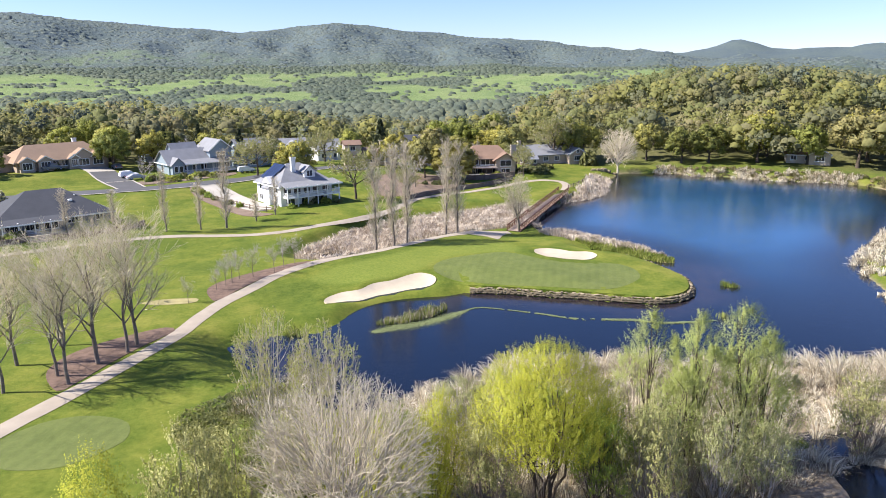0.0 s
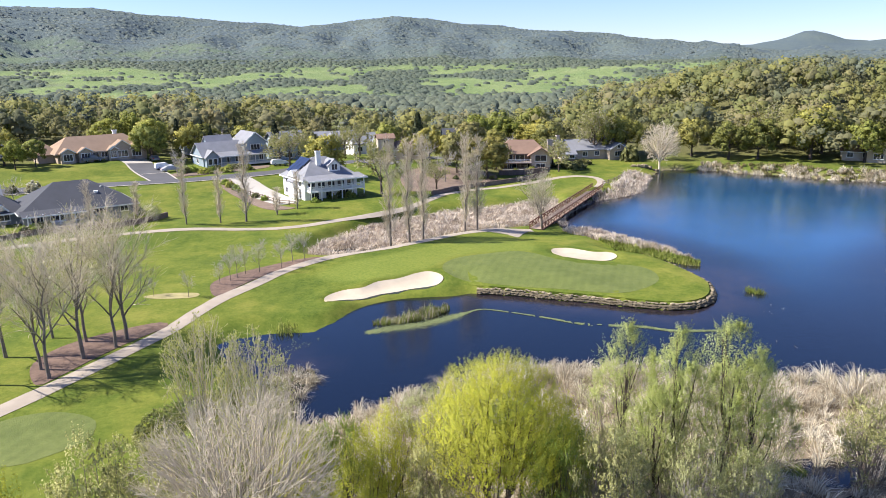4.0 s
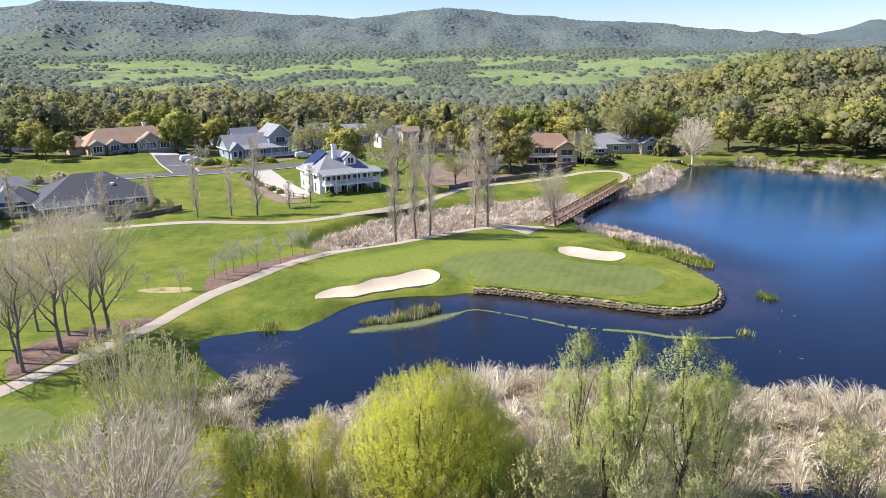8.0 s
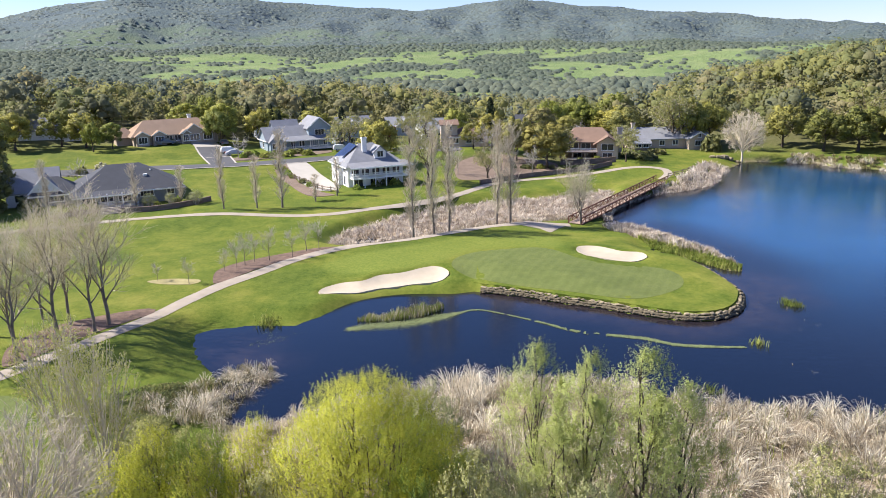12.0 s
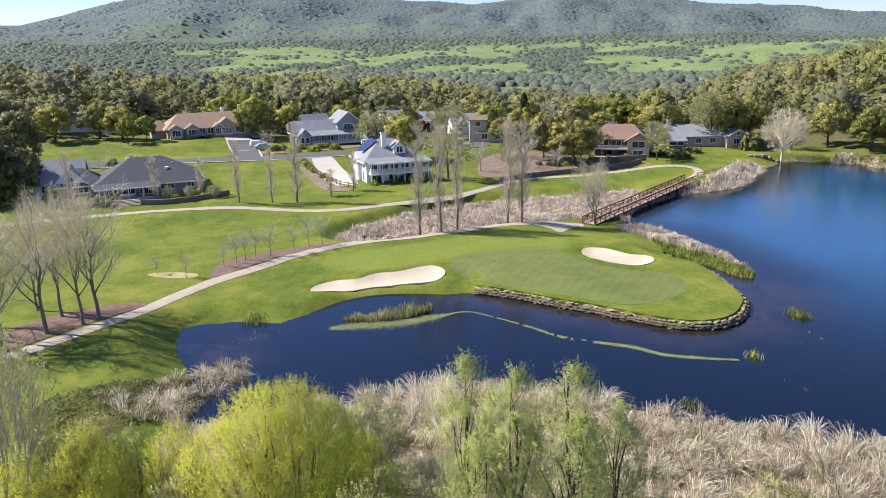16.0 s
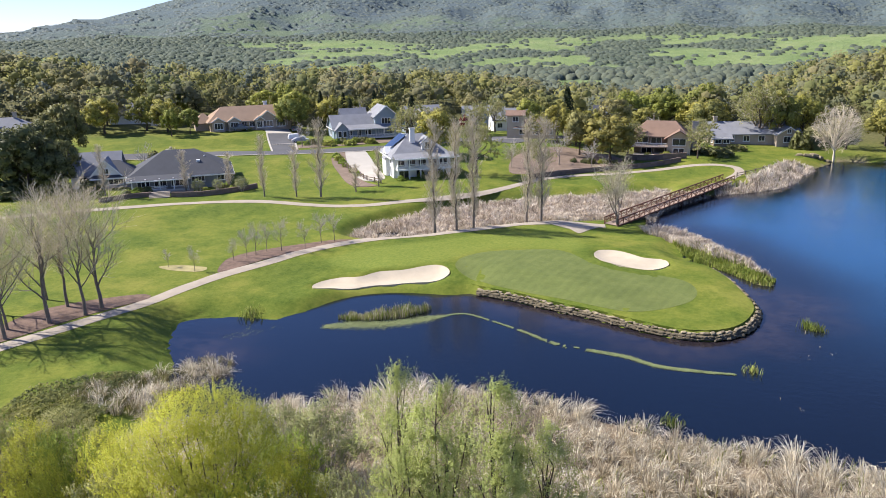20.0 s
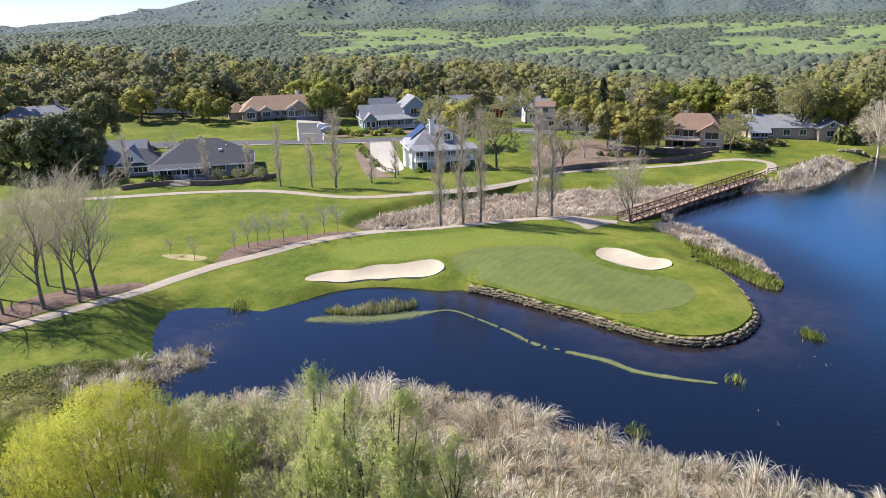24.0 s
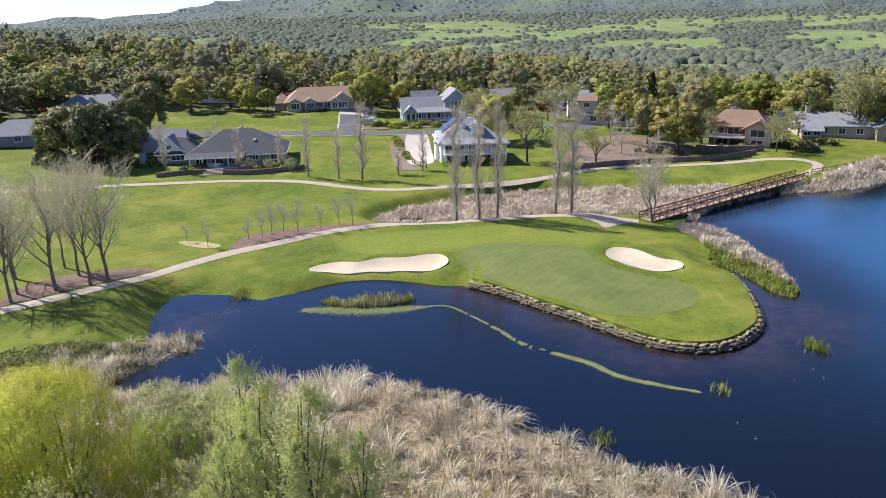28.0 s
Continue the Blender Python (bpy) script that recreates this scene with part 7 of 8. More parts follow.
    # dormer with a tall window, chimney, panels
    dm, dr = block(root, 1.6, -2.9, 3.0, 2.6, 2.2, "white_wall", "roof_grey", "gable", 1.1, 0.3, 90, 5.2)
    window(dm, face(3.0, 2.6, "l", 0, 0.9), 1.3, 1.2, 1)
    chimney(root, -1.2, -2.2, 5, 10.2)
    pitch = math.degrees(math.atan2(3.7, 4.6))
    for i in range(3):
        for j in range(2):
            part("solar_panel", boxes_me("solar_panel", "solar", [(-0.8, 0.8, -1.1, 1.1, 0.06, 0.14)]), root, "dark blue rooftop solar panel",
                 pose(-L / 2 + 0.9 + 1.75 * (j + 0.2), 0.1 + i * 1.7 - 1.6 * (j * 0.2), 5.32 + (1.75 * (j + 0.2) + 0.9) * 0.8, 0, -math.degrees(math.atan2(3.7, 4.6)), 0) @ pose(0, 0, 0, 0, 0, 90))


def blue_house():
    yaw = 33
    root = house_root("house", "blue-grey house with white trim and a long porch", -49.6, 207.0, yaw, 0.1)
    w, r = block(root, -1.5, 0.5, 15, 8.5, 3.3, "blue_wall", "roof_grey", "gable", 3.0, 0.5)
    fascia(r, 15, 8.5, 0.5, 3.0, 3.3)
    windows(w, 15, 8.5, [("f", -6, 0.9, 1.4, 1.5, 1), ("f", -3.2, 0.9, 1.4, 1.5, 1), ("f", -0.4, 0.2, 1.0, 2.1, 0), ("f", 2.2, 0.9, 1.5, 1.5, 1), ("l", 0, 0.9, 1.3, 1.4, 1)])
    u, ur = block(root, 6.0, 0.8, 9, 6.4, 6.0, "blue_wall", "roof_grey", "gable", 2.6, 0.5, 90)
    windows(u, 9, 6.4, [("l", 0, 3.7, 2.6, 1.5, 2), ("l", -1.6, 0.9, 1.2, 1.5, 1), ("l", 1.6, 0.9, 1.2, 1.5, 1), ("f", 1, 3.8, 1.2, 1.3, 1)])
    part("bargeboard", poly_me("bargeboard", "trim", [(2.35, -4.32, 5.75), (6, -4.32, 8.75), (9.65, -4.32, 5.75), (9.35, -4.32, 5.7), (6, -4.32, 8.4), (2.65, -4.32, 5.7), (2.35, -4.4, 5.75), (6, -4.4, 8.75), (9.65, -4.4, 5.75), (9.35, -4.4, 5.7), (6, -4.4, 8.4), (2.65, -4.4, 5.7)],
         [(0, 1, 4, 5), (1, 2, 3, 4), (6, 11, 10, 7), (7, 10, 9, 8), (0, 6, 7, 1), (1, 7, 8, 2), (5, 4, 10, 11), (4, 3, 9, 10)]), root)
    back, _ = block(root, -2.0, 3.5, 7, 5, 5.4, "blue_wall", "roof_grey", "gable", 2.4, 0.4)
    bay, _ = block(root, -7.0, -4.0, 3.0, 3.4, 3.0, "blue_wall", "roof_grey", "gable", 1.6, 0.4, 90)
    windows(bay, 3.0, 3.4, [("l", -0.7, 0.8, 0.9, 1.5, 0), ("l", 0.7, 0.8, 0.9, 1.5, 0)])
    pr = part("porch", boxes_me("porch_floor", "trim", [(-5.2, 9.8, -6.2, -3.6, 0.1, 0.35)]), root)
    for i in range(7):
        part("post", boxes_me("post", "trim", [(-0.08, 0.08, -0.08, 0.08, 0.3, 2.9)]), pr, m=pose(-5.0 + i * 2.45, -6.1, 0))
    railing(pr, pose(-5.1, -6.1, 0.3), 14.8, 0.9)
    part("porch_roof", poly_me("porch_roof", "roof_grey", [(-5.6, -6.6, 2.85), (10.2, -6.6, 2.85), (10.2, -3.5, 3.75), (-5.6, -3.5, 3.75), (-5.6, -6.6, 2.65), (10.2, -6.6, 2.65), (10.2, -3.5, 3.55), (-5.6, -3.5, 3.55)], [(0, 1, 2, 3), (7, 6, 5, 4), (0, 4, 5, 1), (1, 5, 6, 2), (2, 6, 7, 3), (3, 7, 4, 0)]), root)
    part("fascia", boxes_me("porch_fascia", "trim", [(-5.6, 10.2, -6.66, -6.6, 2.6, 2.87)]), root)


def ranch_house():
    root = house_root("house", "long tan house under a brown tiled roof", -85.8, 207.8, 37, 0.1)
    w, r = block(root, 0, 0, 23, 11, 3.0, "tan_wall", "roof_tan", "hip", 3.4, 0.7, ridge=15)
    fascia(r, 23, 11, 0.7, 3.4, 3.0, "tan_wall")
    windows(w, 23, 11, [("f", 9.6, 0.9, 1.6, 1.4, 1), ("f", -2.0, 0.9, 1.4, 1.4, 1), ("f", 0.2, 0.9, 1.4, 1.4, 1), ("l", 0, 0.9, 1.5, 1.4, 1)])
    for x, wd, rise, door in ((-9.3, 3.4, 1.0, 0), (-4.9, 3.4, 1.0, 0), (4.6, 6.4, 2.3, 1), (8.3, 3.6, 1.2, 0), (2.2, 2.6, 0.9, 0)):
        g, _ = block(root, x, -5.6, 2.6, wd, 2.9, "tan_wall", "roof_tan", "gable", rise, 0.35, 90)
        windows(g, 2.6, wd, [("l", 0, 0.7, min(wd - 1.2, 2.6), 1.6, 2)])
        part("bargeboard", poly_me("bargeboard", "trim", [(x - wd / 2 - 0.4, -7.3, 2.72), (x, -7.3, 3.0 + rise), (x + wd / 2 + 0.4, -7.3, 2.72), (x + wd / 2, -7.3, 2.68), (x, -7.3, 2.72 + rise), (x - wd / 2, -7.3, 2.68)], [(0, 1, 4, 5), (1, 2, 3, 4)]), root)
    chimney(root, 5.5, 1.2, 4.5, 7.4, "trim", 0.5)
    part("garage", wall_me(5, 6, 2.5, "tan_wall"), root, m=pose(-12.6, 1.2, 0))
    part("garage_roof", hip_roof(5, 6, 2.2, 0.5, "roof_tan", 2.5, 0.6), root, m=pose(-12.6, 1.2, 0))


def grey_house():
    root = house_root("house", "low grey house with a wide dark hip roof", -66.6, 142.8, 32, 0.0)
    w, r = block(root, 0, 0, 19, 13.5, 2.7, "grey_wall", "roof_dark", "hip", 3.9, 0.8, ridge=6)
    fascia(r, 19, 13.5, 0.8, 3.9, 2.7)
    windows(w, 19, 13.5, [("f", 3.2, 0.9, 2.4, 1.3, 3), ("f", 7.6, 0.9, 1.3, 1.3, 1), ("r", 0, 0.9, 2.0, 1.3, 1), ("r", 4, 0.9, 1.4, 1.3, 1), ("f", -7.2, 0.3, 2.2, 1.9, 2), ("f", -4.0, 0.3, 2.2, 1.9, 2), ("f", -0.8, 0.3, 2.2, 1.9, 2)])
    ver = part("veranda", boxes_me("veranda_floor", "concrete", [(-9.3, 1.4, -9.4, -6.75, -0.3, 0.12)]), root)
    for x in (-9.1, -6.6, -4.0, -1.4, 1.2):
        part("post", boxes_me("post", "trim", [(-0.1, 0.1, -0.1, 0.1, 0, 2.35)]), ver, m=pose(x, -9.2, 0))
    railing(ver, pose(-9.1, -9.2, 0.1), 6.2, 0.8)
    part("veranda_roof", poly_me("veranda_roof", "roof_dark", [(-10, -9.8, 2.12), (1.8, -9.8, 2.12), (1.8, -6.4, 2.75), (-10, -6.4, 2.75), (-10, -9.8, 1.95), (1.8, -9.8, 1.95), (1.8, -6.4, 2.55), (-10, -6.4, 2.55)], [(0, 1, 2, 3), (7, 6, 5, 4), (0, 4, 5, 1), (1, 5, 6, 2), (2, 6, 7, 3), (3, 7, 4, 0)]), root)
    part("fascia", boxes_me("veranda_fascia", "trim", [(-10, 1.8, -9.86, -9.8, 1.92, 2.14)]), root)
    g, gr = block(root, -12.5, 1.2, 8, 8, 2.6, "grey_wall", "roof_dark", "hip", 2.4, 0.7, ridge=1.5)
    fascia(gr, 8, 8, 0.7, 2.4, 2.6)
    windows(g, 8, 8, [("f", 0, 0.8, 2.6, 1.3, 2)])
    part("skylight", boxes_me("skylight", "trim", [(3.2, 3.9, -3.9, -3.3, 4.4, 4.75)]), root)
    part("vent", boxes_me("vent", "trim", [(4.6, 4.9, -2.4, -2.1, 4.8, 5.4)]), root)


def brown_house():
    root = house_root("house", "brown two-level house with a deck and low roof", 31.8, 201.6, -4, -0.3)
    w, r = block(root, 0, 0, 12, 9.5, 5.0, "brown_wall", "roof_brown", "hip", 2.7, 1.0, ridge=7)
    fascia(r, 12, 9.5, 1.0, 2.7, 5.0, "timber")
    windows(w, 12, 9.5, [("f", -4, 2.8, 2.4, 1.7, 1), ("f", -0.8, 2.6, 2.4, 1.9, 1), ("f", 3.6, 2.9, 1.8, 1.5, 0), ("f", -3, 0.2, 2.4, 1.7, 1), ("f", 2.5, 0.2, 2.2, 1.7, 1), ("r", 0, 2.8, 2, 1.5, 1)])
    g, gr = block(root, 4.6, -4.6, 5, 5.4, 4.6, "beige_wall", "roof_brown", "gable", 1.6, 0.9, 90)
    windows(g, 5, 5.4, [("l", 0, 2.6, 3.0, 1.5, 1), ("l", 0, 0.2, 2.4, 1.6, 1)])
    dk = part("deck", boxes_me("deck_floor", "deck", [(-7.5, 2.0, -9.6, -4.7, 2.2, 2.42)]), root)
    for x in (-7.2, -4.2, -1.2, 1.8):
        part("post", boxes_me("post", "timber", [(-0.12, 0.12, -0.12, 0.12, -0.8, 2.2)]), dk, m=pose(x, -9.3, 0))
    railing(dk, pose(-7.4, -9.5, 2.4), 9.2, 0.95, "white_wall")
    chimney(root, 8.2, 1, 0, 7.6, "beige_wall", 0.7)


def plain_house(label, x, y, yaw, L, W, H, wall, roof, kind="gable", rise=2.6, wing=None, tall=None, dz=0.0, ch=None, bars=1):
    root = house_root("house", label, x, y, yaw, dz)
    w, r = block(root, 0, 0, L, W, H, wall, roof, kind, rise, 0.55)
    fascia(r, L, W, 0.55, rise, H) if kind == "hip" else None
    n = max(2, int(L / 3.6))
    sp = [("f", -L / 2 + L * (i + 0.5) / n, 0.9, 1.5, 1.3, bars) for i in range(n)] + [("l", 0, 0.9, 1.3, 1.3, 1), ("r", 0, 0.9, 1.3, 1.3, 1)]
    if H > 4.6:
        sp += [("f", -L / 2 + L * (i + 0.5) / n, 3.4, 1.4, 1.2, bars) for i in range(n)]
    if kind == "gable":
        sp.append(("l", 0, H + 0.1, 1.0, 1.0, 1))
    windows(w, L, W, sp)
    if wing:
        wx, wy, wl, ww, wh, wr = wing
        g, _ = block(root, wx, wy, wl, ww, wh, wall, roof, "gable", wr, 0.45, 90)
        windows(g, wl, ww, [("l", 0, 0.8, min(2.4, ww - 1.4), 1.4, 2), ("l", 0, wh + 0.2, 0.9, 0.9, 1)])
        part("bargeboard", poly_me("bargeboard", "trim", [(wx - ww / 2 - 0.45, wy - wl / 2 - 0.48, wh - 0.3), (wx, wy - wl / 2 - 0.48, wh + wr + 0.05), (wx + ww / 2 + 0.45, wy - wl / 2 - 0.48, wh - 0.3), (wx + ww / 2 + 0.1, wy - wl / 2 - 0.48, wh - 0.35), (wx, wy - wl / 2 - 0.48, wh + wr - 0.25), (wx - ww / 2 - 0.1, wy - wl / 2 - 0.48, wh - 0.35)], [(0, 1, 4, 5), (1, 2, 3, 4)]), root)
    if tall:
        g, _ = block(root, *tall[:5], wall, roof, "gable", tall[5], 0.4)
        windows(g, tall[2], tall[3], [("f", 0, tall[4] - 1.8, 1.4, 1.2, 1), ("l", 0, tall[4] - 1.8, 1.0, 1.2, 1)])
    if ch:
        chimney(root, *ch, "beige_wall")
    return root


white_house()
blue_house()
ranch_house()
grey_house()
brown_house()
plain_house("long low house under a grey shingled roof", 55.5, 222.5, 12, 24, 10, 3.0, "tan_wall", "roof_grey", "gable", 2.6, (8, -5, 5, 6, 3, 1.8), None, 0, (-9, 0, 2, 7.0))
plain_house("small open garden pavilion with a grey roof", 47.5, 212.2, 8, 4.2, 3.6, 2.3, "timber", "roof_grey", "gable", 1.0)
plain_house("beige stucco house with a short tower", -1.0, 212.5, 8, 11, 8, 3.0, "beige_wall", "roof_brown", "hip", 1.9, None, (-5.5, -1.5, 4.6, 4.6, 6.2, 1.0), 0.2, (3.6, 0, 2, 6.8))
plain_house("grey-roofed house with a blue gable", -25, 262, 14, 14, 9, 3.2, "blue_wall", "roof_grey", "gable", 2.6, (-1, -4.5, 4, 6, 3.2, 2.2), None, 0.4)
plain_house("white house with a grey roof above the lawn", -121.5, 208.5, 26, 18, 9, 2.8, "white_wall", "roof_grey", "gable", 3.0, (6.2, -4.4, 6, 6.6, 2.7, 1.9), None, 0.2)
plain_house("grey house with steep twin gables beside oaks", -82.5, 137.5, 30, 9, 9, 3.0, "white_wall", "roof_grey", "gable", 3.6, (2.4, -4, 5, 5.4, 2.8, 3.0), None, 0)
plain_house("wide grey-roofed house among dark trees", -144, 175, 38, 20, 10, 3.0, "grey_wall", "roof_grey", "hip", 2.8, None, None, 0, (5, 0, 3, 7.2))
plain_house("tall grey house with a white gable", -36.5, 223.5, 34, 10, 9, 5.0, "blue_wall", "roof_grey", "gable", 3.0, (-2, -4.6, 3, 6, 4.8, 2.6), None, 0.2)
plain_house("small grey garage with a steep gable", -64.5, 229, 34, 8, 8, 4.2, "blue_wall", "roof_grey", "gable", 2.6, (1, -4, 3, 4, 3.8, 1.8))
plain_house("cream lakeside house with a brown roof", 133.5, 201.5, -30, 12, 9, 2.8, "beige_wall", "roof_brown", "hip", 2.4, (3, -4.5, 4, 6, 3, 1.6))
plain_house("slate-roofed house with small dormers", 21, 248, 4, 15, 10, 3.4, "blue_wall", "roof_dark", "gable", 3.0, (-3, -4.6, 2.4, 2.8, 4.4, 1.2), None, 1.2)
plain_house("grey-roofed house behind willows", -12, 238, 20, 12, 9, 3.6, "white_wall", "roof_grey", "gable", 2.8, (2, -4.5, 3, 4, 3.6, 2.0), None, 0.6)
plain_house("dark flat-eaved house on the wooded hill", -222, 372, 28, 20, 8, 3.2, "brown_wall", "roof_dark", "gable", 1.2, None, None, 4.5)
plain_house("pale flat-eaved house on the wooded hill", -196, 386, 28, 16, 8, 3.2, "beige_wall", "roof_grey", "gable", 1.2, None, None, 5.0)
plain_house("grey bungalow beyond the oaks", -128, 138, 40, 14, 9, 2.8, "grey_wall", "roof_grey", "hip", 2.8)


# footbridge of rusted trusses over the marsh
def bridge():
    a, b = Vector((21.4, 129.4)), Vector((44.4, 168.6))
    d = b - a
    L = d.length
    yaw = math.degrees(math.atan2(d.y, d.x))
    z0, z1 = 0.75, 1.4
    root = thing("footbridge", "long rusted steel truss footbridge with board deck", "bridge", "", pose(a.x, a.y, z0, 0, -math.degrees(math.atan2(z1 - z0, L)), yaw))
    hw, h, n = 1.25, 1.05, 26
    s = L / n
    diag = math.hypot(s, h)
    ang = math.degrees(math.atan2(h, s))
    for side in (-hw, hw):
        t = part("truss", boxes_me("chord", "rust", [(0, L, -0.08, 0.08, h - 0.1, h + 0.08), (0, L, -0.09, 0.09, -0.22, 0.0), (0, L, -0.04, 0.04, 0.5, 0.58)]), root, m=pose(0, side, 0))
        for i in range(n + 1):
            part("post", boxes_me("truss_post", "rust", [(-0.06, 0.06, -0.06, 0.06, 0, h)]), t, m=pose(i * s, 0, 0))
        for i in range(n):
            up = i % 2 == 0
            part("brace", boxes_me("truss_brace", "rust", [(0, diag, -0.045, 0.045, -0.05, 0.05)]), t, m=pose(i * s, 0, 0 if up else h, 0, -ang if up else ang, 0))
    m = int(L / 0.45)
    for i in range(m):
        part("plank", boxes_me("plank", "deck", [(0.01, 0.43, -hw + 0.05, hw - 0.05, -0.06, 0.02)]), root, m=pose(i * 0.45, 0, 0))
    for i in range(5):
        part("pier", boxes_me("pier", "rust", [(-0.15, 0.15, -hw, hw, -2.6, -0.2)]), root, m=pose(L * (i + 0.5) / 5, 0, 0))


bridge()


# dry-laid stone edge of the green
def stone_meshes():
    out = []
    for s in range(6):
        g = np.random.default_rng(200 + s)
        bm = bmesh.new()
        bmesh.ops.create_cube(bm, size=1.0)
        bmesh.ops.subdivide_edges(bm, edges=bm.edges[:], cuts=1, use_grid_fill=True)
        for v in bm.verts:
            v.co = v.co.normalized() * (0.55 + 0.16 * g.random()) * (1 + 0.25 * (abs(v.co.x) > 0.3))
        out.append(bm_mesh("stone", bm, M["stone"]))
    return out


def stone_edge():
    g = np.random.default_rng(6)
    stones = stone_meshes()
    root = thing("stone_wall", "dry-laid tan rock edging along the putting green", "wall", kind="structure")
    line = spline(wall_line, False, 0.3)
    t = np.gradient(line, axis=0)
    n = 0
    for i in range(3, len(line)):
        p, d = line[i], t[i] / np.linalg.norm(t[i])
        out = np.array([-d[1], d[0]])
        if signed(LAKE, np.array([p[0] + out[0]]), np.array([p[1] + out[1]]))[0] > 0:
            out = -out
        yaw = math.degrees(math.atan2(d[1], d[0]))
        sz = 0.17 + 0.13 * g.random()
        q = p + out * (-0.22 + 0.07 * g.normal()) + d * 0.06 * g.normal()
        part("stone", stones[int(g.integers(6))], root, m=pose(q[0], q[1], 0.66 + 0.07 * g.normal(), g.normal() * 8, g.normal() * 8, yaw + g.normal() * 14) @ Matrix.Diagonal((sz * 1.5, sz * 1.3, sz * 0.62, 1)))
    # the footing: small rubble at the waterline
    bits = []
    base = np.array([tuple(v.co) for v in stones[0].vertices])
    faces = np.array([tuple(p.vertices) for p in stones[0].polygons])
    foot = spline(wall_line, False, 0.16)
    way = np.gradient(foot, axis=0)
    for p, w in zip(foot[8:], way[8:]):
        w = w / np.linalg.norm(w)
        o = np.array([-w[1], w[0]])
        if signed(LAKE, np.array([p[0] + o[0]]), np.array([p[1] + o[1]]))[0] > 0:
            o = -o
        for z, off in ((0.2, 0.16), (0.42, 0.02)):
            s = 0.15 + 0.16 * g.random()
            a = math.atan2(w[1], w[0]) + 0.25 * g.normal()
            R = np.array([(math.cos(a), -math.sin(a), 0), (math.sin(a), math.cos(a), 0), (0, 0, 1)])
            q = p + o * (off + 0.05 * g.normal())
            bits.append((base * s * np.array([1.5, 1.3, 0.8]) @ R.T + np.array([q[0], q[1], z + 0.05 * g.normal()]), faces))
        s = 0.16 + 0.16 * g.random()
        a = g.random() * 6.28
        R = np.array([(math.cos(a), -math.sin(a), 0), (math.sin(a), math.cos(a), 0), (0, 0, 1)])
        bits.append((base * s * np.array([1.3, 1, 0.8]) @ R.T + np.array([p[0] + g.normal() * 0.16, p[1] + g.normal() * 0.16, 0.06 + 0.2 * g.random()]), faces))
    tagged(part("rubble", mesh_np("rubble", *join_np(bits), M["stone"]), root, "small waterline rubble"), kind="stuff")


stone_edge()


# retaining walls, fences and terraces
def course_wall(name, label, line, h, depth=0.4, bl=1.2, mat="block", rows=3):
    root = thing(name, label, "wall", kind="structure")
    me = boxes_me("block", mat, [(-bl / 2 + 0.01, bl / 2 - 0.01, -depth / 2, depth / 2, 0, h / rows - 0.012)])
    line = spline(line, False, bl)
    for a, b in zip(line[:-1], line[1:]):
        c = (a + b) / 2
        yaw = math.degrees(math.atan2(b[1] - a[1], b[0] - a[0]))
        z = gz(c[0], c[1]) - 0.05
        ln = np.linalg.norm(b - a) / bl
        for r in range(rows):
            part("block", me, root, m=pose(c[0], c[1], z + r * h / rows, 0, 0, yaw) @ Matrix.Diagonal((ln, 1, 1, 1)))
    return root


course_wall("retaining_wall", "low brown block retaining wall below a terrace", [(-71, 122.4), (-67.5, 126.6), (-64.6, 129.2)], 0.9)
course_wall("retaining_wall", "low brown block retaining wall below a terrace", [(-61, 130.2), (-55.5, 132.6), (-50.8, 137), (-48.6, 141)], 1.0)
course_wall("retaining_wall", "dark retaining wall along the cart path", [(4.0, 160.5), (9.5, 167.6), (15, 172.4), (22, 176.5), (29, 181), (36, 187)], 1.1, bl=1.6)
course_wall("retaining_wall", "dark terrace wall below the deck", [(23.5, 188.6), (30, 188.0), (37.5, 190.4)], 1.4, bl=1.6)
steps = thing("garden_steps", "stone steps up to a veranda", "steps", m=pose(-62.9, 129.3, gz(-62.9, 129.3) - 0.3, 0, 0, 32))
for i in range(5):
    part("step", boxes_me("step", "path", [(-1.9, 1.9, 0, 0.5, 0, 0.17)]), steps, m=pose(0, i * 0.42 - 0.8, 0.25 + i * 0.17))


def rail_fence(pts, label):
    root = thing("rail_fence", label, "fence")
    line = spline(pts, False, 2.4)
    for p in line:
        part("post", boxes_me("fence_post", "timber", [(-0.09, 0.09, -0.09, 0.09, -0.4, 1.15)]), root, m=pose(p[0], p[1], gz(*p)))
    for a, b in zip(line[:-1], line[1:]):
        za, zb = gz(*a), gz(*b)
        ln = math.dist(a, b)
        for h in (0.45, 0.9):
            part("rail", boxes_me("fence_rail", "timber", [(0, 2.5, -0.05, 0.05, -0.07, 0.07)]), root, m=pose(a[0], a[1], za + h, 0, -math.degrees(math.atan2(zb - za, ln)), math.degrees(math.atan2(b[1] - a[1], b[0] - a[0]))) @ Matrix.Diagonal((ln / 2.5, 1, 1, 1)))


rail_fence([(-39, 165), (-33, 157), (-28.5, 150.5), (-24.5, 147.6)], "weathered split-rail fence along a drive")
rail_fence([(46.2, 170.4), (50.5, 175), (54, 180)], "low wooden fence by the bridge head")


def flat(name, pts, mat, lift, label, category="paving", cell=2.0):
    return drape(name, spline(pts, True, 1.2) if len(pts) > 4 else np.array([np.array(p) + (np.array(q) - np.array(p)) * t for p, q in zip(pts, pts[1:] + pts[:1]) for t in np.linspace(0, 1, 12)[:-1]]), M[mat], lift, cell, label, category)


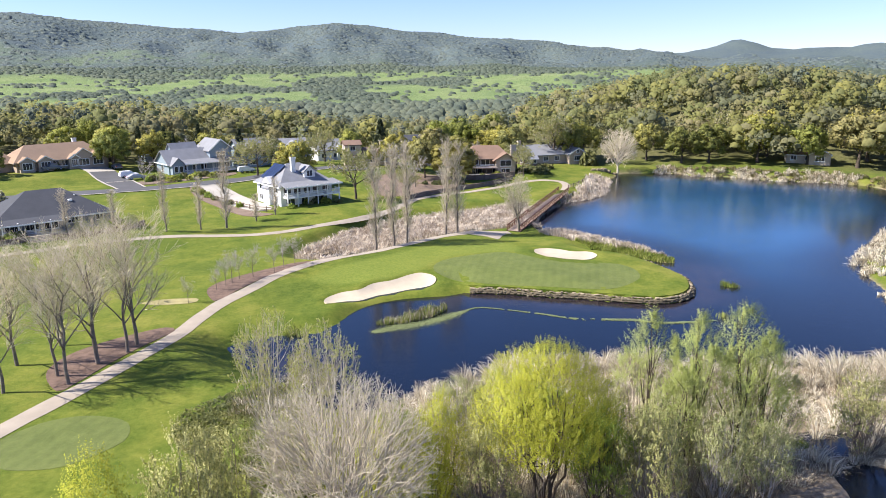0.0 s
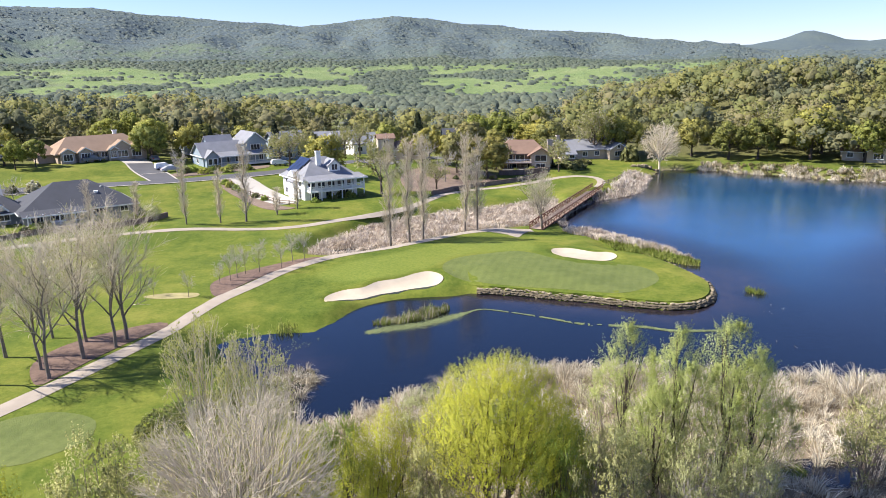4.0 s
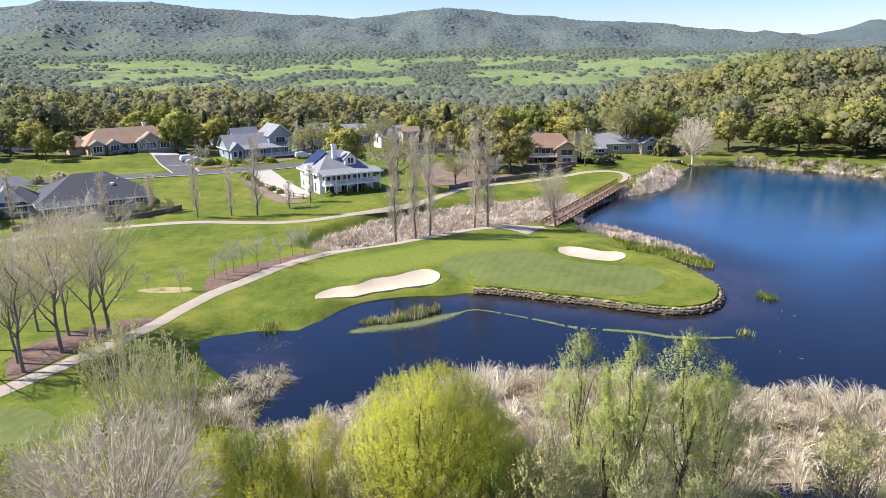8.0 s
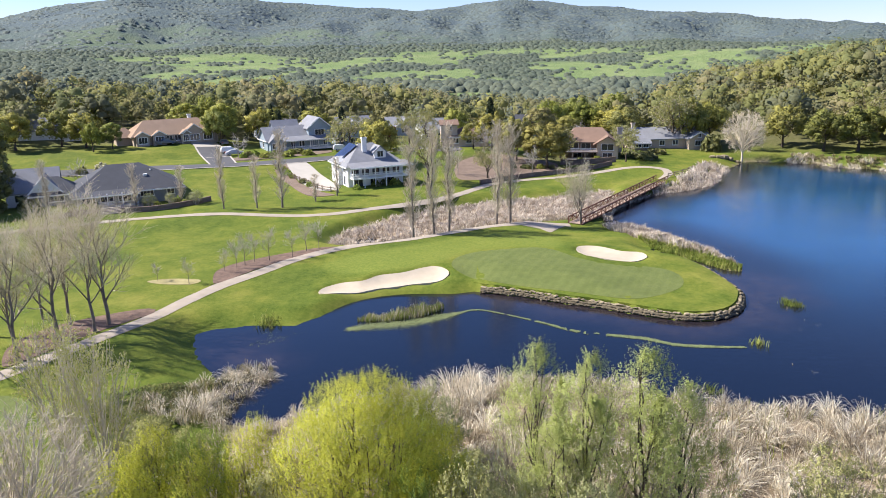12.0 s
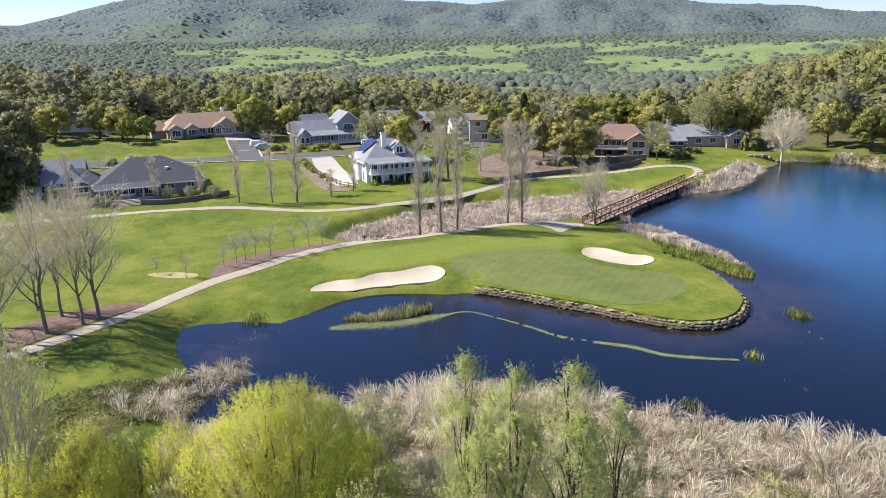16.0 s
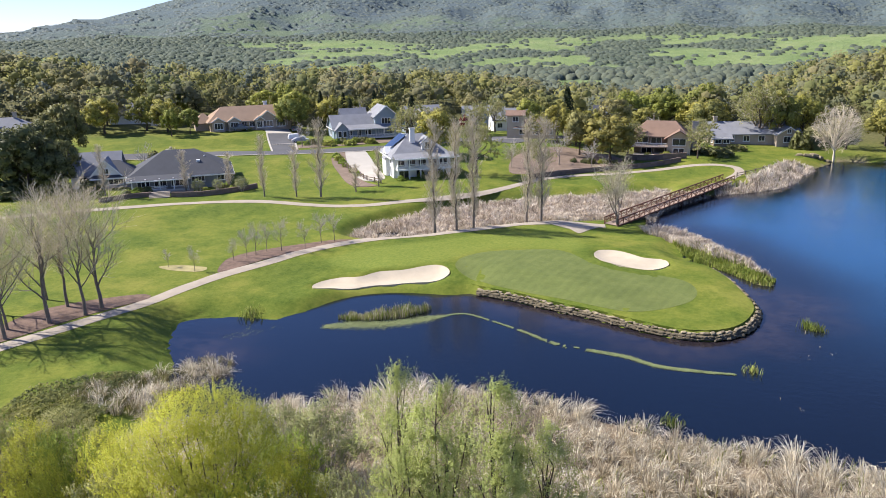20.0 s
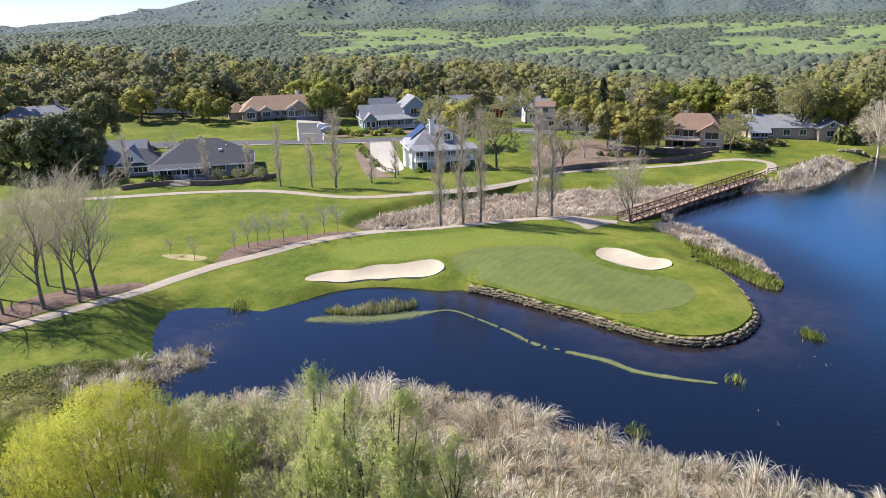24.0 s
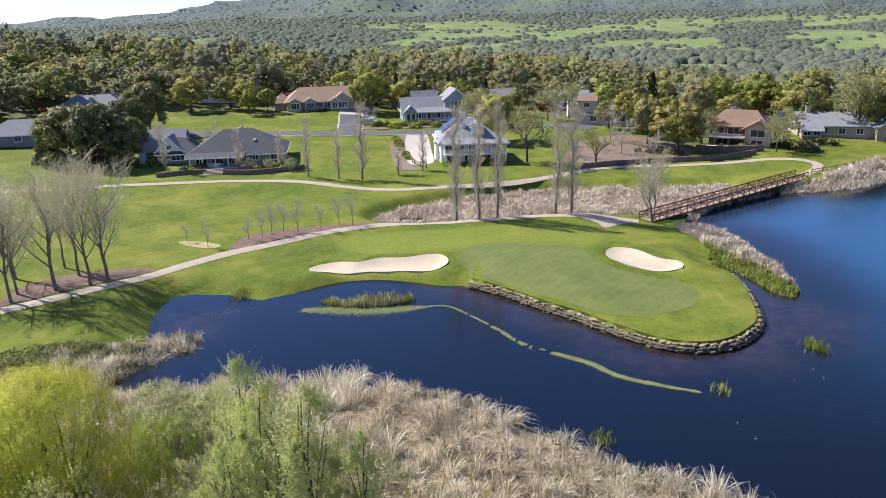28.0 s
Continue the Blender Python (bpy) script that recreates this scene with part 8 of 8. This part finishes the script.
flat("path_apron", [(10.1, 128.6), (13.4, 128.6), (17.3, 128.4), (20.4, 129.2), (18.2, 125.4), (16.6, 121.8), (15.2, 123.9), (12.1, 125.4)], "path", 0.07, "pale sandy widening of the cart path by the bridge", "path")
flat("driveway", [(-62, 175), (-75.6, 199), (-69.8, 203), (-56.4, 177.5)], "asphalt", 0.1, "grey asphalt parking drive with pale kerb lines")
flat("driveway", [(-75.4, 198.8), (-80.4, 206.6), (-74.4, 210.2), (-69.6, 202.8)], "concrete", 0.12, "pale concrete apron before a garage")
flat("driveway", [(-44.6, 180.4), (-41.0, 183.2), (-30.6, 164.0), (-25.2, 152.0), (-29.0, 150.4), (-35.6, 160.2)], "concrete", 0.1, "pale concrete drive beside the white house")
flat("garden_bank", [(-46.2, 178.5), (-44.2, 178.6), (-36.2, 160.4), (-28.6, 149.4), (-24.6, 145.6), (-30.5, 146.6), (-38, 158.5), (-44.5, 170.5)], "earth", 0.09, "red-brown bare earth bank with small shrubs", "garden bed")
flat("garden_bed", [(-61, 184), (-54.5, 194.5), (-40.5, 203.5), (-38.2, 199.6), (-45.5, 190.5), (-55.5, 182.5)], "earth", 0.08, "planted earth bed before the porch", "garden bed")
flat("driveway", [(-14, 205.6), (-9, 200), (-4.4, 198.4), (-2, 203.4), (-8, 207.6)], "asphalt", 0.14, "grey asphalt turning court")
flat("garden_bed", [(-1, 166), (4, 166.6), (10, 173), (20, 180), (22, 190), (8, 196), (-2, 184)], "earth", 0.07, "leaf-strewn earth under bare trees", "garden bed")
flat("terrace", [(25, 190.2), (36, 190.4), (36.4, 194), (25.5, 194)], "concrete", 0.5, "pale stone terrace below the deck")
flat("patio", [(-70.8, 131.2), (-60.6, 137.4), (-59.2, 134.6), (-69.2, 128.6)], "path", 0.16, "paved patio before the veranda")
for pts, lab in (([(-62, 175), (-75.6, 199)], "pale concrete kerb"), ([(-56.4, 177.5), (-66, 196.6)], "pale concrete kerb"), ([(-67.5, 186.0), (-61.8, 188.6)], "pale concrete strip")):
    ribbon("kerb", spline(pts, False, 1.5), 0.45, M["concrete"], 0.24, lab + " beside the parking drive", "kerb", 1)
ribbon("kerb", spline([(p[0] + 1.4, p[1] - 3.0) for p in road_line[30:120:6]], False, 2.0), 0.4, M["concrete"], 0.22, "pale concrete kerb along the street", "kerb", 1)

# garden shrubs
for kind, x, y, h, w, lab in [("shrub_cream", -84.5, 166.2, 2.4, 4.2, "large cream-flowering garden shrub"), ("shrub_olive", -88.6, 164.8, 1.8, 3.0, "dark rounded garden shrub"), ("shrub_red", -96.6, 158.6, 2.2, 2.6, "dark red-leaved garden shrub"), ("shrub_red", -126, 173.5, 3.4, 4.0, "red-leaved garden shrub by a lawn"),
                              ("shrub_red", -156, 166.5, 2.6, 4.0, "red-leaved garden shrub by a lawn"), ("shrub_red", -28.5, 250, 4, 5, "red-leaved tree between roofs"), ("shrub_lime", -52, 187.4, 1.5, 4.5, "bright green clipped shrub"), ("shrub_lime", -47.4, 190.2, 1.5, 4.5, "bright green clipped shrub"), ("shrub_lime", -43.0, 194.6, 1.5, 4.2, "bright green clipped shrub"),
                              ("shrub_green", -55.6, 189.6, 1.6, 3.4, "green garden shrub before a porch"), ("shrub_olive", -50.4, 192.8, 1.5, 3.6, "dark green shrub before a porch"), ("shrub_olive", -45.8, 197.0, 1.5, 3.6, "dark green shrub before a porch")]:
    plant(kind, x, y, h, w, "garden_shrub", lab, "shrub", "garden shrubs")
for i in range(70):
    a = [(-96, 199.5, -81, 203.5), (-22.5, 150.6, -10.5, 157.2), (-58.5, 133.4, -50.4, 141.5), (-71.5, 127.2, -66, 131), (38, 196.2, 50, 206), (8, 182, 22, 183), (-60.5, 186, -42, 199), (22.5, 189.2, 36, 192), (-45, 174, -32, 155)][i % 9]
    t, o = rng.random(), rng.normal() * 0.9
    x, y = a[0] + (a[2] - a[0]) * t + o * 0.6, a[1] + (a[3] - a[1]) * t - o
    k = ["shrub_green", "shrub_olive", "shrub_olive", "shrub_lime"][int(rng.integers(4))]
    s = 0.8 + 0.9 * rng.random()
    plant(k, x, y, 1.0 * s, 1.9 * s, "garden_shrub", {"shrub_green": "green garden shrub near a house", "shrub_olive": "dark green garden shrub near a house", "shrub_lime": "light green garden shrub near a house"}[k], "shrub", "garden shrubs")


for x, y, h, w in [(-57.9, 134.6, 3.0, 2.8), (-54.5, 136.3, 2.8, 2.4), (-49.9, 137.3, 3.1, 3.0)]:
    plant("grey_willow", x, y, h, w, "garden_shrub", "upright blue-grey garden shrub on a planted bank", "shrub", "shrubs before the grey house")
for x, y, h, w in [(45.5, 194.2, 2.2, 7.5), (50.3, 204.7, 1.7, 6.5), (67.6, 213.8, 5.2, 6.6), (42, 197, 1.8, 5)]:
    plant("shrub_olive", x, y, h, w, "garden_shrub", "broad dark green hedge shrub", "shrub", "hedge shrubs by the lake houses")

for x, y, h, w in [(-99, 124, 3.6, 8), (-92, 122.6, 3.2, 8), (-85.5, 128, 3.4, 7), (-105, 126, 4, 8), (-95, 130, 4.4, 9), (-80, 131.5, 2.4, 5)]:
    plant("shrub_olive", x, y, h, w, "garden_shrub", "dark green undergrowth below evergreen oaks", "shrub", "undergrowth below the oaks")

# parked cars
def car(kind, paint, x, y, yaw, label):
    root = thing("car" if kind != "pickup" else "pickup_truck", label, "car", "parked cars", pose(x, y, gz(x, y) + 0.13, 0, 0, yaw))
    L, W = (5.4, 1.95) if kind == "pickup" else (4.7, 1.84)
    top = {"sedan": 1.45, "suv": 1.75, "pickup": 1.8}[kind]
    prof = {"sedan": [(-2.35, .35), (-2.3, .85), (-1.75, .98), (-0.95, 1.42), (0.55, 1.45), (1.25, .98), (2.2, .85), (2.35, .4)],
            "suv": [(-2.35, .4), (-2.35, 1.0), (-2.05, 1.7), (0.4, 1.75), (1.1, 1.12), (2.2, .98), (2.35, .45)],
            "pickup": [(-2.7, .5), (-2.7, 1.15), (-0.9, 1.15), (-0.75, 1.78), (0.75, 1.8), (1.35, 1.2), (2.55, 1.08), (2.7, .5)]}[kind]
    bm = bmesh.new()
    sides = []
    for s in (-1, 1):
        sides.append([bm.verts.new((px, s * W / 2 * (1.0 if pz < 1.2 else 0.84), pz)) for px, pz in prof])
    n = len(prof)
    bm.faces.new(sides[0])
    bm.faces.new(sides[1][::-1])
    for i in range(n):
        bm.faces.new((sides[0][i], sides[1][i], sides[1][(i + 1) % n], sides[0][(i + 1) % n]))
    bmesh.ops.recalc_face_normals(bm, faces=bm.faces)
    bmesh.ops.bevel(bm, geom=bm.edges[:], offset=0.07, segments=2, affect="EDGES")
    body = part("body", bm_mesh("car_body", bm, M[paint]), root)
    g0, g1 = {"sedan": (-1.0, 0.75), "suv": (-1.9, 0.6), "pickup": (-0.65, 0.85)}[kind]
    for s in (-1, 1):
        part("side_window", boxes_me("side_window", "glass", [(g0, g1, -0.02, 0.02, top - 0.5, top - 0.12)]), body, m=pose(0, s * (W / 2 * 0.9), 0, s * 12))
    part("windscreen", boxes_me("windscreen", "glass", [(-0.02, 0.02, -0.68, 0.68, -0.28, 0.28)]), body, m=pose({"sedan": 0.95, "suv": 0.82, "pickup": 1.1}[kind], 0, top - 0.26, 0, -52 if kind == "sedan" else -44))
    for x0 in (-L * 0.29, L * 0.3):
        for s in (-1, 1):
            bm = bmesh.new()
            bmesh.ops.create_cone(bm, cap_ends=True, segments=18, radius1=0.34, radius2=0.34, depth=0.22)
            bmesh.ops.bevel(bm, geom=[e for e in bm.edges if len(e.link_faces) == 2 and e.calc_face_angle() > 1], offset=0.04, segments=1, affect="EDGES")
            wheel = part("wheel", bm_mesh("tyre", bm, M["rubber"], True), root, m=pose(x0, s * (W / 2 - 0.1), 0.34, 90))
            bm = bmesh.new()
            bmesh.ops.create_cone(bm, cap_ends=True, segments=14, radius1=0.21, radius2=0.21, depth=0.25)
            part("rim", bm_mesh("rim", bm, M["chrome"], True), wheel)
    for s in (-1, 1):
        part("headlight", boxes_me("headlight", "lamp_clear", [(-0.06, 0.05, -0.18, 0.18, -0.08, 0.08)]), body, m=pose(L / 2 - 0.06, s * 0.62, 0.72))
        part("tail_light", boxes_me("tail_light", "lamp_red", [(-0.05, 0.06, -0.14, 0.14, -0.1, 0.1)]), body, m=pose(-L / 2 + 0.05, s * 0.68, 0.82))


car("suv", "paint_white", -64.2, 194.4, 32, "white estate car parked on the drive")
car("sedan", "paint_silver", -61.6, 190.8, 32, "silver saloon car parked on the drive")
car("pickup", "paint_grey", -84.2, 199.9, 38, "dark grey pickup truck before a garage")
car("suv", "paint_white", -35.5, 203.0, 20, "white estate car parked by trees")
car("sedan", "paint_grey", -70.2, 206.4, 120, "dark saloon car on the concrete apron")


# bits and marks by the green
bench = thing("rock_group", "pale shore rocks with a flat slab", "rocks")
for i, (x, y, s) in enumerate([(66.5, 201.8, 1.0), (68, 202.4, 1.3), (69.6, 202.6, 1.1), (71.2, 201.8, 0.9), (64.8, 202.4, 0.8)]):
    part("rock", bpy.data.meshes["stone"], bench, m=pose(x, y, gz(x, y) + 0.25 * s, 10 * i, 8, 40 * i) @ Matrix.Diagonal((s * 1.6, s, s * 0.8, 1)))

make_ground()
